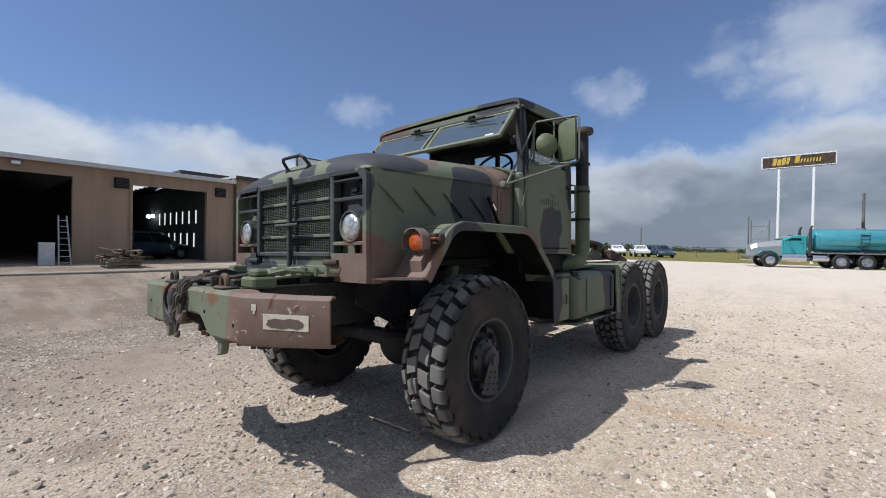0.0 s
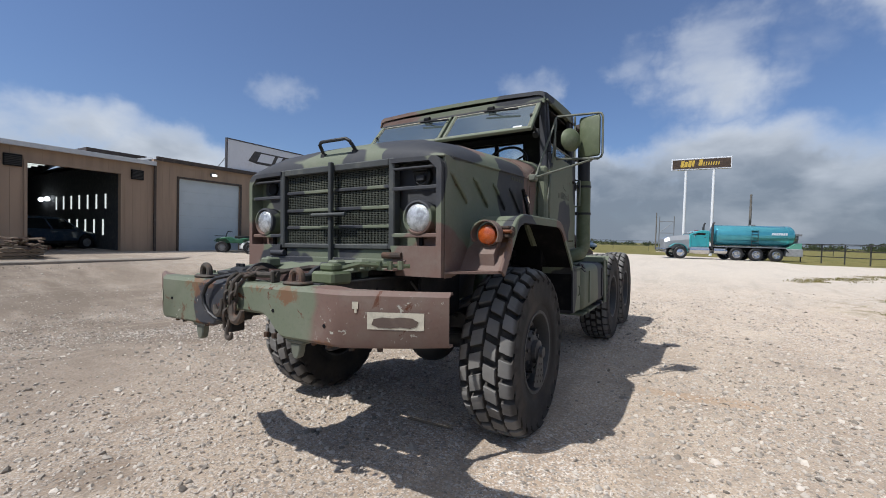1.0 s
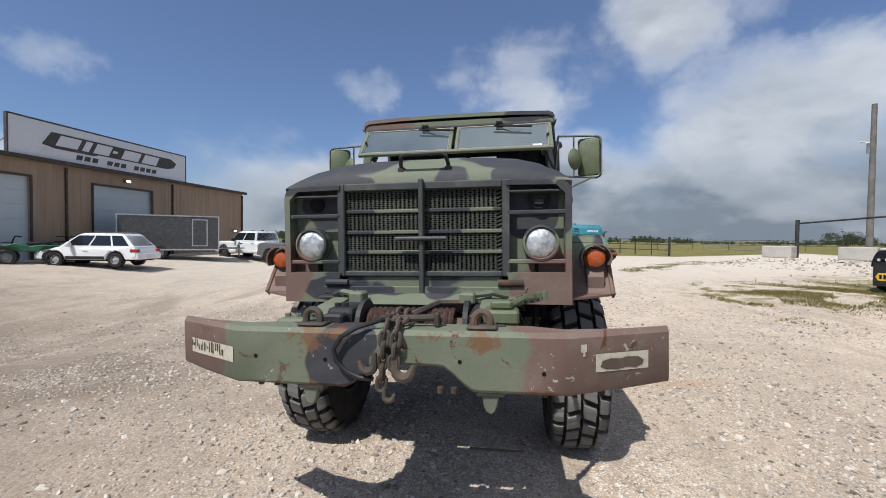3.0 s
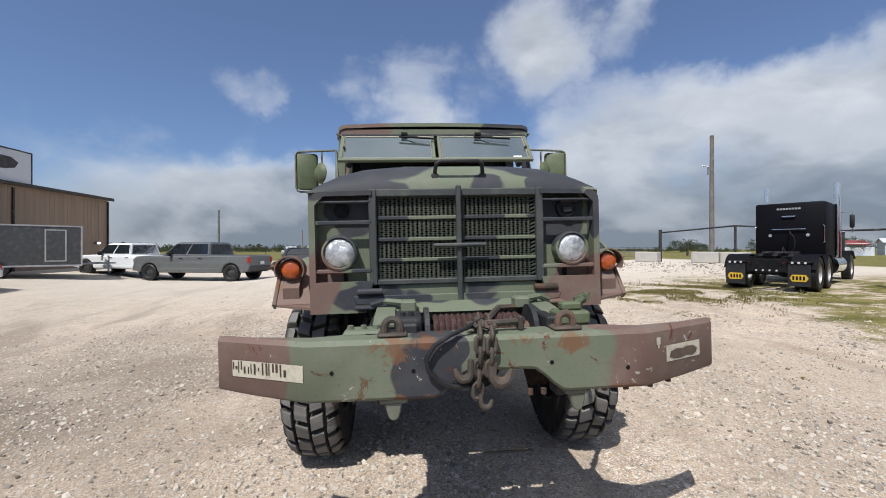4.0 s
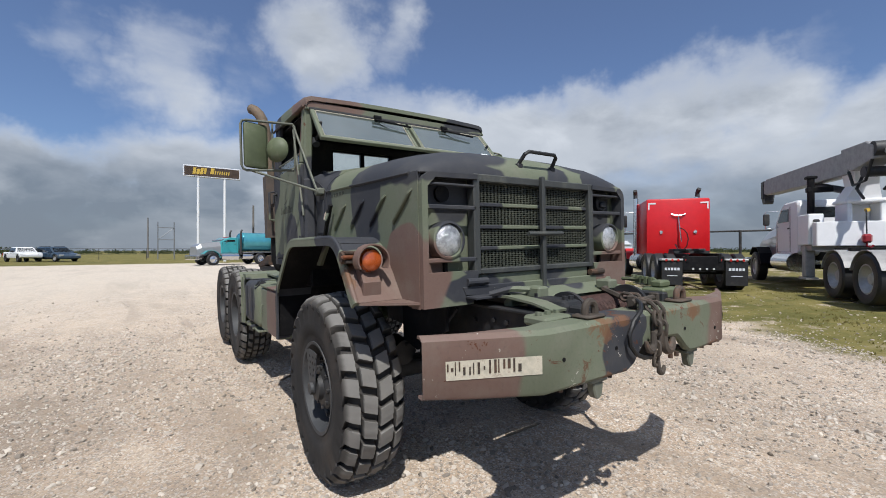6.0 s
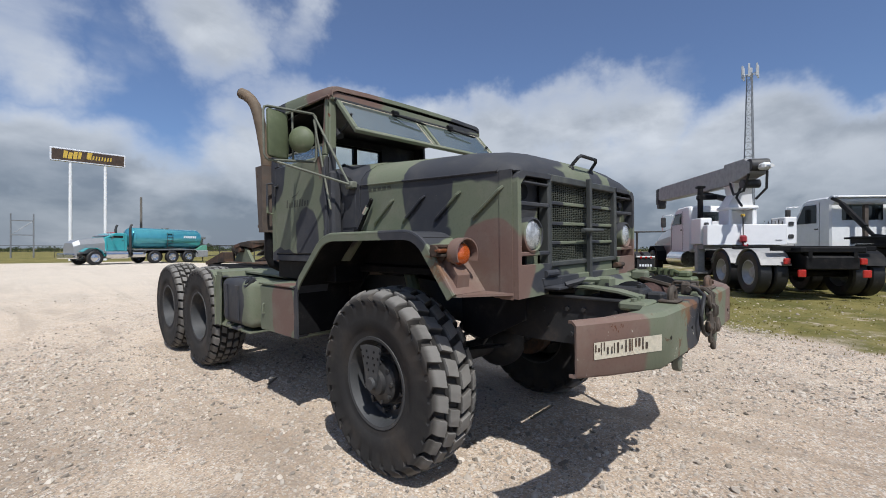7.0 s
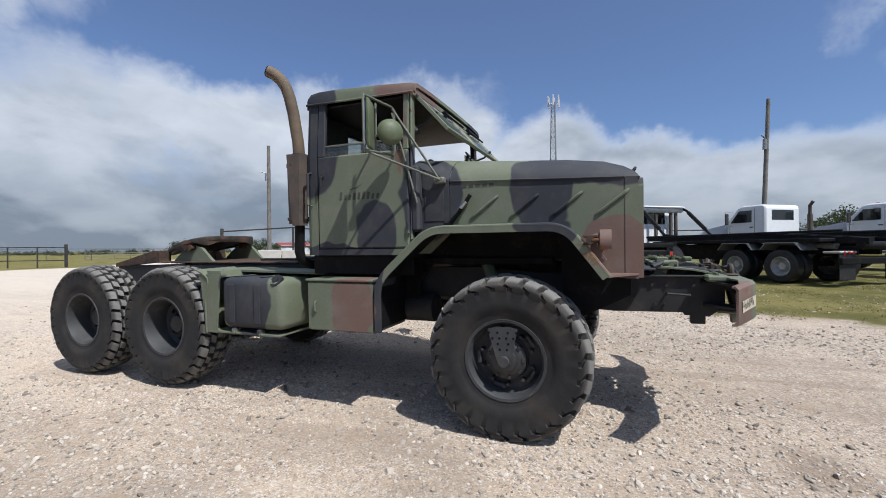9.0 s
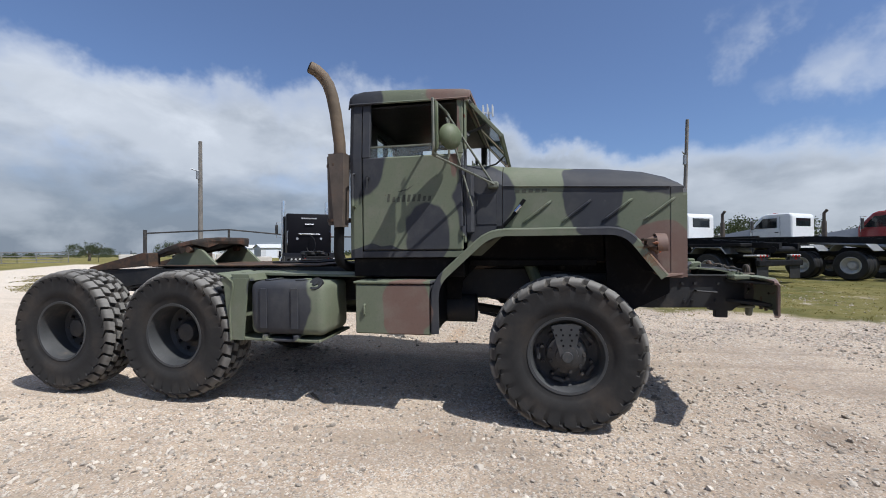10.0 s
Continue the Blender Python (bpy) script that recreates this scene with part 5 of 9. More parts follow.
def make_front():
    # grille: outer frame, stamped screen, bars
    Y = -.89
    bm = bm_new()
    for x0, x1, z0, z1 in ((-.52, -.475, 1.32, 1.88), (.475, .52, 1.32, 1.88), (-.475, .475, 1.835, 1.88), (-.475, .475, 1.32, 1.352)):
        box(bm, x0, x1, Y - .035, Y + .03, z0, z1, .006)
    g = part("grille", bm, "worn_black_paint", TRUCK, "heavy mesh radiator grille, worn green and black")
    bm = bm_new()
    nx, nz = 18, 42
    dx, dz = .95 / nx, .483 / nz
    for j in range(nz):
        for i in range(nx):
            x, z = -.475 + (i + (.5 if j % 2 else 0)) * dx, 1.352 + j * dz
            for sx in (-1, 1):
                a, b2 = Vector((x, Y, z)), Vector((x + sx * dx / 2, Y, z + dz))
                d = (b2 - a)
                nrm = Vector((-d.z, 0, d.x)).normalized() * .0052
                v = [bm.verts.new(p) for p in (a - nrm, a + nrm, b2 + nrm, b2 - nrm)]
                w = [bm.verts.new(p.co + Vector((0, .007, 0))) for p in v]
                bm.faces.new(v)
                bm.faces.new(w[::-1])
                for k in range(4):
                    bm.faces.new((v[k], w[k], w[(k + 1) % 4], v[(k + 1) % 4]))
    part("mesh_screen", bm, "mesh_olive", g, "diamond expanded-metal screen")
    for z in (1.465, 1.585, 1.712):
        bm = bm_new()
        box(bm, -.475, .475, Y - .012, Y + .004, z - .011, z + .011, .004)
        part("grille_bar", bm, CAMO, g)
    bm = bm_new()
    box(bm, -.010, .020, Y - .065, Y - .03, 1.22, 1.895, .006)
    part("centre_post", bm, "worn_black_paint", g)
    bm = bm_new()
    rod(bm, (-.145, Y - .072, 1.545), (.155, Y - .072, 1.545), .013)
    part("cross_handle", bm, "worn_black_paint", g)
    # dark radiator core behind
    bm = bm_new()
    box(bm, -.47, .47, Y + .09, Y + .16, 1.30, 1.86)
    rad = part("radiator", bm, "black_steel", TRUCK)
    for k in range(5):
        bm = bm_new()
        box(bm, -.45, .45, Y + .06, Y + .085, 1.36 + k * .1, 1.40 + k * .1, .004)
        part("shutter_slat", bm, "black_steel", rad)
    bm = bm_new()
    box(bm, -.47, .47, Y - .017, Y + .05, 1.215, 1.325, .008)
    part("lower_bar", bm, CAMO, g)
    bm = bm_new()
    prism(bm, [(-.62, 1.262), (.62, 1.262), (.60, 1.215), (.36, 1.195), (.26, 1.17), (-.26, 1.17), (-.36, 1.195), (-.60, 1.215)], "y", Y - .05, Y - .02, .004)
    # ledges added to narrow the slit of sun that falls below
    box(bm, -.60, -.26, Y - .145, Y - .051, 1.198, 1.212, .003)
    box(bm, .20, .60, Y - .145, Y - .051, 1.198, 1.212, .003)
    box(bm, -.259, .199, Y - .110, Y - .051, 1.198, 1.212, .003)
    part("guard_plate", bm, CAMO, TRUCK)
    for x in (-.52, .52):
        bm = bm_new()
        rod(bm, (x - .07, Y - .05, 1.285), (x + .07, Y - .05, 1.285), .02)
        part("hinge_pin", bm, "rusty_steel" if x > 0 else CAMO, g)
    # lamp bays
    for s in (-1, 1):
        bm = bm_new()
        # surround: outer post with rounded top, inner post, lower panel
        pts = [(s * .86, 1.165), (s * .86, 1.80)] + [(s * (.80 + .06 * math.cos(t)), 1.80 + .065 * math.sin(t)) for t in (.4, .8, 1.2, 1.57)] + [(s * .50, 1.872), (s * .50, 1.845), (s * .775, 1.84), (s * .825, 1.79), (s * .825, 1.345), (s * .50, 1.345), (s * .545, 1.165)]
        prism(bm, pts if s > 0 else pts[::-1], "y", Y - .045, Y + .0)
        bay = part("lamp_bay", bm, CAMO, TRUCK, "", False)
        bm = bm_new()
        box(bm, s * .50, s * .84, Y + .05, Y + .065, 1.34, 1.85)
        box(bm, s * .825, s * .845, Y, Y + .06, 1.34, 1.83)
        part("back_panel", bm, CAMO, bay)
        for z0, z1 in ((1.395, 1.42), (1.675, 1.70), (1.80, 1.815)):
            bm = bm_new()
            box(bm, s * .50, s * .832, Y - .035, Y - .01, z0, z1, .005)
            part("guard_bar", bm, CAMO, bay)
        # headlamp
        c = (s * .692, Y, 1.513)
        bm = bm_new()
        turn = pose(*c, 0, 0, -90)
        lathe(bm, [(.100, -.06), (.104, .02), (.101, .040), (.090, .044), (.083, .026)], 36, turn)
        hl = part("headlamp", bm, CAMO, bay, "round headlamp in painted ring", True)
        bm = bm_new()
        lathe(bm, [(.084, .028), (.076, .037), (.046, .044), (.0, .047)], 36, turn)
        part("lens", bm, "lamp_lens", hl, "clear ribbed glass lens", True)
        # upper small lamp: a dark grid on one side, a hooded marker on the other
        if s < 0:
            bm = bm_new()
            lathe(bm, [(.045, -.02), (.045, .0), (.0, .0)], 20, pose(s * .685, Y + .03, 1.765, 0, 0, -90))
            part("horn_grid", bm, "black_steel", bay)
        else:
            bm = bm_new()
            lathe(bm, [(.062, -.06), (.062, .02), (.05, .03), (.04, .02), (.0, .015)], 20, pose(s * .685, Y + .04, 1.762, 0, 0, -90))
            box(bm, s * .685 - .055, s * .685 + .055, Y - .02, Y + .03, 1.79, 1.812, .006)
            box(bm, s * .685 - .03, s * .685 + .03, Y + .0, Y + .02, 1.73, 1.77, .006)
            part("blackout_lamp", bm, "dark_chassis_paint", bay, "", True)
    # lifting handle on the nose
    bm = bm_new()
    tube(bm, [(-.126, -.86, 1.955), (-.126, -.885, 1.985), (-.118, -.92, 2.025), (-.095, -.93, 2.04), (.13, -.93, 2.04), (.153, -.92, 2.025), (.162, -.885, 1.985), (.162, -.86, 1.955)], .012, 8)
    for x in (-.126, .162):
        box(bm, x - .022, x + .022, -.89, -.85, 1.94, 1.975, .006)
    part("lift_handle", bm, "dark_chassis_paint", TRUCK, "dark bent tube handle", True)


make_front()


def make_hood():
    bm = bm_new()
    fx = (.862, .848, .80, .70, .56, .36, .16)
    ff = (0.0, .20, .44, .72, .90, .985, 1.0)
    rows = []
    for y, side, crest in ((-.915, 1.862, 1.872), (-.909, 1.866, 1.91), (-.885, 1.868, 1.955), (-.82, 1.870, 2.005), (-.68, 1.866, 2.055), (-.4, 1.888, 2.092), (0, 1.902, 2.118), (.48, 1.922, 2.155)):
        line = [(x, y, side + (crest - side) * f) for x, f in zip(fx, ff)]
        # a shallow step beside the raised middle
        rows.append([(-x, y, z) for x, y, z in line] + [(0, y, crest)] + [(x, y, z) for x, y, z in line[::-1]])
    fs = loft(bm, rows)
    thick(bm, fs, .012)
    h = part("hood", bm, CAMO, TRUCK, "rounded bonnet with worn dark paint", True)
    for s in (-1, 1):
        bm = bm_new()
        pts = [(-.897, 1.165), (-.897, 1.866), (.48, 1.92), (.48, 1.52), (-.44, 1.52), (-.70, 1.19), (-.78, 1.165)]
        prism(bm, pts, "x", s * .845, s * .862)
        sp = part("side_panel", bm, CAMO, h)
        bm = bm_new()
        prism(bm, [(-.902, 1.16), (-.902, 1.87), (-.817, 1.872), (-.817, 1.16)], "x", s * .862, s * .866)
        part("corner_strip", bm, CAMO, sp)
        bm = bm_new()
        tube(bm, [(s * .862, -.81, 1.872), (s * .868, -.4, 1.886), (s * .868, .0, 1.902), (s * .862, .48, 1.92)], .009, 6)
        part("crease", bm, CAMO, sp)
        for y0 in (-.63, -.32, -.01, .303):
            bm = bm_new()
            tube(bm, [(s * .860, y0 + .005, 1.615), (s * .872, y0 - .02, 1.635), (s * .872, y0 - .19, 1.765), (s * .860, y0 - .215, 1.782)], .011, 6)
            part("louvre", bm, CAMO, sp)
        bm = bm_new()
        tube(bm, [(s * .88, .50, 1.56), (s * .895, .40, 1.66), (s * .895, .30, 1.80)], .016, 6)
        box(bm, s * .865, s * .90, .47, .53, 1.53, 1.59, .006)
        lt = part("hood_latch", bm, "black_steel", sp, "black rubber bonnet latch")
        bm = bm_new()
        rod(bm, (s * .912, .375, 1.70), (s * .912, .33, 1.75), .017, seg=8)
        part("catch", bm, "chrome", lt)
        # small dark stencil marks by the cowl
        for k in range(5):
            bm = bm_new()
            box(bm, s * .8625, s * .8645, .12 + k * .055, .155 + k * .055, 1.862, 1.885)
            part("stencil_bar", bm, "faded_stencil", sp)
    # cowl between bonnet and cab
    bm = bm_new()
    rows = []
    for y, side, crest in ((.485, 1.925, 2.158), (.60, 1.99, 2.165), (.80, 2.06, 2.17)):
        line = [(x * (1 + .04 * (y - .48)), y, side + (crest - side) * f) for x, f in zip(fx, ff)]
        rows.append([(-x, y, z) for x, y, z in line] + [(0, y, crest)] + [(x, y, z) for x, y, z in line[::-1]])
    thick(bm, loft(bm, rows), .012)
    c = part("cowl", bm, CAMO, TRUCK, "", True)
    for s in (-1, 1):
        bm = bm_new()
        prism(bm, [(.485, 1.50), (.485, 1.925), (.60, 1.99), (.78, 2.06), (.78, 1.34), (.66, 1.34)], "x", s * .846, s * .868)
        part("cowl_side", bm, CAMO, c)
        bm = bm_new()
        box(bm, s * .868, s * .873, .53, .70, 1.60, 1.86, .004)
        part("access_door", bm, CAMO, c)
        bm = bm_new()
        box(bm, s * .87, s * .96, .715, .79, 1.52, 2.06, .02)
        part("hinge_post", bm, CAMO, c)


make_hood()


def make_cab():
    cab = TRUCK
    for s in (-1, 1):
        X0, X1 = s * .93, s * .965
        # body behind the door, sill, rear corner
        bm = bm_new()
        ring = [(.965, 1.69), (.965, 1.765), (.95, 1.80), (.91, 1.82), (.84, 1.82), (.84, 1.79), (.92, 1.77), (.93, 1.69)]
        loft(bm, [[(s * (x - inn if x > .85 else x), y, z) for x, y in ring] for z, inn in ((1.33, .0), (2.195, .0), (2.72, .04))], True)
        part("cab_corner", bm, CAMO, cab)
        bm = bm_new()
        box(bm, X0, X1, .79, 1.688, 1.33, 1.385, .004)
        part("sill", bm, CAMO, cab)
        bm = bm_new()
        box(bm, s * .62, s * .90, .80, 1.80, 1.16, 1.33, .01)
        part("cab_underside", bm, "black_steel", cab)
        # door with its window frame, built in pieces round the opening
        bm = bm_new()
        box(bm, X0, X1 + s * .006, .80, 1.683, 1.39, 2.195, .012)
        d = part("door", bm, CAMO, cab, "camouflaged cab door with lowered window")
        for y0, y1, z0, z1 in ((.80, .85, 2.195, 2.70), (1.612, 1.683, 2.195, 2.70), (.85, 1.612, 2.675, 2.70)):
            bm = bm_new()
            box(bm, X0, X1 + s * .003, y0, y1, z0, z1, .005)
            for v in bm.verts:
                v.co.x -= s * .076 * max(v.co.z - 2.195, 0)
            part("window_frame", bm, CAMO, d)
        bm = bm_new()
        box(bm, s * .935, s * .95, .85, 1.612, 2.278, 2.294, .003)
        part("window_rail", bm, "faded_olive", d)
        bm = bm_new()
        box(bm, s * .940, s * .945, .85, 1.612, 2.19, 2.278)
        gl = part("window_pane", bm, "cab_glass", d)
        gl.visible_shadow = False
        bm = bm_new()
        tube(bm, [(s * .965, 1.755, 2.06), (s * 1.015, 1.755, 2.05), (s * 1.015, 1.755, 1.78), (s * .965, 1.755, 1.77)], .011, 8)
        part("grab_handle", bm, CAMO, cab)
        bm = bm_new()
        tube(bm, [(s * .971, 1.63, 2.02), (s * 1.0, 1.63, 2.01), (s * 1.0, 1.63, 1.93)], .011, 8)
        rod(bm, (s * .965, 1.63, 2.02), (s * .985, 1.63, 2.02), .02)
        part("door_handle", bm, "dark_chassis_paint", d)
        for z in (1.55, 2.05):
            bm = bm_new()
            rod(bm, (s * .978, .80, z - .04), (s * .978, .80, z + .04), .016, seg=8)
            part("hinge", bm, CAMO, d)
        # faded dark lettering-like emblem as plain bars
        for k in range(9):
            bm = bm_new()
            y = 1.46 - k * .045
            z0 = 1.805
            hgt = (.07, .045, .045, .06, .06, .065, .06, .045, .045)[k]
            prism(bm, [(y, z0), (y - .024, z0), (y - .034, z0 + hgt), (y - .010, z0 + hgt)], "x", s * .9716, s * .9724)
            part("emblem_bar", bm, "faded_stencil", d)
        bm = bm_new()
        prism(bm, [(1.36, 1.895), (1.28, 1.915), (1.22, 1.945), (1.27, 1.905), (1.35, 1.888)], "x", s * .9716, s * .9724)
        part("emblem_bar", bm, "faded_stencil", d)
        bm = bm_new()
        box(bm, s * .90, s * .965, .775, .798, 1.45, 2.70, .01)
        for v in bm.verts:
            v.co.x -= s * .076 * max(v.co.z - 1.46, 0) * .42
        part("a_pillar", bm, CAMO, cab)
        # windscreen side stay
        bm = bm_new()
        tube(bm, [(s * .84, .79, 2.38), (s * .85, .66, 2.42), (s * .86, .58, 2.49)], .012, 6)
        rod(bm, (s * .84, .77, 2.35), (s * .84, .82, 2.40), .03)
        part("windscreen_stay", bm, "dark_chassis_paint", cab)
    # back wall with its window
    bw = None
    bm = bm_new()
    for x0, x1, z0, z1 in ((-.84, -.35, 1.33, 2.70), (.37, .84, 1.33, 2.70), (-.35, .37, 1.33, 2.22), (-.35, .37, 2.555, 2.70)):
        box(bm, x0, x1, 1.79, 1.82, z0, z1)
    bw = part("back_wall", bm, CAMO, cab)
    bm = bm_new()
    for x0, x1, z0, z1 in ((-.35, .37, 2.22, 2.238), (-.35, .37, 2.538, 2.555), (-.35, -.334, 2.238, 2.538), (.354, .37, 2.238, 2.538), (-.008, .036, 2.238, 2.538)):
        box(bm, x0, x1, 1.785, 1.826, z0, z1)
    rw = part("rear_window_frame", bm, "black_steel", bw)
    for x0, x1 in ((-.334, -.008), (.036, .354)):
        bm = bm_new()
        box(bm, x0, x1, 1.803, 1.807, 2.238, 2.538)
        gl = part("rear_pane", bm, "cab_glass", bw)
        gl.visible_shadow = False
    # roof
    bm = bm_new()
    rows = []
    for y, dz, w in ((.74, -.035, .925), (.742, .0, .93), (.80, .012, .94), (1.1, .032, .945), (1.5, .052, .945), (1.68, .054, .943), (1.765, .044, .938), (1.81, .014, .925), (1.832, -.05, .90)):
        line = [(w, 2.66 + dz * .3), (w, 2.695 + dz), (w - .012, 2.722 + dz), (w - .05, 2.738 + dz), (.55, 2.752 + dz), (.25, 2.757 + dz)]
        rows.append([(-x, y, z) for x, z in line] + [(0, y, 2.758 + dz)] + [(x, y, z) for x, z in line[::-1]])
    thick(bm, loft(bm, rows), .015)
    roof = part("roof", bm, CAMO, cab, "", True)
    for s in (-1, 1):
        bm = bm_new()
        tube(bm, [(s * .948, 1.80, 2.668), (s * .948, .76, 2.655)], .010, 6)
        part("drip_rail", bm, CAMO, roof)
    bm = bm_new()
    box(bm, -.93, .93, .752, .79, 2.628, 2.70, .006)
    part("header", bm, CAMO, cab)
    # black sheets added over the cab's inner faces to stand for its shade
    for x0, x1, y0, y1, z0, z1 in ((-.89, .89, .80, 1.78, 2.635, 2.65), (-.84, .84, 1.765, 1.784, 1.38, 2.215), (-.84, -.352, 1.765, 1.784, 2.215, 2.63), (.372, .84, 1.765, 1.784, 2.215, 2.63), (-.352, .372, 1.765, 1.784, 2.56, 2.63),
                                   (.908, .926, .82, 1.67, 1.40, 2.18), (-.926, -.908, .82, 1.67, 1.40, 2.18)):
        bm = bm_new()
        box(bm, x0, x1, y0, y1, z0, z1)
        part("shade_panel", bm, "black_vinyl", cab)
    # windscreen swung open from its top hinges
    tilt = math.atan2(.325, -.30)
    top, bot = Vector((0, .755, 2.64)), Vector((0, .475, 2.33))
    ay = (bot - top).normalized()
    nrm = Vector((0, ay.z, -ay.y))
    m = Matrix((Vector((1, 0, 0)), ay, nrm)).transposed().to_4x4()
    m.translation = top
    L = (bot - top).length
    ws = None
    for x0, x1, y0, y1 in ((-.90, .90, 0, .03), (-.90, .90, L - .035, L), (-.90, -.865, .03, L - .035), (.865, .90, .03, L - .035), (-.045, -.015, .03, L - .035), (.015, .045, .03, L - .035)):
        bm = bm_new()
        box(bm, x0, x1, y0, y1, -.016, .016, .004, m=m)
        if ws is None:
            ws = part("windscreen", bm, "dark_chassis_paint", cab, "two-pane windscreen swung open at the bottom")
        else:
            part("frame_bar", bm, CAMO, ws)
    for x0, x1 in ((-.865, -.045), (.045, .865)):
        bm = bm_new()
        box(bm, x0, x1, .03, L - .035, -.003, .003, m=m)
        p = part("pane", bm, "windscreen_glass", ws, "dusty greenish glass pane")
        bm = bm_new()
        tube(bm, [m @ Vector(v) for v in ((x0 + .004, .034, -.006), (x1 - .004, .034, -.006), (x1 - .004, L - .039, -.006), (x0 + .004, L - .039, -.006))], .0055, 6, True)
        tube(bm, [m @ Vector(v) for v in ((x0 + .004, .034, .006), (x1 - .004, .034, .006), (x1 - .004, L - .039, .006), (x0 + .004, L - .039, .006))], .0055, 6, True)
        part("gasket", bm, "stencil_cream", ws)
        p.visible_shadow = False
    bm = bm_new()
    box(bm, .72, .80, L - .07, L - .045, -.005, -.0035, m=m)
    box(bm, .72, .80, L - .07, L - .045, .0035, .005, m=m)
    part("sticker", bm, "white_paint", ws)
    for x in (-.30, .42):
        bm = bm_new()
        rod(bm, (x - .03, .72, 2.635), (x + .03, .72, 2.635), .026)
        tube(bm, [(x, .71, 2.62), (x + .12, .665, 2.60), (x + .20, .655, 2.585)], .007, 6)
        tube(bm, [(x - .05, .672, 2.605), (x + .30, .640, 2.575)], .009, 6)
        part("wiper", bm, "black_steel", ws)
    # inside
    bm = bm_new()
    box(bm, -.86, .86, .80, 1.02, 1.75, 2.10, .04, 2)
    box(bm, .2, .66, .98, 1.04, 1.95, 2.12, .02)
    part("dashboard", bm, "cab_interior", cab)
    bm = bm_new()
    box(bm, -.86, .86, .78, 1.8, 1.34, 1.37)
    part("cab_floor", bm, "cab_interior", cab)
    for x0, x1 in ((.15, .72), (-.78, -.05)):
        bm = bm_new()
        box(bm, x0, x1, 1.22, 1.70, 1.62, 1.78, .04, 2)
        st = part("seat", bm, "black_vinyl", cab, "", True)
        bm = bm_new()
        box(bm, x0, x1, 1.62, 1.76, 1.74, 2.22, .05, 2)
        part("backrest", bm, "black_vinyl", st, "", True)
        bm = bm_new()
        box(bm, x0 + .08, x1 - .08, 1.3, 1.65, 1.36, 1.63)
        part("seat_base", bm, "cab_interior", st)
    bm = bm_new()
    cm = pose(.43, 1.06, 2.16, 62, 0, 0)
    tube(bm, [cm @ Vector((.225 * math.cos(t), .225 * math.sin(t), 0)) for t in (2 * math.pi * k / 24 for k in range(24))], .014, 6, True)
    for a in (.5, 2.6, 4.7):
        tube(bm, [cm @ Vector((0, 0, -.02)), cm @ Vector((.22 * math.cos(a), .22 * math.sin(a), 0))], .010, 6)
    tube(bm, [cm @ Vector((0, 0, 0)), (.43, .95, 1.85)], .022, 8)
    part("steering_wheel", bm, "black_vinyl", cab, "", True)
    bm = bm_new()
    for k in range(14):
        x = -.75 + k * .045
        bmesh.ops.create_icosphere(bm, subdivisions=1, radius=.026, matrix=Matrix.Translation((x, .86 + .02 * (k % 3), 2.13)))
    part("dash_clutter", bm, "black_vinyl", cab)


make_cab()


def fillet(path, r, n=5):
    """A line of (y, z) points with its bends rounded."""
    out = [path[0]]
    for a, b, c in zip(path, path[1:], path[2:]):
        a, b, c = Vector(a), Vector(b), Vector(c)
        p, q = b + (a - b).normalized() * min(r, (a - b).length * .48), b + (c - b).normalized() * min(r, (c - b).length * .48)
        for k in range(n + 1):
            t = k / n
            v = p * (1 - t) ** 2 + b * 2 * t * (1 - t) + q * t * t
            out.append((v.x, v.y))
    return out + [path[-1]]


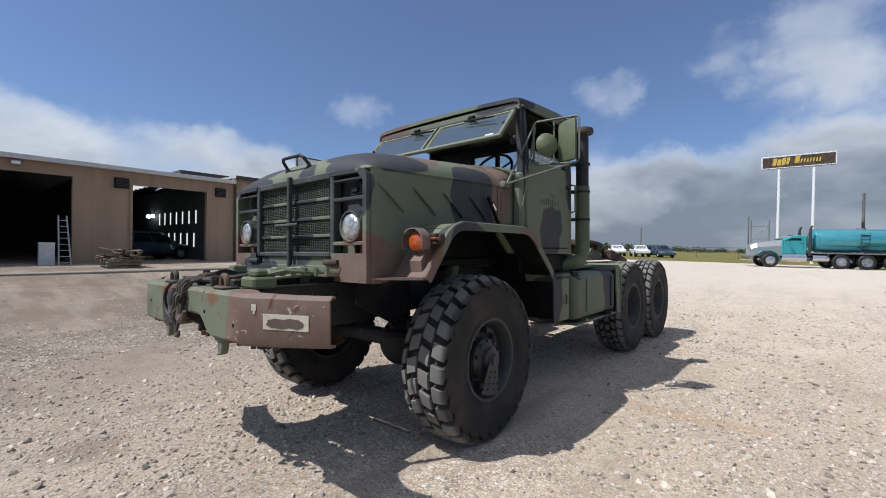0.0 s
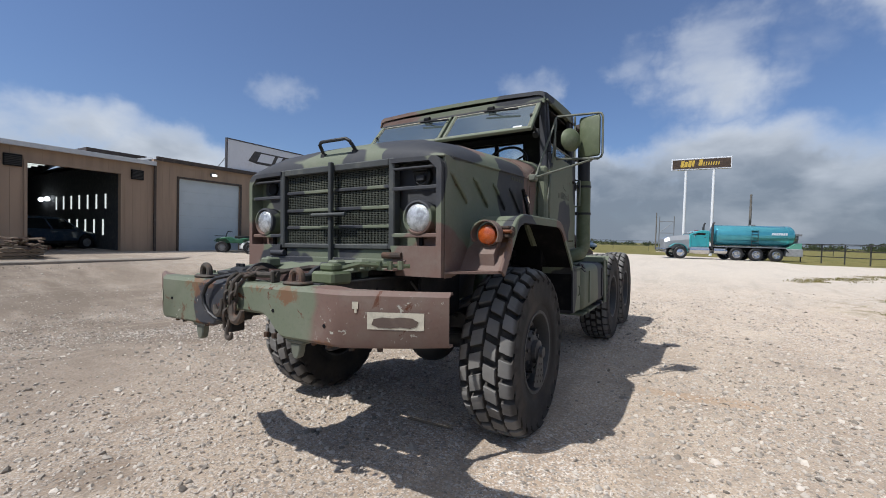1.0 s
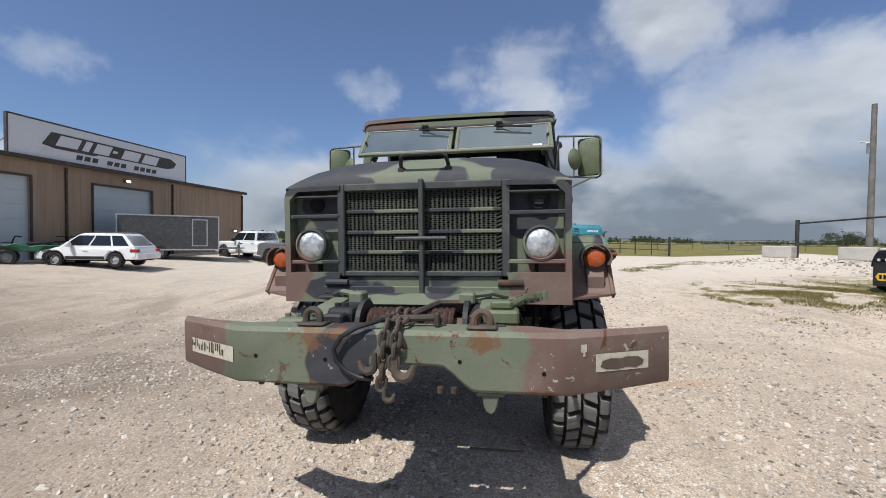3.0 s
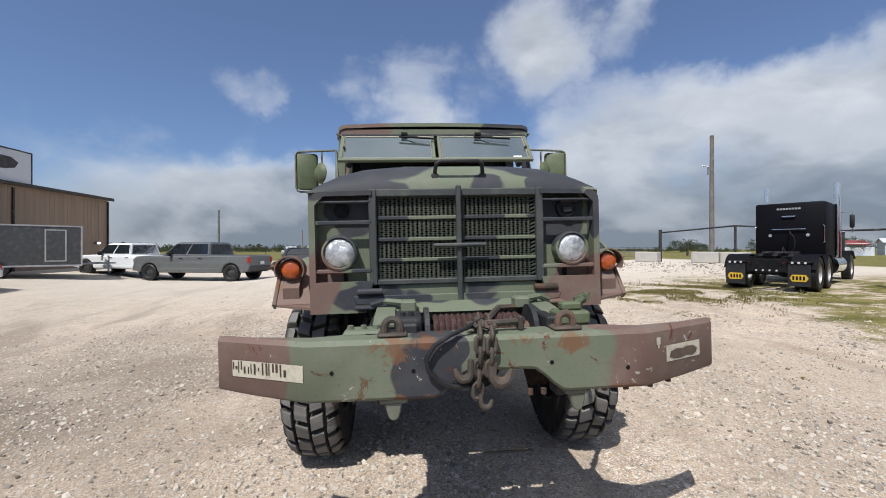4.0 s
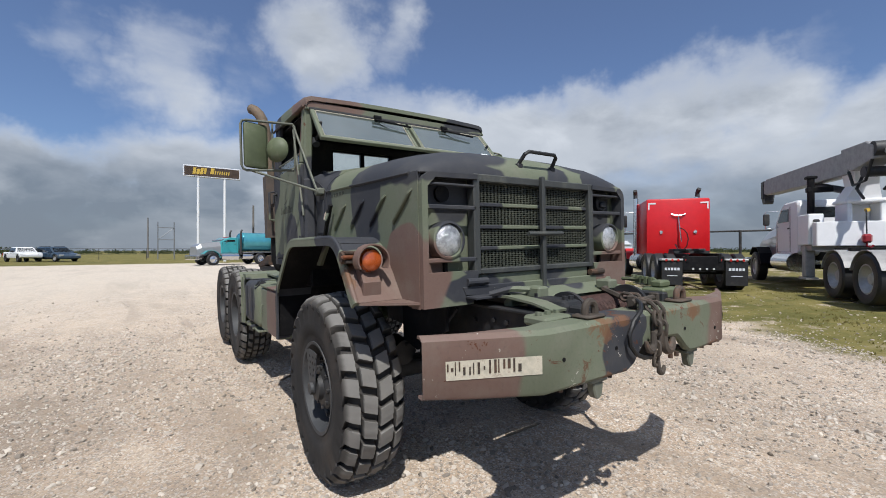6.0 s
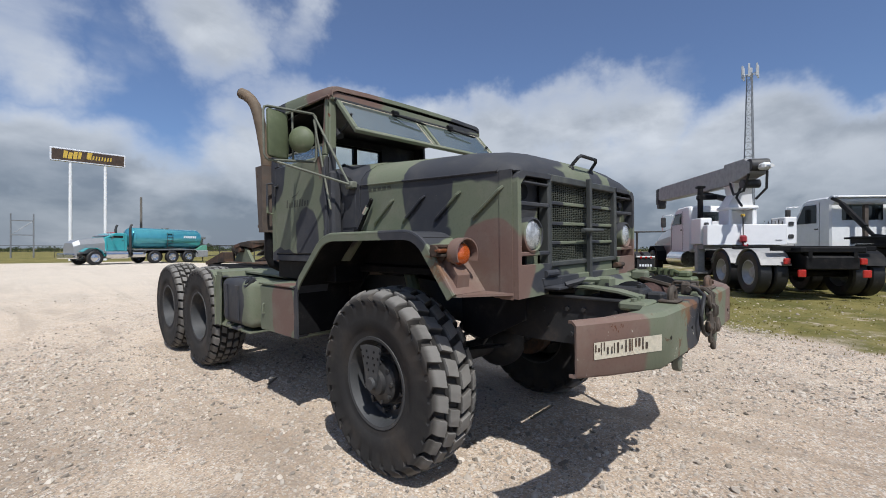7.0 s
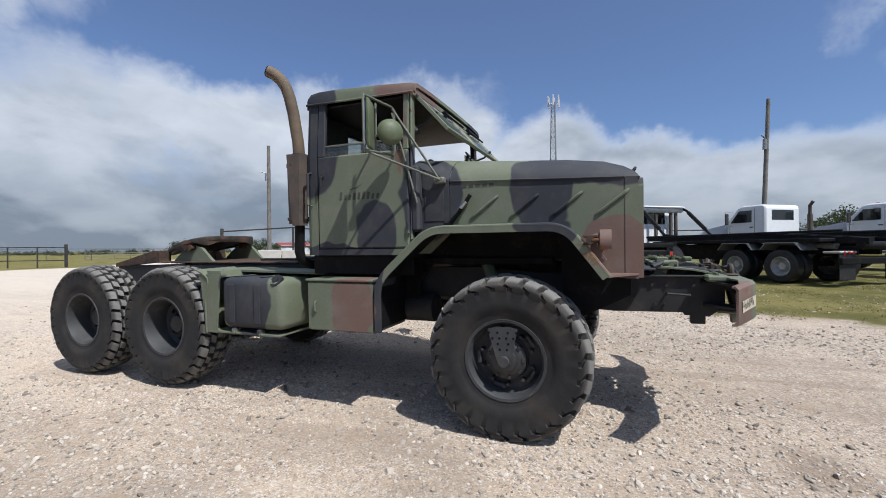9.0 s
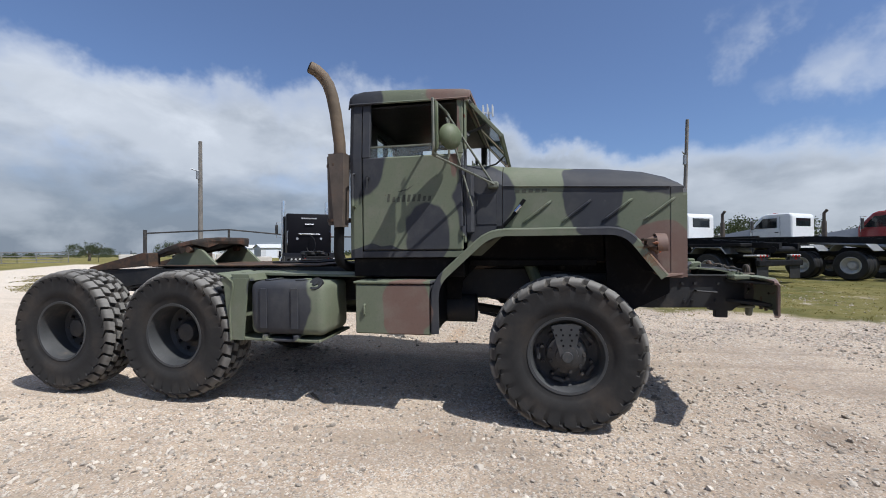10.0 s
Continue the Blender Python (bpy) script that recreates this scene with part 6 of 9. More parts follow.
def make_fenders():
    for s in (-1, 1):
        bm = bm_new()
        path = fillet([(1.03, .72), (1.03, 1.135), (.575, 1.548), (-.445, 1.548), (-.71, 1.20)], .13)
        x0, x1 = (s * .845, s * 1.135)
        sheet(bm, path, min(x0, x1), max(x0, x1), .010)
        lip = [(y * 1.0, z) for y, z in path]
        xa, xb = s * 1.128, s * 1.142
        sheet(bm, lip, min(xa, xb), max(xa, xb), .050)
        tube(bm, [(s * 1.128, y, z - .004) for y, z in path], .015, 8)
        f = part("fender", bm, CAMO, TRUCK, "angular camouflaged mudguard with chipped lip", False)
        # black sheet added under the mudguard, standing for the shade in the arch
        bm = bm_new()
        arch_shade = [(1.018, .74), (1.018, 1.10), (1.0, 1.14), (.59, 1.50), (.535, 1.53), (-.39, 1.53), (-.455, 1.51), (-.68, 1.21)]
        xa, xb = s * .62, s * 1.125
        sheet(bm, arch_shade, min(xa, xb), max(xa, xb), .008)
        part("arch_shade", bm, "black_steel", f)
        # front apron joining the nose
        bm = bm_new()
        prism(bm, [(s * .862, -.905), (s * .862, -.70), (s * 1.125, -.70), (s * 1.04, -.765)], "z", 1.185, 1.198)
        part("apron", bm, CAMO, f)
        # inner skirt of the rear slope
        bm = bm_new()
        prism(bm, [(1.02, .74), (1.02, 1.14), (.58, 1.52), (.50, 1.50), (.86, 1.10), (.90, .80)], "x", s * .60, s * .612)
        part("skirt", bm, "black_steel", f)
        # turn signal with its guard
        c = Vector((s * 1.03, -.665, 1.416))
        bm = bm_new()
        lathe(bm, [(.0, -.07), (.05, -.07), (.066, -.03), (.07, .0), (.066, .008), (.06, .004)], 28, pose(*c, 0, 0, -90))
        prism(bm, [(c.y - .02, 1.22), (c.y + .10, 1.36), (c.y + .05, 1.40), (c.y - .03, 1.30)], "x", c.x - .05, c.x + .05)
        sg = part("turn_signal", bm, CAMO, f, "round amber turn signal under a steel guard", True)
        bm = bm_new()
        lathe(bm, [(.062, .004), (.055, .03), (.035, .042), (.0, .046)], 28, pose(*c, 0, 0, -90))
        part("lens", bm, "amber_lens", sg, "amber ribbed lens", True)
        bm = bm_new()
        bow = [(c.x + .092 * math.cos(radians(a)), c.z + .088 * math.sin(radians(a))) for a in range(-30, 211, 20)]
        rows = [[(x, yy, z) for x, z in bow] for yy in (c.y - .060, c.y + .012)]
        thick(bm, loft(bm, rows), .008)
        part("guard", bm, CAMO, sg, "", True)
        bm = bm_new()
        rod(bm, (s * 1.075, -.595, 1.435), (s * 1.165, -.595, 1.435), .028, seg=16)
        box(bm, s * 1.07, s * 1.15, -.64, -.55, 1.40, 1.418, .004)
        box(bm, s * 1.07, s * 1.15, -.64, -.55, 1.45, 1.468, .004)
        mk = part("marker_lamp", bm, "rusty_steel", f, "rusty bracket with small amber marker")
        bm = bm_new()
        box(bm, s * 1.10, s * 1.168, -.648, -.60, 1.424, 1.446, .008)
        part("lens", bm, "old_amber", mk)


make_fenders()


def turn_out(bm):
    """Swings the outer edge of a mirror forwards."""
    for v in bm.verts:
        v.co.y -= .33 * max(abs(v.co.x) - 1.15, 0)


def make_sides():
    for s in (-1, 1):
        # step box / battery box
        bm = bm_new()
        y0, y1 = (1.045, 1.70) if s < 0 else (1.045, 1.34)
        box(bm, s * .56, s * 1.115, y0, y1, .70, 1.12, .012)
        b = part("tool_box", bm, CAMO, TRUCK, "steel locker beside the cab step")
        bm = bm_new()
        box(bm, s * 1.115, s * 1.128, y0 + .01, y1 - .01, .71, 1.105, .004)
        dr = part("locker_door", bm, CAMO, b)
        bm = bm_new()
        box(bm, s * .55, s * 1.135, y0 - .01, y1 + .01, 1.12, 1.138, .004)
        part("lid", bm, CAMO, b)
        bm = bm_new()
        tube(bm, [(s * 1.128, y1 - .09, .86), (s * 1.145, y1 - .09, .87), (s * 1.145, y1 - .09, .94), (s * 1.128, y1 - .09, .95)], .008, 6)
        part("handle", bm, CAMO, dr)
        # fuel tank with straps and cap
        ty0, ty1 = (1.99, 2.71) if s < 0 else (1.55, 2.71)
        bm = bm_new()
        box(bm, s * .60, s * 1.115, ty0, ty1, .655, 1.13, .07, 3)
        t = part("fuel_tank", bm, CAMO, TRUCK, "rounded camouflaged fuel tank with two straps", True)
        for yy in (ty0 + .27, ty1 - .15):
            bm = bm_new()
            for x0, x1, z0, z1 in ((s * 1.116, s * 1.129, .72, 1.07), (s * .62, s * 1.05, 1.131, 1.140), (s * .62, s * 1.05, .645, .653)):
                box(bm, x0, x1, yy - .032, yy + .032, z0, z1, .002)
            box(bm, s * 1.05, s * 1.12, yy - .02, yy + .02, .61, .66, .006)
            part("strap", bm, CAMO, t)
        bm = bm_new()
        rod(bm, (s * 1.0, ty0 + .085, 1.05), (s * 1.085, ty0 + .085, 1.115), .066, .060, 20)
        rod(bm, (s * 1.075, ty0 + .085, 1.11), (s * 1.095, ty0 + .085, 1.125), .03, .03, 6)
        part("filler_cap", bm, "dark_chassis_paint", t, "", True)
        bm = bm_new()
        box(bm, s * .47, s * 1.10, ty0 + .05, ty1 + .2, .60, .622, .004)
        part("tank_carrier", bm, CAMO, TRUCK)
        # mudguard ahead of the rear wheels
        bm = bm_new()
        path = [(2.895, .60), (2.90, .90), (2.865, 1.08), (2.87, 1.12), (2.93, 1.165), (3.02, 1.195)]
        sheet(bm, path, min(s * .66, s * 1.13), max(s * .66, s * 1.13), .010)
        prism(bm, [(2.70, 1.13), (2.86, 1.13), (2.895, 1.19), (2.72, 1.19)], "x", s * .50, s * 1.10)
        part("mudguard", bm, CAMO, TRUCK)
        bm = bm_new()
        prism(bm, [(2.71, 1.155), (2.99, 1.155), (2.955, 1.08), (2.94, .92), (2.905, .70), (2.90, .605), (2.765, .605), (2.735, .90), (2.72, 1.06)], "x", s * 1.105, s * 1.117)
        part("mudguard_side", bm, CAMO, TRUCK)
        # running plate along the frame
        bm = bm_new()
        prism(bm, [(1.72, 1.17), (1.72, 1.15), (3.0, 1.17), (3.0, 1.19)], "x", s * .47, s * .86)
        part("deck_plate", bm, CAMO, TRUCK)
        # mirrors on a tube frame
        x0, x1 = s * 1.145, s * 1.39
        z0, z1, Y = 2.125, 2.53, 1.03
        bm = bm_new()
        r = .04
        loop = [(x1, Y, z0 + r), (x1, Y, z1 - r), (x1 - s * .012, Y, z1 - .012), (x1 - s * r, Y, z1), (s * .99, Y - .1, z1 + .005), (s * .978, Y - .12, z1 - .02), (s * .98, Y - .12, z0 + .06), (s * .99, Y - .11, z0 + .02), (x1 - s * r, Y, z0), (x1 - s * .012, Y, z0 + .012)]
        tube(bm, loop, .0105, 8, True)
        tube(bm, [(s * 1.14, Y - .04, z0 + .01), (s * 1.14, Y - .04, z1)], .009, 6)
        tube(bm, [(s * .985, Y - .1, z1), (s * .915, .56, 1.945)], .0095, 8)
        tube(bm, [(s * 1.30, Y, z0), (s * .915, .54, 1.93)], .0095, 8)
        tube(bm, [(s * .985, Y - .1, z1 - .04), (s * .975, .72, 1.75)], .0085, 8)
        tube(bm, [(s * 1.14, Y - .03, 2.28), (s * 1.13, .87, 2.28)], .0085, 6)
        box(bm, s * .862, s * .925, .51, .60, 1.90, 1.955, .01)
        turn_out(bm)
        mr = part("mirror_frame", bm, "faded_olive", TRUCK, "bent green tube mirror frame", True)
        bm = bm_new()
        box(bm, s * 1.18, s * 1.375, Y - .045, Y - .008, z0 + .02, z1 - .02, .025, 2)
        turn_out(bm)
        mi = part("mirror_housing", bm, "olive_paint", mr, "", True)
        bm = bm_new()
        box(bm, s * 1.195, s * 1.36, Y - .006, Y - .003, z0 + .045, z1 - .045)
        turn_out(bm)
        part("mirror_glass", bm, "chrome", mi)
        bm = bm_new()
        lathe(bm, [(.0, -.05), (.06, -.042), (.098, -.012), (.104, .0), (.098, .008)], 24, pose(s * 1.13, Y - .16, 2.295, 0, 0, 90 + s * 50))
        cm = part("convex_mirror", bm, "olive_paint", mr, "", True)
        bm = bm_new()
        lathe(bm, [(.096, .006), (.05, .014), (.0, .018)], 24, pose(s * 1.13, Y - .16, 2.295, 0, 0, 90 + s * 50))
        part("mirror_glass", bm, "chrome", cm, "", True)
    # exhaust stack on the cab's right
    bm = bm_new()
    rod(bm, (-.93, 1.93, 1.62), (-.94, 1.93, 2.22), .085, seg=24)
    mf = part("muffler", bm, "muffler_brown", TRUCK, "rust-brown upright silencer", True)
    bm = bm_new()
    pts = [(-.94, 1.90, 2.20), (-.955, 1.895, 2.34), (-.985, 1.915, 2.60), (-1.005, 1.935, 2.74), (-1.02, 1.96, 2.83), (-1.045, 1.995, 2.895), (-1.075, 2.04, 2.94), (-1.10, 2.085, 2.965)]
    tube(bm, pts, .052, 16)
    part("stack_pipe", bm, "exhaust_tan", mf, "tan exhaust stack bent backwards", True)
    bm = bm_new()
    rod(bm, (-1.101, 2.086, 2.9655), (-1.104, 2.092, 2.9685), .046, seg=16)
    part("stack_mouth", bm, "black_steel", mf)
    bm = bm_new()
    tube(bm, [(-.93, 1.92, 1.63), (-.93, 1.93, 1.36), (-.90, 1.93, 1.29), (-.82, 1.90, 1.245), (-.66, 1.80, 1.225)], .045, 12)
    part("down_pipe", bm, "black_steel", mf, "", True)
    for z in (1.66, 2.14, 2.235):
        bm = bm_new()
        rod(bm, (-.94, 1.93 if z < 2.2 else 1.9, z - .012), (-.94, 1.93 if z < 2.2 else 1.9, z + .012), .090 if z < 2.2 else .064, seg=24)
        if z < 2.2:
            box(bm, -.93, -.86, 1.81, 1.87, z - .02, z + .02)
        part("clamp", bm, "rusty_steel", mf)
    bm = bm_new()
    fs = loft(bm, [[(-.93, y0, z), (-1.025, y0 + .02, z), (-1.03, y1, z), (-.93, y1 + .03, z)] for z, y0, y1 in ((1.60, 1.835, 1.92), (1.75, 1.825, 1.935), (2.05, 1.815, 1.955), (2.235, 1.81, 1.97))])
    thick(bm, fs, .006)
    part("heat_shield", bm, "muffler_brown", mf)
    # intake stack on the left with its cap
    bm = bm_new()
    rod(bm, (1.02, 1.93, 1.32), (1.02, 1.93, 2.06), .075, seg=20)
    it = part("air_intake", bm, "olive_paint", TRUCK, "green intake stack with dark cap", True)
    bm = bm_new()
    rod(bm, (1.02, 1.93, 2.06), (1.02, 1.93, 2.62), .066, seg=20)
    part("upper_pipe", bm, "dark_chassis_paint", it, "", True)
    bm = bm_new()
    lathe(bm, [(.066, .0), (.115, .01), (.12, .03), (.11, .065), (.06, .08), (.0, .083)], 24, pose(1.02, 1.93, 2.62, 0, -90, 0))
    part("cap", bm, "muffler_brown", it, "", True)
    for z in (1.7, 2.0, 2.3):
        bm = bm_new()
        rod(bm, (1.02, 1.93, z - .012), (1.02, 1.93, z + .012), .082, seg=20)
        box(bm, .86, .98, 1.82, 1.90, z - .015, z + .015)
        part("clamp", bm, "dark_chassis_paint", it)
    bm = bm_new()
    tube(bm, [(1.02, 1.93, 1.34), (1.0, 1.90, 1.26), (.85, 1.75, 1.2), (.6, 1.5, 1.2)], .075, 12)
    part("elbow", bm, "olive_paint", it, "", True)


make_sides()


def make_rear():
    # fifth wheel coupling, tipped down at the back
    bm = bm_new()
    outline = [(-.36, 3.44), (-.20, 3.41), (.20, 3.41), (.36, 3.44), (.46, 3.55), (.49, 3.70), (.47, 3.86), (.34, 4.15), (.22, 4.38), (.10, 4.38), (.06, 3.95), (-.06, 3.95), (-.10, 4.38), (-.22, 4.38), (-.34, 4.15), (-.47, 3.86), (-.49, 3.70), (-.46, 3.55)]
    prism(bm, outline, "z", -.012, .014, .006)
    # skirt that hangs unevenly round the front and sides, and bends inwards
    rim = [(-.34, 4.15), (-.47, 3.86), (-.49, 3.70), (-.46, 3.55), (-.36, 3.44), (-.20, 3.41), (.20, 3.41), (.36, 3.44), (.46, 3.55), (.49, 3.70), (.47, 3.86), (.34, 4.15)]
    drop = (.01, .03, .085, .02, .075, .035, .05, .08, .025, .09, .02, .01)
    fs = loft(bm, [[(x, y, -.005), (x * .995, y + .004, -.03), (x * .95, 3.75 + (y - 3.75) * .94, -.02 - d)] for (x, y), d in zip(rim, drop)])
    thick(bm, fs, .012)
    tip = Matrix.Translation((0, 3.88, 1.50)) @ Matrix.Rotation(radians(-13), 4, "X") @ Matrix.Translation((0, -3.55, 0))
    bmesh.ops.transform(bm, matrix=tip, verts=bm.verts)
    fw = part("fifth_wheel", bm, "greasy_plate", TRUCK, "greasy rust-edged fifth-wheel coupling plate, tipped back")
    for s in (-1, 1):
        bm = bm_new()
        prism(bm, [(3.63, 1.24), (4.28, 1.24), (4.08, 1.40), (3.95, 1.45), (3.81, 1.40)], "x", s * .36, s * .40)
        part("bracket", bm, CAMO, fw)
        bm = bm_new()
        rod(bm, (s * .30, 3.93, 1.41), (s * .46, 3.93, 1.41), .035)
        part("pivot", bm, "rusty_steel", fw)
    bm = bm_new()
    box(bm, -.48, .48, 2.35, 4.45, 1.225, 1.24, .004)
    part("base_plate", bm, "rusty_steel", TRUCK, "rusty deck plate under the coupling")
    for s in (-1, 1):
        bm = bm_new()
        prism(bm, [(4.42, 1.24), (4.42, 1.37), (4.50, 1.375), (5.22, 1.215), (5.22, 1.17)], "x", s * .33, s * .49)
        part("approach_ramp", bm, "rusty_steel", TRUCK, "rust-brown approach ramp")
    for s in (-1, 1):
        bm = bm_new()
        tube(bm, [(s * .2, 2.0, 1.3), (s * .25, 2.5, 1.26), (s * .3, 3.0, 1.26)], .015, 6)
        part("air_hose", bm, "black_vinyl", TRUCK)
        bm = bm_new()
        rod(bm, (s * .5, 5.2, 1.05), (s * .5, 5.24, 1.05), .06, seg=16)
        part("tail_lamp", bm, "red_lens", TRUCK)


make_rear()

# ---- parked vehicles round the yard; forward is +y in their own frame ----
def spot(x, y, hx, hy, lift=0.0):
    return pose(x, y, ground_z(x, y) + lift, 0, 0, -math.degrees(math.atan2(hx, hy)))


WHEELS = {}


def road_wheel(parent, x, y, r, w, rim="aluminium", dual=False, z=None):
    """A road wheel with tyre and rim, outer face away from the middle."""
    key = (r, w, rim, dual)
    if key not in WHEELS:
        bm = bm_new()
        rr = r * .58
        lathe(bm, [(rr * 1.02, -w * .45), (rr * 1.02, w * .42), (rr * .93, w * .44), (rr * .86, w * .2), (rr * .55, w * (.30 if not dual else -.1)), (rr * .35, w * (.36 if not dual else .2)), (0, w * (.38 if not dual else .22))], 20)
        a = part("wheel", bm, rim, None, "", True)
        bm = bm_new()
        lathe(bm, [(rr * 1.0, w * .42), (rr * 1.1, w * .5), (r * .92, w * .5), (r, w * .38), (r, -w * .38), (r * .92, -w * .5), (rr * 1.1, -w * .5), (rr, -w * .42)], 26)
        b = part("tyre", bm, "black_vinyl", None, "", True)
        WHEELS[key] = (a.data, b.data)
        bpy.data.objects.remove(a), bpy.data.objects.remove(b)
    wm, tm = WHEELS[key]
    s = 1 if x > 0 else -1
    o = new("wheel", wm)
    o.parent = parent
    o.matrix_basis = pose(x, y, r if z is None else z, 0, 0, 0 if s > 0 else 180)
    t = new("tyre", tm)
    t.parent = o
    return o


def panel(name, bm_pts, mat, parent, d=.012):
    """A thin plate through four points, a little proud."""
    bm = bm_new()
    v = [Vector(p) for p in bm_pts]
    n = (v[1] - v[0]).cross(v[2] - v[0]).normalized() * d
    fs = loft(bm, [[p for p in v], [p + n for p in v]], True)
    return part(name, bm, mat, parent)


def car(name, label, category, m, L, W, H, paint, style, wb, r=.36):
    """A passenger car or pickup: body with arches, cabin, windows, lamps, wheels."""
    c = thing(name, label, category, m)
    hw, f, b = W / 2, L / 2, -L / 2
    fy, ry = wb / 2 + .05, -wb / 2 + .05
    belt = H * (.60 if style != "pickup" else .66)
    z0 = .30 if style != "pickup" else .48
    def archy(cy):
        return [(cy + (r + .07) * math.cos(radians(a)), r + (r + .07) * math.sin(radians(a))) for a in range(0, 181, 30)]
    hood = belt - .02
    if style == "pickup":
        top = [(f, z0 + .1), (f + .0, hood - .25), (f - .12, hood - .05), (f - .5, hood), (f - 1.3, belt), (b + .02, belt), (b, z0 + .12)]
    else:
        top = [(f, z0 + .1), (f - .02, hood - .30), (f - .25, hood - .12), (f - L * .235, belt), (b + .2, belt + .04), (b + .03, belt - .12), (b, z0 + .15)]
    low = [(b + .1, z0)] + archy(ry)[::-1] + archy(fy)[::-1] + [(f - .1, z0)]
    low = [(y, max(z, z0) if i in (0, len(low) - 1) else z) for i, (y, z) in enumerate(low)]
    bm = bm_new()
    prism(bm, top + low, "x", -hw, hw, .045)
    for v in bm.verts:
        if v.co.z > belt - .05:
            v.co.x *= .95
    body = part("body", bm, paint, c, "", False)
    bm = bm_new()
    box(bm, -hw + .12, hw - .12, b + .15, f - .15, z0 - .06, z0 + .3)
    part("underbody", bm, "black_steel", c)
    # cabin
    if style == "pickup":
        lo, hi = (f - L * .255, f - L * .665), (f - L * .365, f - L * .645)
    else:
        lo, hi = (f - L * .225, b + L * .03), (f - L * .40, b + L * .155)
    zt, ti = H, .16
    q = [[(-hw * .95, lo[0], belt - .01), (hw * .95, lo[0], belt - .01), (hw * .95, lo[1], belt - .01), (-hw * .95, lo[1], belt - .01)],
         [(-hw * .95 + ti * .9, hi[0], zt - .05), (hw * .95 - ti * .9, hi[0], zt - .05), (hw * .95 - ti * .9, hi[1], zt - .05), (-hw * .95 + ti * .9, hi[1], zt - .05)],
         [(-hw * .95 + ti * 1.3, hi[0] - .12, zt), (hw * .95 - ti * 1.3, hi[0] - .12, zt), (hw * .95 - ti * 1.3, hi[1] + .06, zt), (-hw * .95 + ti * 1.3, hi[1] + .06, zt)]]
    bm = bm_new()
    loft(bm, q, True)
    bmesh.ops.bevel(bm, geom=[e for e in bm.edges if e.verts[0].co.z > belt + .1 or e.verts[1].co.z > belt + .1], offset=.04, segments=2, affect="EDGES")
    cab = part("cabin", bm, paint, c, "", False)
    def lerp(a, bb, t):
        return Vector(a) + (Vector(bb) - Vector(a)) * t
    A, B = q[0], q[1]
    # side windows, two or three a side
    cuts = ((.04, .48), (.52, .96)) if style == "pickup" else ((.05, .38), (.41, .70), (.73, .95))
    for sd, (i, j) in ((1, (1, 2)), (-1, (0, 3))):
        for u0, u1 in cuts:
            p = [lerp(lerp(A[i], A[j], u), lerp(B[i], B[j], u), t) for u, t in ((u0, .12), (u1, .12), (u1, .92), (u0, .92))]
            p = p if sd < 0 else p[::-1]
            panel("window", p if sd > 0 else p, "window_dark", cab, .01 if sd > 0 else .01)
    for (i, j), flip in (((0, 1), 1), ((3, 2), 0)):
        p = [lerp(lerp(A[i], A[j], u), lerp(B[i], B[j], u), t) for u, t in ((.06, .1), (.94, .1), (.92, .92), (.08, .92))]
        panel("window", p if flip else p[::-1], "window_dark", cab)
    # bed of a pickup
    if style == "pickup":
        bm = bm_new()
        box(bm, -hw + .16, hw - .16, b + .1, lo[1] - .1, belt - .01, belt + .006)
        part("bed", bm, "black_steel", c)
    # lamps, bumpers, mirrors, handles, trim
    for s in (-1, 1):
        bm = bm_new()
        box(bm, s * (hw - .38), s * (hw - .02), f - .12, f + .015, hood - .30, hood - .14, .02)
        part("headlamp", bm, "lamp_lens", c)
        bm = bm_new()
        box(bm, s * (hw - (.16 if style == "pickup" else .22)), s * (hw + .006), b - .012, b + (.10 if style == "pickup" else .25), belt - (.36 if style == "pickup" else .20), belt - .08, .015)
        part("tail_lamp", bm, "red_lens", c)
        bm = bm_new()
        box(bm, s * (hw - .02), s * (hw + .2), lo[0] - .52, lo[0] - .40, belt - .02, belt + .16, .03)
        part("mirror", bm, "black_vinyl" if style == "pickup" else paint, c)
        for k in range(2):
            bm = bm_new()
            y = lo[0] - 1.0 - k * 1.0
            box(bm, s * (hw - .002), s * (hw + .02), y - .09, y + .09, belt - .16, belt - .12, .006)
            part("door_handle", bm, "black_vinyl" if style == "pickup" else paint, c)
        bm = bm_new()
        box(bm, s * (hw - .02), s * (hw + .012), ry + r + .1, fy - r - .1, z0 + .0, z0 + .13, .01)
        part("rocker", bm, "black_vinyl" if style == "wagon" else paint, c)
        for y in (fy, ry):
            road_wheel(c, s * (hw - .12), y, r, .25, "aluminium" if style == "wagon" else "hub_dark")
    for y0, y1 in ((f - .15, f + .05), (b - .06, b + .15)):
        bm = bm_new()
        box(bm, -hw + .02, hw - .02, y0, y1, z0, z0 + .25, .03)
        part("bumper", bm, "hub_dark" if style == "pickup" and y0 < 0 else paint, c)
    bm = bm_new()
    box(bm, -.16, .16, b - .07, b - .058, belt - .42, belt - .28)
    part("plate", bm, "sign_white", c)
    if style == "wagon":
        for s in (-1, 1):
            bm = bm_new()
            tube(bm, [(s * (hw * .95 - .26), hi[0] - .2, zt + .03), (s * (hw * .95 - .26), hi[1] + .1, zt + .03)], .02, 6)
            part("roof_rail", bm, "black_vinyl", c)
    return c


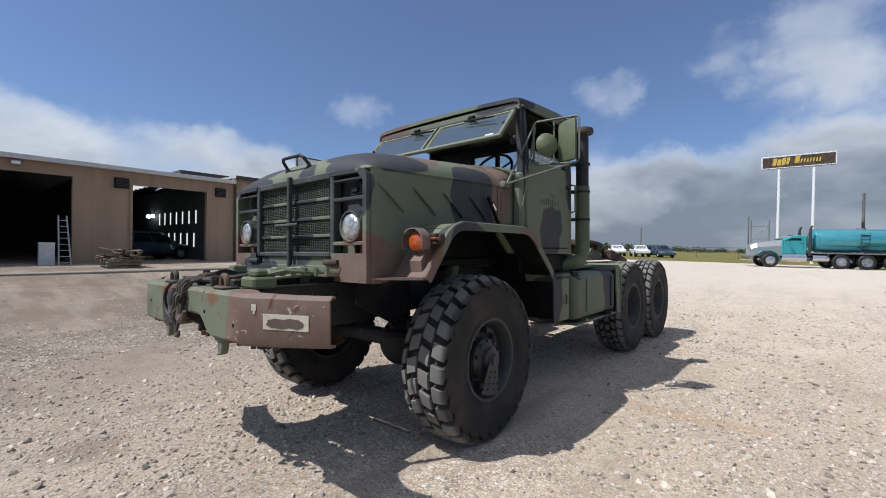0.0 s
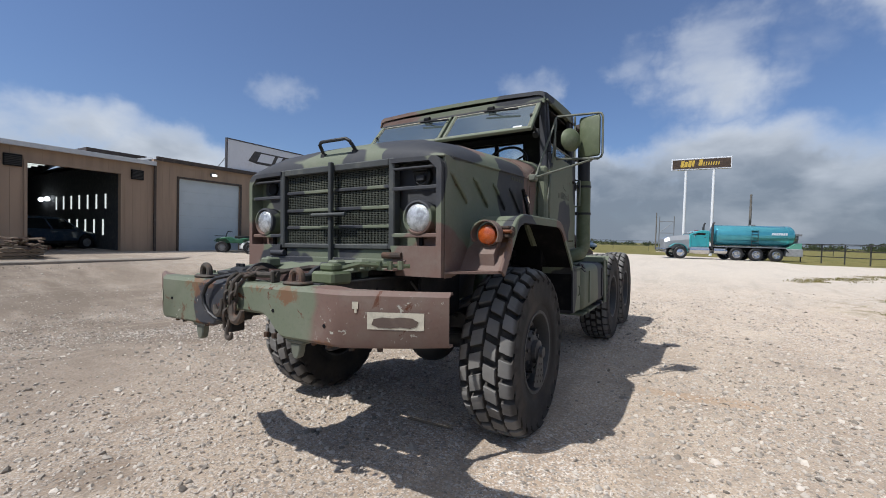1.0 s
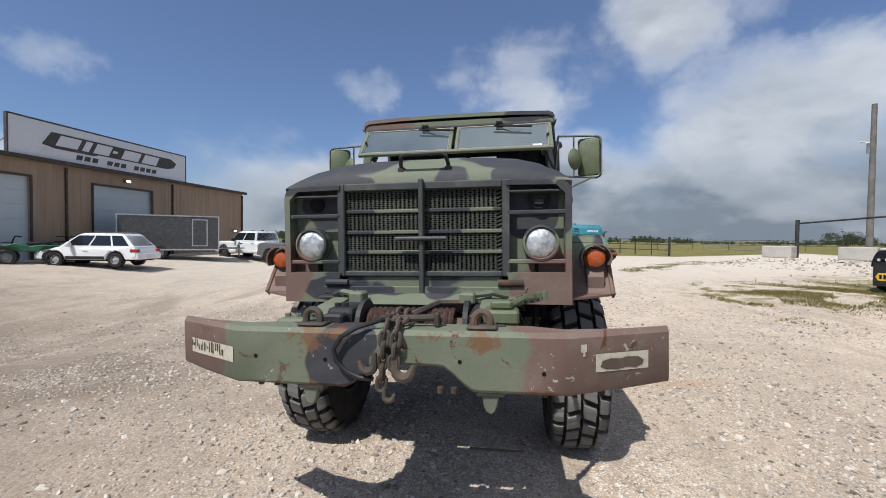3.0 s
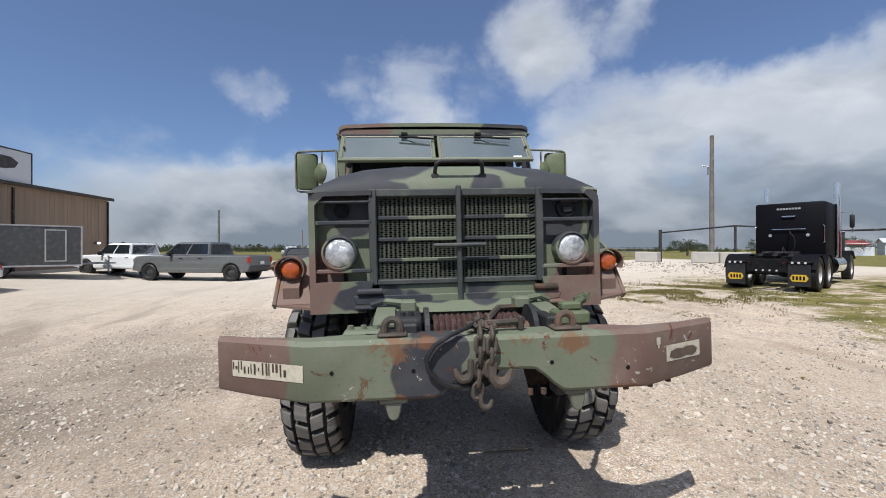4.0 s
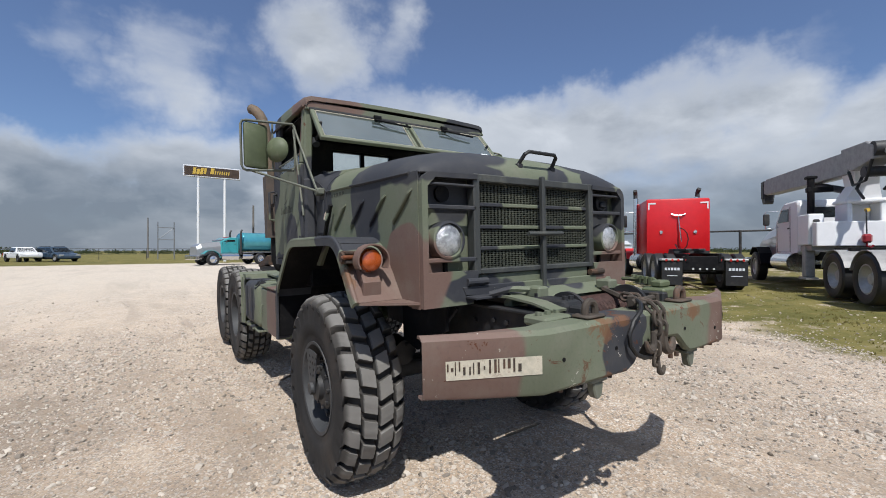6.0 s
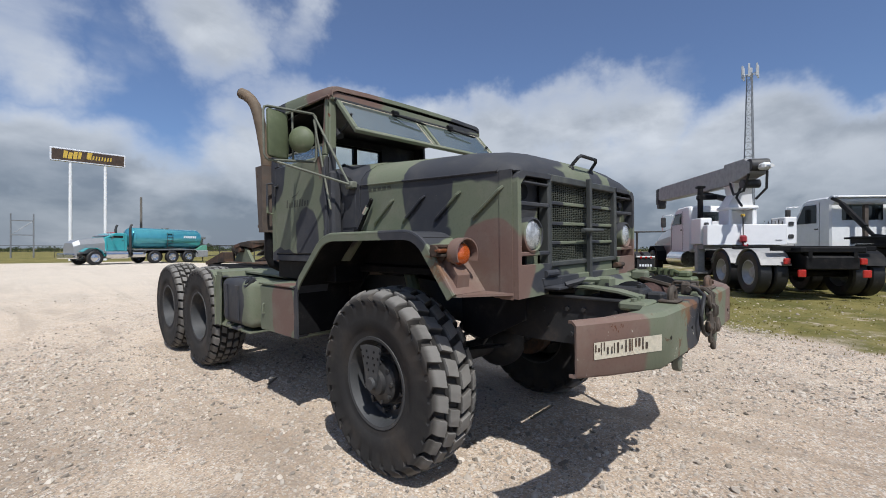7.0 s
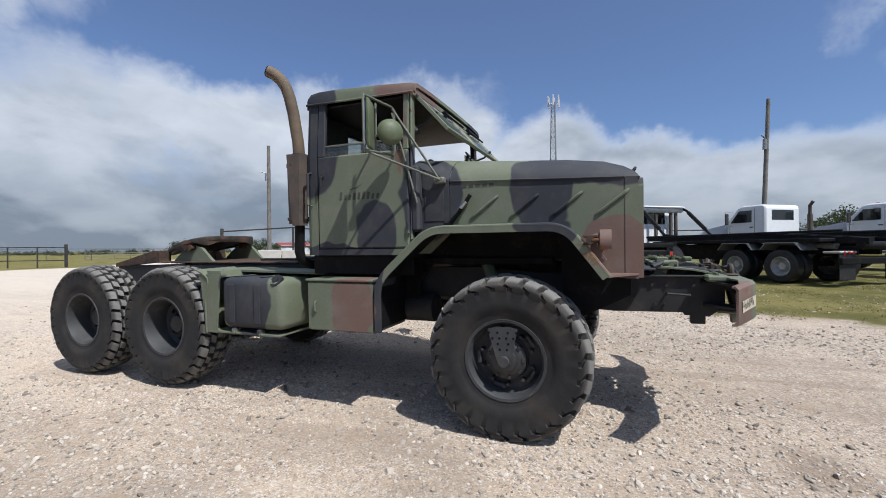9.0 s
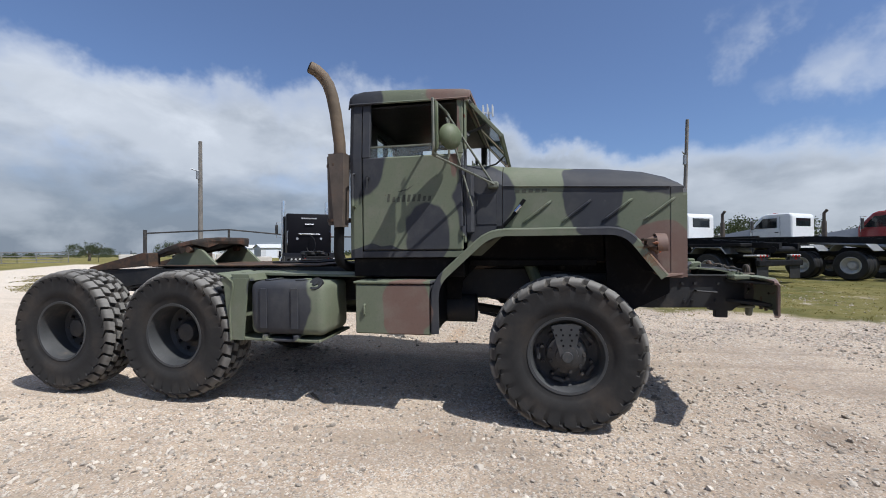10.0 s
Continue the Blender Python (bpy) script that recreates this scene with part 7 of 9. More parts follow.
car("station_wagon", "white station wagon parked facing the workshop", "car", spot(-15.9, 11.3, -.975, -.22), 3.75, 1.52, 1.32, "white_paint", "wagon", 2.22, .285)
car("pickup_truck", "grey crew-cab pickup standing in the yard", "pickup", spot(-10.3, 18.5, -.975, .224), 6.05, 1.98, 1.85, "grey_truck_paint", "pickup", 4.25, .395)
car("pickup_truck", "white crew-cab pickup behind the enclosed trailer", "pickup", spot(-14.5, 19.9, -.95, .31), 5.3, 1.85, 1.70, "white_paint", "pickup", 3.7, .42)
car("pickup_truck", "far white pickup at the yard's edge", "pickup", spot(-15.7, 54.6, .45, -.9), 4.4, 1.65, 1.42, "white_paint", "pickup", 3.1, .35)
car("pickup_truck", "far white pickup parked beside another at the yard's edge", "pickup", spot(-12.7, 53.9, .45, -.9), 4.4, 1.65, 1.42, "white_paint", "pickup", 3.1, .35)
car("car", "dark blue car standing inside the workshop bay", "car", pose(-23.5, 4.3, PADZ + .01, 0, 0, 20), 4.6, 1.84, 1.5, "car_blue", "wagon", 2.7, .34)
car("car", "far dark blue car at the yard's edge", "car", spot(-10.2, 53.3, .6, -.8), 4.3, 1.8, 1.45, "car_blue", "wagon", 2.7, .34)


def enclosed_trailer():
    t = thing("enclosed_trailer", "dark grey enclosed cargo trailer with silver trim", "trailer", spot(-17.0, 16.2, .80, .60))
    W, L, z0, z1 = 2.0, 4.3, .45, 2.15
    bm = bm_new()
    box(bm, -W / 2, W / 2, -L / 2, L / 2, z0, z1, .03)
    b = part("body", bm, "trailer_grey", t)
    bm = bm_new()
    for x in (-W / 2, W / 2):
        for y in (-L / 2, L / 2):
            box(bm, x - .03, x + .03, y - .03, y + .03, z0 - .02, z1 + .02)
    for x in (-W / 2, W / 2):
        box(bm, x - .02, x + .02, -L / 2, L / 2, z1 - .03, z1 + .03)
        box(bm, x - .02, x + .02, -L / 2, L / 2, z0 - .04, z0 + .03)
    for y in (-L / 2, L / 2):
        box(bm, -W / 2, W / 2, y - .02, y + .02, z1 - .03, z1 + .03)
    part("trim", bm, "aluminium", b)
    for s in (-1, 1):
        bm = bm_new()
        box(bm, -W / 2 + .05, W / 2 - .05, s * (L / 2 + .004), s * (L / 2 + .012), z0, z0 + .55)
        part("stone_guard", bm, "aluminium", b)
        bm = bm_new()
        x = s * (W / 2 + .006)
        for y0, y1, a0, a1 in ((.95, 1.0, .62, 2.0), (1.6, 1.65, .62, 2.0), (1.0, 1.6, 1.95, 2.0), (1.0, 1.6, .62, .67)):
            box(bm, x - .008, x + .008, y0, y1, a0, a1)
        d = part("side_door", bm, "aluminium", b)
        bm = bm_new()
        box(bm, x - .006, x + .004, 1.0, 1.6, .67, 1.95)
        part("leaf", bm, "trailer_grey", d)
        for y in (-.45, -1.2):
            road_wheel(t, s * (W / 2 - .1), y, .34, .22, "galvanised")
    bm = bm_new()
    for s in (-1, 1):
        tube(bm, [(s * .8, L / 2, .5), (0, L / 2 + 1.25, .5)], .04, 6)
    rod(bm, (0, L / 2 + 1.0, 0), (0, L / 2 + 1.0, .85), .04)
    part("drawbar", bm, "galvanised", t)


enclosed_trailer()


def quad_bike(m):
    q = thing("quad_bike", "dark green quad bike parked by the workshop door", "quad", m)
    bm = bm_new()
    prism(bm, [(-.85, .62), (-.75, .72), (-.35, .76), (.0, .70), (.35, .82), (.85, .72), (.95, .55), (.5, .5), (-.5, .48)], "x", -.28, .28, .03)
    b = part("body", bm, "green_plastic", q)
    for s in (-1, 1):
        for y in (-.62, .62):
            bm = bm_new()
            sheet(bm, [(y - .34, .58), (y - .2, .70), (y + .2, .70), (y + .34, .58)], min(s * .26, s * .56), max(s * .26, s * .56), .02)
            part("mudguard", bm, "green_plastic", b)
            road_wheel(q, s * .45, y, .29, .24, "galvanised")
    bm = bm_new()
    box(bm, -.17, .17, -.6, .1, .74, .86, .05, 2)
    part("seat", bm, "black_vinyl", q, "", True)
    bm = bm_new()
    tube(bm, [(-.38, .25, 1.05), (-.15, .4, 1.08), (0, .45, 1.0), (.15, .4, 1.08), (.38, .25, 1.05)], .018, 6)
    tube(bm, [(0, .45, 1.0), (0, .52, .75)], .025, 6)
    part("handlebar", bm, "black_steel", q)
    for y0, y1 in ((.5, .95), (-.95, -.45)):
        bm = bm_new()
        for k in range(4):
            tube(bm, [(-.35 + k * .233, y0, .84), (-.35 + k * .233, y1, .84)], .012, 6)
        tube(bm, [(-.4, y0, .84), (.4, y0, .84)], .012, 6)
        tube(bm, [(-.4, y1, .84), (.4, y1, .84)], .012, 6)
        part("rack", bm, "black_steel", q)
    return q


quad_bike(pose(-17.8, 10.2, PADZ, 0, 0, 140))
copy_thing(bpy.data.objects["quad_bike"], pose(-18.6, 12.3, PADZ, 0, 0, 60))


def lorry_chassis(t, axles, front, tail, nose, flap=None, plate=None, rim="aluminium", r=.51):
    """Frame, wheels and mudflaps. axles: y of the dual axles, front: y of the steer axle."""
    for s in (-1, 1):
        bm = bm_new()
        box(bm, s * .38, s * .46, tail, nose, .78, 1.02, .006)
        part("frame_rail", bm, "black_steel", t)
        for y in axles:
            for x in (.76, 1.09):
                road_wheel(t, s * x, y, r, .28, rim, True)
        road_wheel(t, s * 1.05, front, r, .29, rim)
        if flap:
            bm = bm_new()
            box(bm, s * .56, s * 1.12, tail - .02, tail + .0, .16, .80)
            fl = part("mudflap", bm, flap, t)
            bm = bm_new()
            if plate == "yellow_paint":
                prism(bm, [(s * .67, .30), (s * 1.01, .30), (s * 1.07, .40), (s * 1.01, .50), (s * .67, .50), (s * .61, .40)], "y", tail - .03, tail - .022)
                part("badge", bm, plate, fl, "yellow badge with dark bars")
                for k in range(4):
                    bm = bm_new()
                    x = s * (.68 + k * .085)
                    box(bm, x, x + .05 * s, tail - .036, tail - .031, .345, .455)
                    part("bar", bm, "black_steel", fl)
            elif plate:
                for k in range(5):
                    bm2 = bm_new()
                    x = s * (.64 + k * .085)
                    box(bm2, x, x + .06 * s, tail - .026, tail - .021, .56, .63)
                    part("bar", bm2, plate, fl)
                box(bm, s * .70, s * .98, tail - .026, tail - .021, .40, .42, m=None)
                part("bar", bm, plate, fl)
            bm = bm_new()
            box(bm, s * .54, s * 1.14, tail - .05, tail + .35, .82, .88, .02)
            part("flap_hanger", bm, "aluminium" if plate != "yellow_paint" else "black_steel", t)
            for k in range(3):
                bm = bm_new()
                rod(bm, (s * (.68 + k * .16), tail - .06, .84), (s * (.68 + k * .16), tail - .045, .84), .035, seg=12)
                part("tail_lamp", bm, "red_lens" if plate != "yellow_paint" else "clear_lamp", t)
    for y in list(axles) + [front]:
        bm = bm_new()
        rod(bm, (-1.0, y, .51), (1.0, y, .51), .08)
        part("axle", bm, "black_steel", t)


def sleeper_tractor(name, label, m, paint, flap, plate):
    """A conventional road tractor with a tall sleeper, seen from behind."""
    t = thing(name, label, "lorry", m)
    lorry_chassis(t, (-.67, .67), 5.35, -1.38, 6.3, flap, plate)
    W = 1.03
    bm = bm_new()
    box(bm, -W, W, 1.28, 3.05, .95, 2.84, .06, 2)
    s_ = part("sleeper", bm, paint, t, "", True)
    bm = bm_new()
    prism(bm, [(3.05, 1.0), (3.05, 2.78), (3.9, 2.55), (4.35, 2.0), (4.35, 1.0)], "x", -.98, .98, .03)
    cb = part("cab", bm, paint, t)
    bm = bm_new()
    prism(bm, [(4.35, .85), (4.35, 2.02), (6.25, 1.85), (6.4, 1.7), (6.4, .75), (5.9, .85)], "x", -.62, .62, .05)
    part("hood", bm, paint, t)
    for s in (-1, 1):
        bm = bm_new()
        sheet(bm, [(4.75, .75), (4.85, 1.0), (5.1, 1.16), (5.6, 1.16), (5.9, 1.0), (6.2, .85)], min(s * .6, s * 1.2), max(s * .6, s * 1.2), .03)
        part("front_mudguard", bm, paint, t)
        panel("window", [(s * .985, 3.25, 2.0), (s * .985, 4.15, 2.0), (s * .985, 3.85, 2.45), (s * .985, 3.25, 2.5)] if s > 0 else [(s * .985, 3.25, 2.5), (s * .985, 3.85, 2.45), (s * .985, 4.15, 2.0), (s * .985, 3.25, 2.0)], "window_dark", cb)
        bm = bm_new()
        rod(bm, (s * 1.10, 2.95, .9), (s * 1.10, 2.95, 3.05), .10, seg=18)
        st = part("exhaust_pipe", bm, "chrome", t, "polished exhaust stack", True)
        bm = bm_new()
        if paint == "red_paint":
            tube(bm, [(s * 1.12, 2.95, 3.02), (s * 1.12, 2.97, 3.2), (s * 1.15, 2.85, 3.34)], .08, 12)
            part("elbow", bm, "hub_dark", st, "", True)
        else:
            rod(bm, (s * 1.08, 2.95, 3.02), (s * 1.08, 2.95, 3.58), .105, seg=18)
            part("elbow", bm, "chrome", st, "", True)
        bm = bm_new()
        tube(bm, [(s * .98, 3.95, 2.6), (s * 1.38, 3.95, 2.62), (s * 1.38, 3.95, 1.85), (s * .98, 3.95, 1.9)], .02, 6)
        mr = part("mirror_arm", bm, "chrome", t)
        bm = bm_new()
        box(bm, s * 1.30, s * 1.45, 3.84, 3.93, 2.02, 2.50, .04, 2)
        part("mirror", bm, "black_vinyl", mr, "", True)
        bm = bm_new()
        rod(bm, (s * .95, 2.0, .70), (s * .95, 3.6, .70), .32, seg=22)
        part("fuel_tank", bm, "chrome", t, "", True)
        # tail and work lamps on the sleeper's back
        bm = bm_new()
        rod(bm, (s * .55, 1.24, 1.72), (s * .55, 1.285, 1.72), .055, seg=14)
        part("work_lamp", bm, "lamp_lens", s_)
        bm = bm_new()
        if paint == "red_paint":
            box(bm, s * .72, s * .97, 1.268, 1.276, 2.66, 2.71)
            box(bm, s * .93, s * .97, 1.268, 1.276, 2.48, 2.66)
            part("reflective_corner", bm, "white_paint", s_)
        else:
            tube(bm, [(s * .96, 1.27, 2.05), (s * 1.01, 1.22, 2.0), (s * 1.01, 1.22, 1.5), (s * .96, 1.27, 1.45)], .016, 6)
            part("grab_rail", bm, "chrome", s_)
    bm = bm_new()
    if paint == "red_paint":
        tube(bm, [(-.22, 1.25, 2.32), (-.1, 1.22, 2.27), (.12, 1.22, 2.27), (.24, 1.25, 2.32)], .022, 6)
        tube(bm, [(.0, 1.22, 2.26), (.03, 1.2, 1.9), (.08, 1.15, 1.4)], .02, 6)
    else:
        tube(bm, [(-.5, 1.22, 1.92), (.5, 1.22, 1.92)], .022, 6)
        tube(bm, [(-.2, 1.24, 2.36), (.2, 1.24, 2.36)], .03, 6)
    part("hose_rack", bm, "chrome", s_)
    if paint == "black_paint":
        for k in range(8):
            bm = bm_new()
            box(bm, -.36 + k * .09, -.29 + k * .09, 1.268, 1.277, 2.60, 2.66)
            part("emblem_bar", bm, "aluminium", s_)
    bm = bm_new()
    pts = [(.05, 1.2, 1.85)] + [(.05 + .2 * math.sin(a), 1.05 - .1 * math.cos(a * .5), 1.45 + .35 * math.cos(a)) for a in (0.3, .9, 1.5, 2.2, 2.9, 3.6, 4.3)] + [(-.1, .9, 1.15)]
    tube(bm, pts, .018, 6)
    part("air_line", bm, "black_vinyl", t)
    bm = bm_new()
    prism(bm, [(-.45, .65), (.45, .65), (.48, .0), (.25, -.6), (.1, -.6), (.06, -.1), (-.06, -.1), (-.1, -.6), (-.25, -.6), (-.48, .0)], "z", 1.10, 1.16, .01)
    box(bm, -.5, .5, -.3, .5, 1.02, 1.1)
    part("fifth_wheel", bm, "hub_dark", t)
    for s in (-1, 1):
        for y in (-.67, .67):
            bm = bm_new()
            sheet(bm, [(y - .57 * math.cos(radians(a)), .50 + .57 * math.sin(radians(a))) for a in range(15, 170, 15)], min(s * .58, s * 1.24), max(s * .58, s * 1.24), .015)
            if paint == "black_paint":
                part("rear_mudguard", bm, "black_paint", t)
            else:
                bm.free()
    bm = bm_new()
    box(bm, -.55, .55, -1.36, -1.26, .55, .95, .02)
    part("tail_plate", bm, "black_steel", t)
    for k in range(6):
        bm = bm_new()
        x = -.45 + k * .18
        rod(bm, (x, -1.375, .60 if k % 5 else .85), (x, -1.355, .60 if k % 5 else .85), .03, seg=10)
        part("tail_lamp", bm, "clear_lamp" if k % 5 else "red_lens", t)
    bm = bm_new()
    for x in (-.6, -.3, 0, .3, .6):
        box(bm, x - .06, x + .06, 3.3, 3.42, 2.72, 2.80, .02)
    part("roof_marker", bm, "amber_lens", t)
    return t


sleeper_tractor("road_tractor", "glossy black sleeper tractor with chrome stacks and yellow flap badges", spot(11.16, 8.80, .82, .57) @ Matrix.Diagonal((.89, 1, .955, 1)), "black_paint", "black_vinyl", "yellow_paint")
sleeper_tractor("road_tractor", "bright red sleeper tractor with black mudflaps on the verge", spot(11.42, 3.74, .763, .646) @ Matrix.Diagonal((.93, 1, 1, 1)), "red_paint", "black_vinyl", "sign_white")


def day_cab(t, y0, paint, hood_len=2.0, roof=2.85, trim="white_paint", fender=None, w=1.0, long=1.75):
    """Day cab and sloping bonnet from y0 forward."""
    bm = bm_new()
    fx, wy = y0 + long, long - 1.75
    prism(bm, [(y0, 1.0), (y0, roof - .12), (y0 + .06, roof - .03), (y0 + .16, roof), (y0 + 1.02 + wy, roof), (y0 + 1.22 + wy, roof - .06), (fx, 1.95), (fx, .9), (y0 + .2, .9)], "x", -w, w, .05)
    cb = part("cab", bm, paint, t, "", False)
    bm = bm_new()
    q = [(-.70 * w, 1.95), (.70 * w, 1.95), (.95 * w, 1.55), (.95 * w, .8), (-.95 * w, .8), (-.95 * w, 1.55)]
    loft(bm, [[(x, fx, z) for x, z in q], [(x * .85, fx + hood_len * .8, .8 + (z - .8) * .80) for x, z in q], [(x * .78, fx + hood_len, .8 + (z - .8) * .62) for x, z in q]], True)
    part("hood", bm, trim, t)
    bm = bm_new()
    box(bm, -1.15, 1.15, fx + hood_len - .05, fx + hood_len + .2, .45, .8, .05)
    part("bumper", bm, "chrome", t)
    for s in (-1, 1):
        xw = s * (w + .003)
        p = [(xw, y0 + .62 + wy, 1.92), (xw, y0 + 1.55 + wy, 1.92), (xw, y0 + 1.17 + wy, roof - .20), (xw, y0 + .62 + wy, roof - .20)]
        panel("window", p if s > 0 else p[::-1], "window_dark", cb)
        bm = bm_new()
        tube(bm, [(xw, y0 + .50 + wy, roof - .14), (xw, y0 + .50 + wy, 1.02), (xw, y0 + 1.60 + wy, 1.02), (xw, y0 + 1.64 + wy, 1.88)], .008, 4)
        box(bm, xw - .015, xw + .015, y0 + .56 + wy, y0 + .70 + wy, 1.70, 1.74)
        part("door_seam", bm, "hub_dark", cb)
        bm = bm_new()
        fy = fx + hood_len * .5
        sheet(bm, [(fy - .7, .6), (fy - .55, .95), (fy - .25, 1.15), (fy + .25, 1.15), (fy + .6, .9)], min(s * .7, s * 1.2), max(s * .7, s * 1.2), .04)
        part("front_mudguard", bm, fender or trim, t)
        bm = bm_new()
        tube(bm, [(s * w, fx - .30, roof - .2), (s * (w + .34), fx - .25, roof - .2), (s * (w + .34), fx - .25, 1.75), (s * w, fx - .25, 1.8)], .018, 6)
        mr = part("mirror_arm", bm, "chrome", t)
        bm = bm_new()
        box(bm, s * (w + .25), s * (w + .42), fx - .35, fx - .27, 1.85, roof - .28, .03)
        part("mirror", bm, "hub_dark", mr)
        bm = bm_new()
        rod(bm, (s * .92, y0 + .1, .72), (s * .92, y0 + 1.5, .72), .28, seg=20)
        part("fuel_tank", bm, "chrome", t, "", True)
    rw = .64 * w
    panel("window", [(rw, y0 - .002, 1.98), (-rw, y0 - .002, 1.98), (-rw, y0 - .002, roof - .22), (rw, y0 - .002, roof - .22)], "window_dark", cb)
    panel("window", [(-.85 * w, fx - .02, 2.02), (.85 * w, fx - .02, 2.02), (.8 * w, y0 + 1.26 + wy, roof - .10), (-.8 * w, y0 + 1.26 + wy, roof - .10)], "window_dark", cb, .03)
    bm = bm_new()
    for x in (-.5, -.25, 0, .25, .5):
        box(bm, x * w - .03, x * w + .03, y0 + .9 + wy, y0 + 1.0 + wy, roof, roof + .05, .015)
    part("marker_lamp", bm, "red_lens", cb)
    return cb


def crane_truck():
    t = thing("crane_truck", "white boom-crane lorry with grey telescopic boom on the verge", "crane truck", spot(10.65, -1.16, .835, .55, .05))
    lorry_chassis(t, (-.70, .66), 6.75, -1.55, 8.2)
    day_cab(t, 3.5, "crane_white", 2.7, 2.5, "silver_paint", fender="black_paint", w=.95, long=1.85)
    for s in (-1, 1):
        for y in (-.70, .66):
            bm = bm_new()
            sheet(bm, [(y - .60 * math.cos(radians(a)), .50 + .57 * math.sin(radians(a))) for a in range(20, 165, 16)], min(s * .62, s * 1.23), max(s * .62, s * 1.23), .015)
            part("rear_mudguard", bm, "boom_grey" if s < 0 else "black_steel", t)
        bm = bm_new()
        box(bm, s * .52, s * .68, -1.60, -1.555, .46, .62, .015)
        part("tail_lamp", bm, "red_lens", t)
        bm = bm_new()
        box(bm, s * .66, s * .80, -1.32, -1.28, .72, .86, .015)
        part("marker_lamp", bm, "red_lens", t)
        # stabiliser box with hand holes, and its leg
        bm = bm_new()
        box(bm, s * .95, s * 1.26, 1.85, 2.55, 1.20, 1.98, .02)
        ou = part("outrigger", bm, "crane_white", t, "white stabiliser box with dark hand holes")
        for z in (1.36, 1.72):
            bm = bm_new()
            box(bm, s * 1.04, s * 1.17, 1.842, 1.852, z, z + .12, .02)
            part("hand_hole", bm, "hub_dark", ou)
        bm = bm_new()
        box(bm, s * 1.02, s * 1.22, 2.15, 2.40, .38, 1.20, .02)
        box(bm, s * .98, s * 1.26, 2.06, 2.50, .32, .38, .01)
        part("outrigger_leg", bm, "boom_grey", ou)
    bm = bm_new()
    box(bm, -.62, .62, -1.55, 1.55, .98, 1.10, .02)
    for y in (-1.2, -.4, .5, 1.2):
        box(bm, -1.0, 1.0, y - .05, y + .05, 1.02, 1.13, .01)
    part("deck", bm, "black_steel", t)
    bm = bm_new()
    prism(bm, [(-1.55, .62), (-1.55, .90), (-1.15, 1.06), (-.9, 1.06), (-.9, .62)], "x", -.50, .50, .02)
    part("tail_box", bm, "black_steel", t)
    # white box across the frame behind the crane
    bm = bm_new()
    box(bm, -1.2, .84, 1.55, 1.83, 1.17, 1.76, .015)
    bx = part("tool_box", bm, "crane_white", t, "plain white box across the frame")
    bm = bm_new()
    box(bm, .55, .72, 1.538, 1.55, 1.30, 1.325)
    part("label_bar", bm, "boom_grey", bx)
    bm = bm_new()
    box(bm, -1.2, 1.2, 1.84, 2.55, 1.06, 1.19, .01)
    part("crane_base", bm, "boom_grey", t)
    bm = bm_new()
    for k in range(6):
        x = .58 + k * .09
        rod(bm, (x, 1.95, 1.19), (x, 1.95, 1.86 + .05 * (k % 2)), .012, seg=6)
    box(bm, .54, 1.10, 1.90, 2.02, 1.60, 1.72, .02)
    part("control_levers", bm, "hub_dark", t)
    # turret: open-fronted pedestal, then a tapering neck that carries the boom
    bm = bm_new()
    box(bm, -.50, -.40, 1.86, 2.52, 1.19, 2.22, .02)
    box(bm, .12, .24, 1.86, 2.52, 1.19, 2.22, .02)
    box(bm, -.39, .11, 2.30, 2.50, 1.19, 2.20, .02)
    box(bm, -.54, .28, 1.82, 2.56, 2.22, 2.32, .03)
    tr = part("turret", bm, "crane_white", t, "white crane turret on an open pedestal")
    bm = bm_new()
    loft(bm, [[(-.50, 1.90, 2.32), (.16, 1.90, 2.32), (.16, 2.50, 2.32), (-.50, 2.50, 2.32)],
              [(-.34, 1.86, 2.66), (.10, 1.86, 2.66), (.10, 2.40, 2.66), (-.34, 2.40, 2.66)],
              [(-.46, 1.60, 3.06), (.0, 1.60, 3.06), (.0, 2.30, 3.06), (-.46, 2.30, 3.06)]], True)
    part("turret_neck", bm, "crane_white", tr)
    bm = bm_new()
    rod(bm, (-.12, 1.84, 2.04), (-.12, 1.92, 2.04), .045, seg=12)
    part("gearbox", bm, "sign_gold", tr, "small ochre gearbox", True)
    # boom: a long box, a narrower inner section and the head, almost level over the cab
    a = Vector((-.25, 1.15, 3.20))
    m = Matrix.Translation(a) @ Vector((0, 1, 0)).rotation_difference(Vector((-.24, 6.9, .20)).normalized()).to_matrix().to_4x4()
    bm = bm_new()
    box(bm, -.20, .20, .75, 6.3, -.30, .27, .02, m=m)
    bo = part("boom", bm, "boom_grey", t, "grey telescopic boom")
    bm = bm_new()
    prism(bm, [(-.35, -.10), (-.35, .20), (-.05, .34), (1.0, .34), (1.0, -.08), (.5, -.26)], "x", -.235, .235, .02)
    bm.transform(m)
    part("boom_root", bm, "boom_grey", bo)
    bm = bm_new()
    box(bm, -.16, .16, 6.3, 6.62, -.24, .22, .02, m=m)
    part("boom_section", bm, "boom_grey", bo)
    bm = bm_new()
    box(bm, -.18, .18, 6.6, 6.9, -.44, .26, .05, m=m)
    rod(bm, m @ Vector((-.14, 6.72, -.46)), m @ Vector((.14, 6.72, -.46)), .15)
    part("boom_head", bm, "hub_dark", bo)
    bm = bm_new()
    rod(bm, m @ Vector((-.22, -.30, .12)), m @ Vector((.22, -.30, .12)), .17, seg=20)
    rod(bm, m @ Vector((-.22, .05, -.34)), m @ Vector((.22, .05, -.34)), .12, seg=20)
    part("winch_drum", bm, "hub_dark", bo, "", True)
    bm = bm_new()
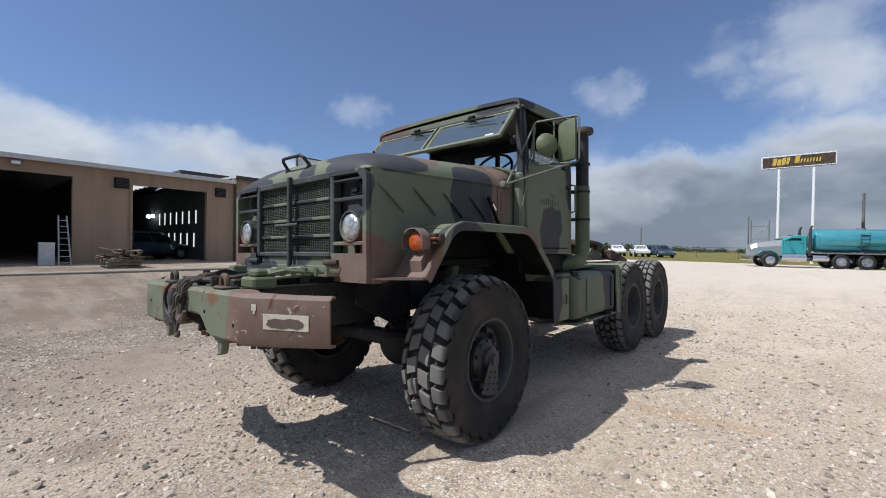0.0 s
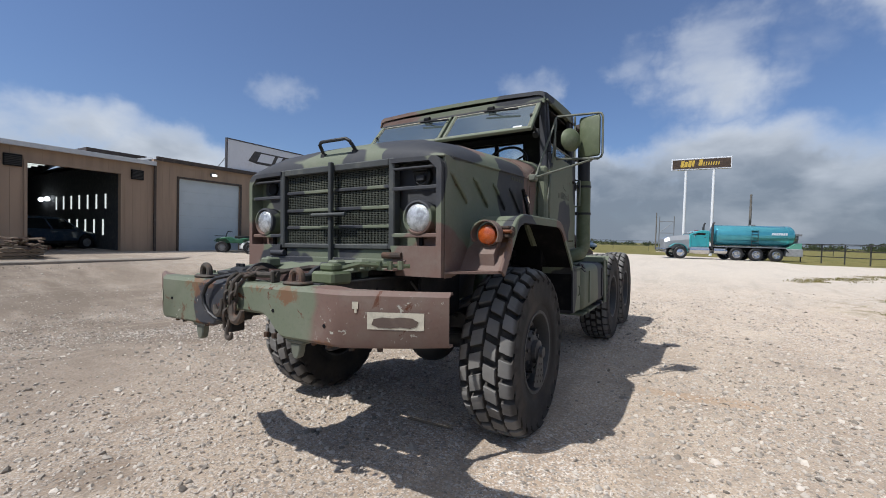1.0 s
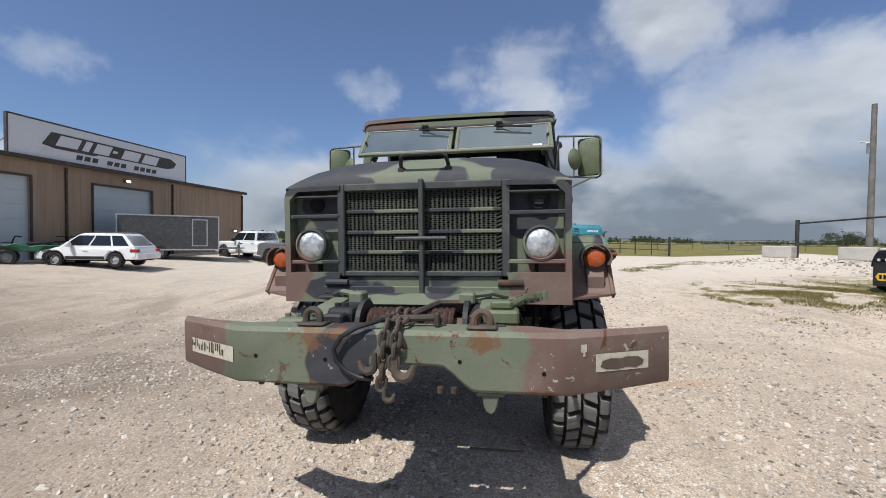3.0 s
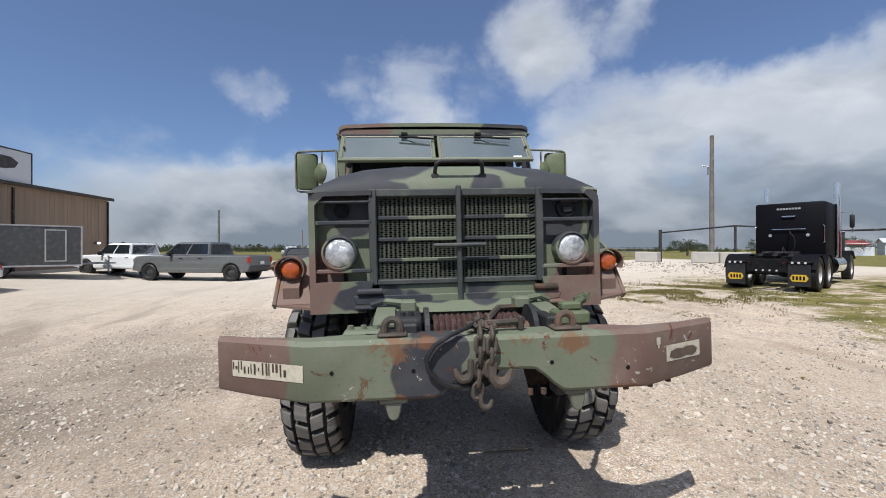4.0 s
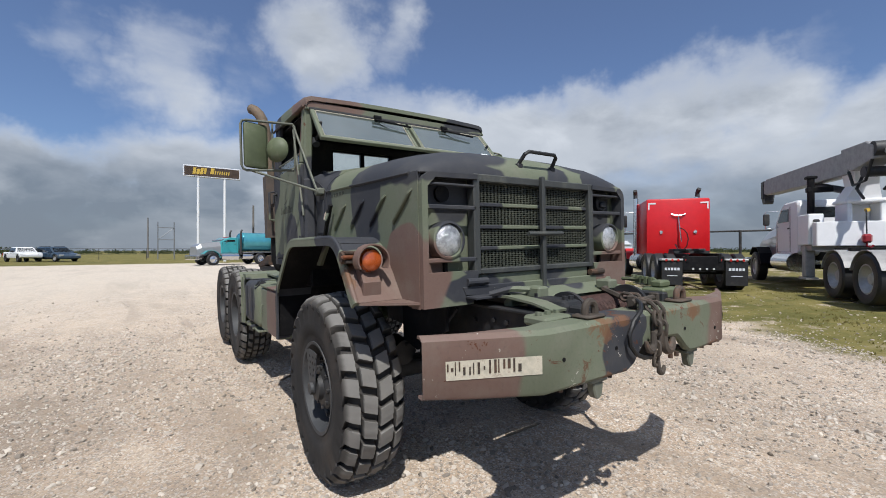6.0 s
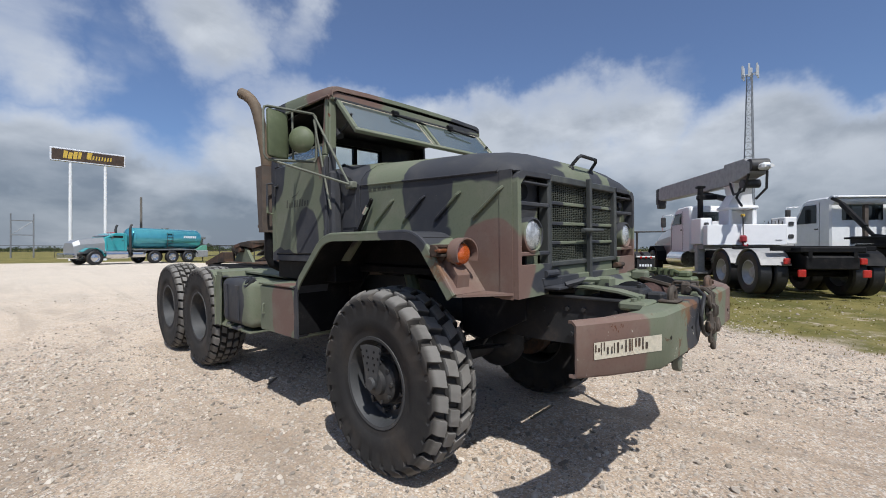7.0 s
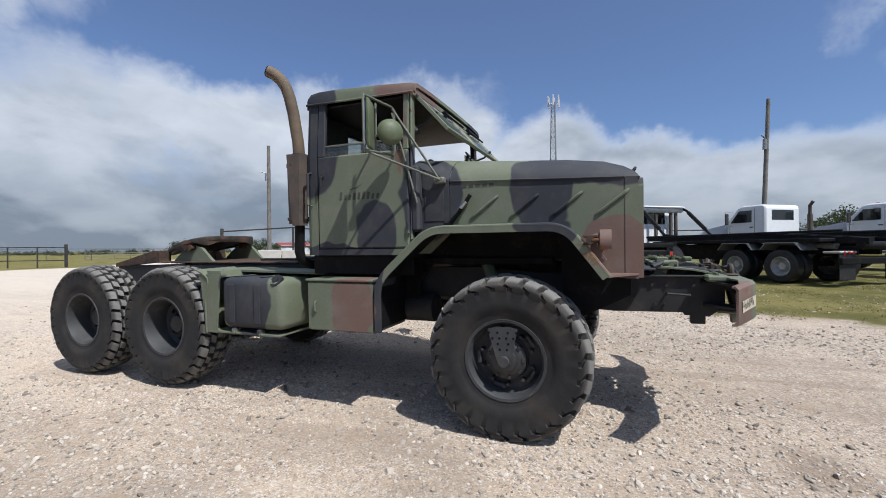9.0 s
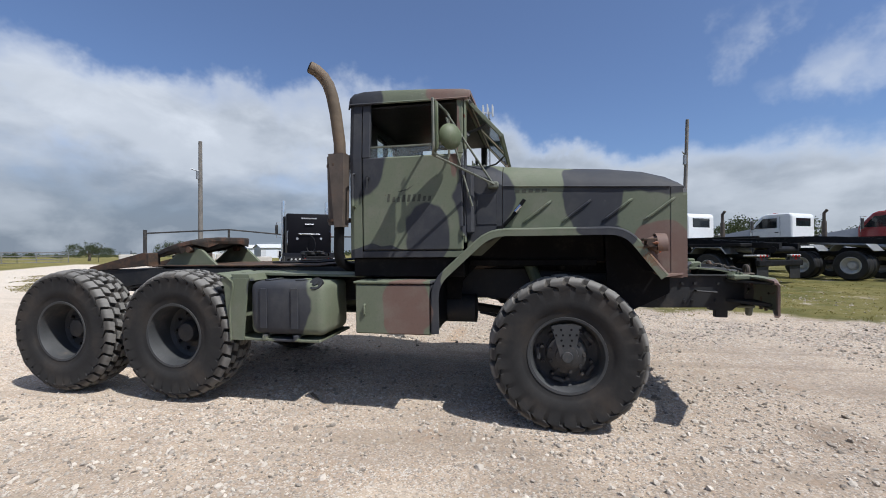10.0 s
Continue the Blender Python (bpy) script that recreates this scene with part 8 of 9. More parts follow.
    box(bm, -.08, .16, -.66, -.40, -.04, .14, .05, m=m)
    rod(bm, m @ Vector((.05, -.84, .02)), m @ Vector((.05, -.62, .04)), .05)
    part("winch_motor", bm, "white_paint", bo)
    for p in ([(-.22, -.3, -.1), (-.24, -.1, -.55), (-.22, .45, -.60), (-.2, .7, -.25)], [(.2, -.35, -.05), (.22, -.30, -.5), (.18, .1, -.75)], [(-.1, .2, -.25), (-.22, .3, -.7), (-.2, .05, -.95)]):
        bm = bm_new()
        tube(bm, [m @ Vector(q) for q in p], .032, 6)
        part("hydraulic_hose", bm, "black_vinyl", bo)
    bm = bm_new()
    tube(bm, [(-.25, 2.35, 2.55), m @ Vector((0, 2.9, -.34))], .09, 10)
    part("lift_cylinder", bm, "hub_dark", bo)
    # rope, with its hook block tied down over the white box
    bm = bm_new()
    tube(bm, [(-.30, 1.49, 2.02), (-.30, 1.47, 1.45)], .014, 6)
    hb = part("hoist_rope", bm, "hub_dark", t)
    bm = bm_new()
    box(bm, -.39, -.21, 1.40, 1.53, 1.24, 1.45, .04)
    tube(bm, [(-.30, 1.47, 1.24), (-.30, 1.47, 1.17), (-.22, 1.47, 1.13), (-.18, 1.47, 1.19)], .022, 6)
    part("hook_block", bm, "dark_red_paint", hb, "red hook block")
    # dark stand beside the turret that props the boom
    bm = bm_new()
    tube(bm, [(-.86, 2.9, 1.12), (-.86, 2.9, 2.98)], .085, 8)
    box(bm, -.96, -.40, 2.82, 2.98, 2.62, 2.76, .02)
    box(bm, -.98, -.74, 2.80, 3.0, 2.98, 3.06, .02)
    part("boom_rest", bm, "black_steel", t)


crane_truck()


def hook_lorry(label, m, tarp, paint="white_paint", y0=5.0, roof=2.6, w=.86):
    """A chassis lorry with a low black hoist frame; some have a tarp gantry."""
    t = thing("hoist_lorry", label, "lorry", m)
    lorry_chassis(t, (-.67, .67), y0 + 2.4, -2.0, y0 + 3.4, "black_vinyl" if tarp else None, rim="aluminium" if tarp else "rim_white", r=.46)
    day_cab(t, y0, paint, 1.8, roof, "silver_paint" if not tarp else paint, w=w, long=1.7)
    for s in (-1, 1):
        bm = bm_new()
        prism(bm, [(-2.3, 1.06), (-2.3, 1.2), (.5, 1.42), (y0 - .3, 1.46), (y0 - .3, 1.24), (.5, 1.2)], "x", s * .42, s * .56)
        part("hoist_rail", bm, "black_steel", t)
        for y in (-.67, .67):
            bm = bm_new()
            sheet(bm, [(y - .55, .9), (y - .38, 1.1), (y + .38, 1.1), (y + .55, .9)], min(s * .62, s * 1.25), max(s * .62, s * 1.25), .02)
            part("rear_mudguard", bm, "silver_paint", t)
        bm = bm_new()
        tube(bm, [(s * .5, -1.6, 1.0), (s * .45, .8, 1.25)], .09, 10)
        part("hoist_cylinder", bm, "galvanised", t)
        bm = bm_new()
        rod(bm, (s * .9, -2.02, .75), (s * .9, -2.0, .75), .06, seg=12)
        part("tail_lamp", bm, "red_lens", t)
    for y in (-1.8, -.2, 1.3, 2.6, 4.2):
        bm = bm_new()
        box(bm, -.5, .5, y - .08, y + .08, 1.1, 1.25)
        part("cross_tube", bm, "black_steel", t)
    bm = bm_new()
    rod(bm, (-.6, -2.15, 1.02), (.6, -2.15, 1.02), .1, seg=14)
    box(bm, -1.15, 1.15, -2.1, -1.98, .55, .72, .02)
    part("tail_roller", bm, "rusty_steel" if not tarp else "black_steel", t)
    if not tarp:
        bm = bm_new()
        rod(bm, (1.05, y0 - .25, .9), (1.05, y0 - .25, 2.2), .09, seg=16)
        tube(bm, [(1.05, y0 - .25, 2.2), (1.05, y0 - .25, 2.55), (1.05, y0 - .37, 2.7)], .06, 10)
        part("exhaust_pipe", bm, "muffler_brown", t, "", True)
        bm = bm_new()
        box(bm, -.8, -.3, y0 - .9, y0 - .35, 1.2, 1.5, .04)
        part("locker", bm, "hub_dark", t)
    else:
        for s in (-1, 1):
            bm = bm_new()
            tube(bm, [(s * 1.1, y0 - .35, 2.62), (s * 1.1, y0 - .62, 2.50), (s * 1.1, y0 - 1.75, 1.46), (s * 1.1, y0 - 2.2, 1.40)], .05, 6)
            tube(bm, [(s * 1.1, y0 - .70, 2.42), (s * 1.1, y0 - 1.5, 1.70)], .075, 6)
            part("gantry_arm", bm, "black_steel", t)
        bm = bm_new()
        rod(bm, (-1.1, y0 - .32, 2.57), (1.1, y0 - .32, 2.57), .14, seg=16)
        box(bm, -1.1, 1.1, y0 - .55, y0 - .2, 2.62, 2.68, .02)
        part("rolled_tarp", bm, "white_paint", t)
        for x, y in ((-.15, y0 - .3), (.85, y0 - .3), (.6, y0 - .3)):
            bm = bm_new()
            box(bm, x - .05, x + .05, y - .05, y + .05, 1.3, 2.52)
            part("post", bm, "muffler_brown", t)
        for s in (-1, 1):
            bm = bm_new()
            box(bm, s * 1.12, s * 1.20, -2.1, y0 - .9, 1.36, 1.42, .015)
            part("side_rail", bm, "black_steel", t)
        bm = bm_new()
        box(bm, -1.15, 1.15, -1.6, y0 - 1.2, 1.12, 1.22, .02)
        part("deck", bm, "black_steel", t)
        bm = bm_new()
        box(bm, -.62, .62, .9, y0 - .4, .58, 1.10, .02)
        part("subframe", bm, "black_steel", t)
    return t


hook_lorry("white lorry with black flat deck and rolled tarp gantry", spot(11.4, -5.75, .80, .60), True, "white_paint", 5.3, 2.72, .90)
hook_lorry("white day-cab lorry with black hoist frame on the verge", spot(12.1, -10.05, .82, .57), False)
hook_lorry("white day-cab lorry with bare black hoist frame", spot(12.3, -14.3, .82, .57), False, "white_paint", 5.2, 2.55, .84)
hook_lorry("dark red day-cab lorry with black hoist frame", spot(12.4, -18.6, .82, .57), False, "dark_red_paint", 5.2)


def tank_lorry():
    """Vacuum tanker with a long turquoise tank."""
    t = thing("tank_lorry", "turquoise vacuum tanker lorry with long polished tank", "tanker", spot(5.45, 33.4, -.95, -.31) @ Matrix.Scale(.88, 4))
    for s in (-1, 1):
        bm = bm_new()
        box(bm, s * .38, s * .46, -2.6, 5.8, .76, 1.0, .006)
        part("frame_rail", bm, "black_steel", t)
        for y in (-1.35, 0, 1.35):
            road_wheel(t, s * 1.04, y, .49, .3, "chrome", True)
        road_wheel(t, s * 1.03, 5.3, .49, .29, "chrome")
    bm = bm_new()
    lathe(bm, [(0, -2.96), (.42, -2.93), (.70, -2.80), (.80, -2.62), (.80, 2.52), (.70, 2.68), (.42, 2.79), (0, 2.82)], 36, pose(0, 0, 1.95, 0, 0, 90))
    tk = part("tank", bm, "tank_teal", t, "polished turquoise tank", True)
    for y in (-2.3, 0, 2.45):
        bm = bm_new()
        lathe(bm, [(.798, -.03), (.810, -.022), (.810, .022), (.798, .03)], 36, pose(0, y, 1.95, 0, 0, 90))
        part("band", bm, "tank_teal", tk, "", True)
    bm = bm_new()
    box(bm, -.95, .95, -2.7, 2.75, 1.003, 1.085, .015)
    part("catwalk", bm, "galvanised", t)
    bm = bm_new()
    rod(bm, (0, -.1, 2.70), (0, -.1, 2.83), .25, seg=18)
    part("manway", bm, "galvanised", tk)
    for s in (-1, 1):
        bm = bm_new()
        for k in range(5):
            box(bm, s * .70, s * .835, -.25, .2, 1.24 + k * .27, 1.27 + k * .27)
        for y in (-.25, .2):
            rod(bm, (s * .83, y, 1.08), (s * .83, y, 2.45), .012, seg=6)
        part("ladder", bm, "hub_dark", t)
        for k in range(7):
            bm = bm_new()
            y = -1.15 - k * .155
            prism(bm, [(y, 2.02), (y - .11, 2.02), (y - .15, 2.20), (y - .04, 2.20)], "x", s * .775, s * .806)
            part("sign_bar", bm, "sign_white", t)
        bm = bm_new()
        sheet(bm, [(-2.15, .72), (-1.95, 1.0), (1.95, 1.0), (2.15, .72)], min(s * .7, s * 1.2), max(s * .7, s * 1.2), .02)
        part("mudguard", bm, "hub_dark", t)
        bm = bm_new()
        box(bm, s * .55, s * 1.1, -3.15, -2.02, .42, 1.0, .03)
        part("side_locker", bm, "aluminium", t)
        bm = bm_new()
        prism(bm, [(-3.1, 1.005), (-3.1, 1.45), (-2.75, 1.42), (-2.3, 1.12), (-2.0, 1.005)], "x", s * .66, s * .98)
        part("rear_fairing", bm, "rear_green", t)
        bm = bm_new()
        rod(bm, (s * .80, 1.95, .70), (s * .80, 2.85, .70), .24, seg=20)
        part("fuel_tank", bm, "chrome", t, "", True)
        bm = bm_new()
        box(bm, s * .62, s * 1.08, 3.15, 4.35, .42, .80, .04)
        part("step_box", bm, "chrome", t)
    day_cab(t, 3.15, "teal_paint", 1.75, 2.28, "silver_paint", fender="teal_paint", w=.90, long=1.45)
    for s in (-1, 1):
        bm = bm_new()
        rod(bm, (s * .95, 3.0, .85), (s * .95, 3.0, 2.62), .085, seg=14)
        tube(bm, [(s * .95, 3.0, 2.60), (s * .95, 2.96, 2.82), (s * .95, 2.88, 2.94)], .075, 10)
        part("exhaust_pipe", bm, "hub_dark", t, "", True)
    bm = bm_new()
    rod(bm, (0, -3.2, 1.85), (0, -2.9, 1.85), .34, seg=18)
    box(bm, -.35, .35, -3.3, -2.88, .70, 1.5, .04)
    rod(bm, (.45, -3.5, 1.5), (.45, -2.9, 1.5), .14, seg=14)
    box(bm, -.5, .5, -3.35, -2.9, 2.0, 2.17, .02)
    part("rear_valves", bm, "galvanised", t)


tank_lorry()

# ---- signs, poles, fences, distance ----
def at_ground(x, y, dz=0.0):
    return Matrix.Translation((x, y, ground_z(x, y) + dz))


def pylon_sign():
    s = thing("pylon_sign", "tall roadside sign, brown board with gold strokes on two white poles", "sign", at_ground(2.42, 43.0))
    bm = bm_new()
    box(bm, -2.4, 2.4, -.15, .15, 7.95, 9.0, .02)
    b = part("board", bm, "sign_white", s)
    for f in (-1, 1):
        bm = bm_new()
        box(bm, -2.3, 2.3, f * .151, f * .165, 8.05, 8.90)
        part("face", bm, "sign_brown", b)
        for x0, x1, z0, z1 in ((-1.65, -1.4, 8.2, 8.8), (-1.35, -1.1, 8.2, 8.7), (-1.05, -.8, 8.2, 8.8), (-.74, -.55, 8.25, 8.8), (-.2, .1, 8.3, 8.85)):
            bm = bm_new()
            prism(bm, [(x0, z0), (x1, z0), (x1 + .08, z1), (x0 + .08, z1)], "y", f * .166, f * .174)
            part("stroke", bm, "sign_gold", b)
        for k in range(7):
            bm = bm_new()
            x = .18 + k * .19
            prism(bm, [(x, 8.30), (x + .09, 8.30), (x + .14, 8.62), (x + .05, 8.62)], "y", f * .166, f * .174)
            part("stroke", bm, "sign_gold", b)
    for x in (-1.17, 1.05):
        bm = bm_new()
        rod(bm, (x, 0, -.3), (x, 0, 7.95), .13, .11, 14)
        part("pole", bm, "white_paint", s, "", True)


pylon_sign()


def utility_pole(x, y, h, lean=0.0, arm=True, r=.14, label="weathered wooden utility pole with a small bracket"):
    p = thing("utility_pole", label, "pole", at_ground(x, y) @ pose(0, 0, 0, lean, 0, 0), group="utility poles")
    bm = bm_new()
    rod(bm, (0, 0, -.4), (0, 0, h), r, r * .7, 12)
    part("shaft", bm, "pole_wood", p, "", True)
    if arm:
        bm = bm_new()
        tube(bm, [(0, 0, h * .76), (-.35, .3, h * .775)], .03, 6)
        rod(bm, (-.1, .1, h * .70), (-.1, .1, h * .76), .08)
        part("bracket", bm, "galvanised", p)


utility_pole(16.5, 18.7, 7.25)
utility_pole(18.3, -7.1, 7.4, 2.2, r=.11)
utility_pole(6.65, 46.5, 5.9, r=.13, arm=False)
utility_pole(-23.8, 52.0, 6.0)
utility_pole(-3.0, 71.4, 5.8, arm=False, r=.1)
utility_pole(-24.0, 96.0, 5.4, arm=False, r=.14)


def bus_frame():
    f = thing("steel_gantry", "galvanised steel switchyard gantry beyond the tanker", "gantry", at_ground(-1.0, 60.0))
    for x in (-.85, .85):
        bm = bm_new()
        rod(bm, (x, 0, -.2), (x, 0, 4.6), .07, .06, 8)
        part("post", bm, "galvanised", f)
    for z in (2.4, 3.9):
        bm = bm_new()
        box(bm, -.85, .85, -.04, .04, z - .05, z + .05)
        part("beam", bm, "galvanised", f)
    bm = bm_new()
    tube(bm, [(-.85, 0, 2.4), (.85, 0, 3.9)], .03, 6)
    part("brace", bm, "galvanised", f)


bus_frame()


def cell_tower():
    t = thing("cell_tower", "tall grey lattice phone mast with antennas", "mast", at_ground(62.0, 6.5))
    H = 22.9
    def w(z):
        return 0.92 - 0.58 * z / H
    legs = [(math.cos(a), math.sin(a)) for a in (radians(90), radians(210), radians(330))]
    for cx, cy in legs:
        bm = bm_new()
        tube(bm, [(cx * w(0), cy * w(0), -.2), (cx * w(H), cy * w(H), H)], .07, 6)
        part("leg", bm, "galvanised", t)
    z, k = 0.0, 0
    bm = bm_new()
    while z < H - .6:
        h = .55 + .55 * w(z)
        for i in range(3):
            a, b = legs[i], legs[(i + 1) % 3]
            p = (a[0] * w(z), a[1] * w(z), z)
            q = (b[0] * w(z + h), b[1] * w(z + h), min(H, z + h))
            p2 = (b[0] * w(z), b[1] * w(z), z)
            tube(bm, [p, q], .028, 4)
            tube(bm, [p, p2], .024, 4)
        z += h
    part("lacing", bm, "galvanised", t)
    for k in range(6):
        a = k * math.pi / 3
        bm = bm_new()
        x, y = .85 * math.cos(a), .85 * math.sin(a)
        box(bm, x - .1, x + .1, y - .1, y + .1, H - .6, H + 1.0, .02)
        tube(bm, [(x, y, H - .1), (.2 * math.cos(a), .2 * math.sin(a), H - .1)], .04, 6)
        part("antenna", bm, "shed_white", t)


cell_tower()


def pipe_fence(name, label, pts, rails, step, h=1.25, r=.03, end_r=.09):
    """Posts along a line with level rails between."""
    f = thing(name, label, "fence", kind="")
    line = [Vector((x, y, 0)) for x, y in pts]
    posts = []
    for a, b in zip(line, line[1:]):
        n = max(1, round((b - a).length / step))
        for i in range(n):
            posts.append(a.lerp(b, i / n))
    posts.append(line[-1])
    for i, p in enumerate(posts):
        z = ground_z(p.x, p.y)
        big = i in (0, len(posts) - 1)
        bm = bm_new()
        rod(bm, (p.x, p.y, z - .2), (p.x, p.y, z + h + (.18 if big else .02)), end_r if big else r * 1.3, seg=8)
        part("post", bm, "fence_dark", f)
    for u in rails:
        for a, b in zip(posts, posts[1:]):
            bm = bm_new()
            tube(bm, [(a.x, a.y, ground_z(a.x, a.y) + h * u), (b.x, b.y, ground_z(b.x, b.y) + h * u)], r, 6)
            part("rail", bm, "fence_dark", f)
    return f


pipe_fence("pipe_fence", "dark steel pipe fence beside the yard entrance", [(6.8, 37.6), (12.15, 30.7)], (.35, .68, 1.0), 1.35)
pipe_fence("pipe_fence", "dark steel pipe rail fence behind the parked lorries", [(14.63, 20.5), (17.6, 12.6), (19.6, 5.5), (22.5, -3), (25, -12), (29, -30)], (1.0,), 5.6, 1.88, .045)
pipe_fence("pipe_fence", "far dark wire fence along the field", [(-30, 62), (-12, 60), (6, 60), (20, 58), (45, 55)], (.5, 1.0), 4.5, 1.3, .02, .06)


def far_gate():
    g = thing("field_gate", "grey tubular field gate standing open", "gate", at_ground(21.5, 40.0))
    bm = bm_new()
    for z in (.35, .6, .85, 1.15):
        tube(bm, [(-3.2, 0, z), (3.2, -1.0, z)], .03, 6)
    for u in (0, .33, .66, 1):
        tube(bm, [(-3.2 + 6.4 * u, -1.0 * u, .3), (-3.2 + 6.4 * u, -1.0 * u, 1.2)], .03, 6)
    part("frame", bm, "gate_grey", g)


far_gate()


def blocks():
    """Concrete barrier blocks in a row, some tumbled."""
    bm = bm_new()
    box(bm, -.62, .62, -.32, .32, 0, .58, .05, 2)
    first = tagged(part("concrete_block", bm, "concrete_block"), "pale precast concrete barrier block on rubble", "block", "concrete blocks")
    rnd = random.Random(6)
    spots = [(13.5 + i * .92 + rnd.uniform(-.1, .1), 19.9 - i * 1.1 + rnd.uniform(-.15, .15), rnd.uniform(-8, 8) - 50) for i in (0, 2, 3, 4)]
    for i, (x, y, a) in enumerate(spots):
        m = pose(x, y, ground_z(x, y) - .02, 0, 0, a)
        if i:
            copy_thing(first, m)
        else:
            first.matrix_basis = m


blocks()


def rubble_bank():
    """Low heap of pale broken stone with weeds in front of the blocks."""
    rnd = random.Random(12)
    verts, faces = [], []
    b = bm_new()
    bmesh.ops.create_icosphere(b, subdivisions=1, radius=1.0)
    base = [v.co.copy() for v in b.verts]
    tri_ = [[v.index for v in f.verts] for f in b.faces]
    b.free()
    for k in range(700):
        u = rnd.uniform(-1, 1)
        x, y = 13.2 + 2.9 * u + rnd.gauss(0, .8), 16.6 - 3.6 * u + rnd.gauss(0, .9)
        r = rnd.uniform(.015, .065)
        m = Matrix.Translation((x, y, ground_z(x, y) + r * .2)) @ Euler((rnd.uniform(0, 6), rnd.uniform(0, 6), rnd.uniform(0, 6))).to_matrix().to_4x4()
        o = len(verts)
        verts += [m @ (v * r * rnd.uniform(.7, 1.3)) for v in base]
        faces += [[o + i for i in f] for f in tri_]
    me = bpy.data.meshes.new("rubble")
    me.from_pydata(verts, [], faces)
    me.materials.append(M["limestone_pebble"])
    tagged(new("rubble", me), "scattered pale broken stone by the concrete blocks", "rubble", kind="stuff")


rubble_bank()


def weeds():
    """Low ragged grass in patches on the pale rough ground, and a thin weedy line beyond it."""
    rnd = random.Random(21)
    verts, faces = [], []
    made = 0
    while made < 5200:
        if rnd.random() < .80:
            u, v = rnd.gauss(0, 1), rnd.gauss(0, 1)
            x, y = 7.7 + 1.5 * u, 8.3 + 1.2 * v + .5 * u
            if x < 5.2 or noise.noise(Vector((x * .9, y * .9, 4))) < -.02:
                continue
        else:
            k = rnd.random()
            x, y = 4.8 + 6.6 * k + rnd.gauss(0, .35), 13.8 + 8.5 * k + rnd.gauss(0, .35)
            if noise.noise(Vector((x * .8, y * .8, 1))) < .0:
                continue
        z, h = ground_z(x, y), rnd.uniform(.012, .05) if rnd.random() < .985 else rnd.uniform(.08, .16)
        for j in range(4):
            a, w = rnd.uniform(0, 6.3), rnd.uniform(.006, .014)
            dx, dy, lean = math.cos(a), math.sin(a), rnd.uniform(.3, 1.2) * h
            bx, by = x + rnd.uniform(-.06, .06), y + rnd.uniform(-.06, .06)
            o = len(verts)
            verts += [(bx - dy * w, by + dx * w, z - .01), (bx + dy * w, by - dx * w, z - .01), (bx + dx * lean, by + dy * lean, z + h)]
            faces.append((o, o + 1, o + 2))
        made += 1
    me = bpy.data.meshes.new("weeds")
    me.from_pydata(verts, [], faces)
    me.materials.append(M["grass_blade"])
    tagged(new("weeds", me), "low yellow-green weeds on the pale rough ground", "weeds", kind="stuff")


weeds()


def tree(x, y, h, spread, seed, label):
    """A low broad tree: trunk, limbs, crown of many leaf clumps."""
    rnd = random.Random(seed)
    t = thing("tree", label, "tree", at_ground(x, y), group="far trees")
    bm = bm_new()
    tube(bm, [(0, 0, -.2), (.1, 0, h * .2), (.0, .1, h * .42)], [.22, .17, .12], 8)
    for k in range(6):
        a = k * 1.05 + rnd.uniform(-.3, .3)
        tube(bm, [(0, .05, h * .25 + .05 * k), (spread * .3 * math.cos(a), spread * .3 * math.sin(a), h * .5), (spread * .6 * math.cos(a), spread * .6 * math.sin(a), h * rnd.uniform(.55, .8))], [.1, .06, .03], 6)
    part("trunk", bm, "bark", t)
    verts, faces = [], []
    for k in range(90):
        a, d = rnd.uniform(0, 6.3), spread * math.sqrt(rnd.random())
        cz = h * (.35 + .6 * rnd.random() * math.sqrt(max(.05, 1 - (d / spread) ** 2)))
        for j in range(60):
            p = Vector((d * math.cos(a), d * math.sin(a), cz)) + Vector((rnd.gauss(0, .30), rnd.gauss(0, .30), rnd.gauss(0, .22))) * (h / 4)
            s = rnd.uniform(.04, .10) * h / 4
            q = Euler((rnd.uniform(0, 6), rnd.uniform(0, 6), rnd.uniform(0, 6))).to_matrix()
            o = len(verts)
            verts += [p + q @ Vector(v) * s for v in ((-1, -.6, 0), (1, -.6, 0), (0, 1.2, .2))]
            faces.append((o, o + 1, o + 2))
    me = bpy.data.meshes.new("crown")
    me.from_pydata(verts, [], faces)
    me.materials.append(M["leaf"])
    new("crown", me).parent = t


for i, (x, y, h, s) in enumerate(((36, -2.0, 3.6, 2.6), (39, 2.5, 3.0, 2.4), (42, -21, 4.4, 4.2), (47, -26, 4.6, 4.4), (40, -31, 3.6, 3.6), (60, 62, 3.4, 3.6), (75, 64, 3.4, 4.0), (48, 66, 3.0, 3.0))):
    tree(x, y, h, s, 40 + i, "far low green scrub tree behind the fence")


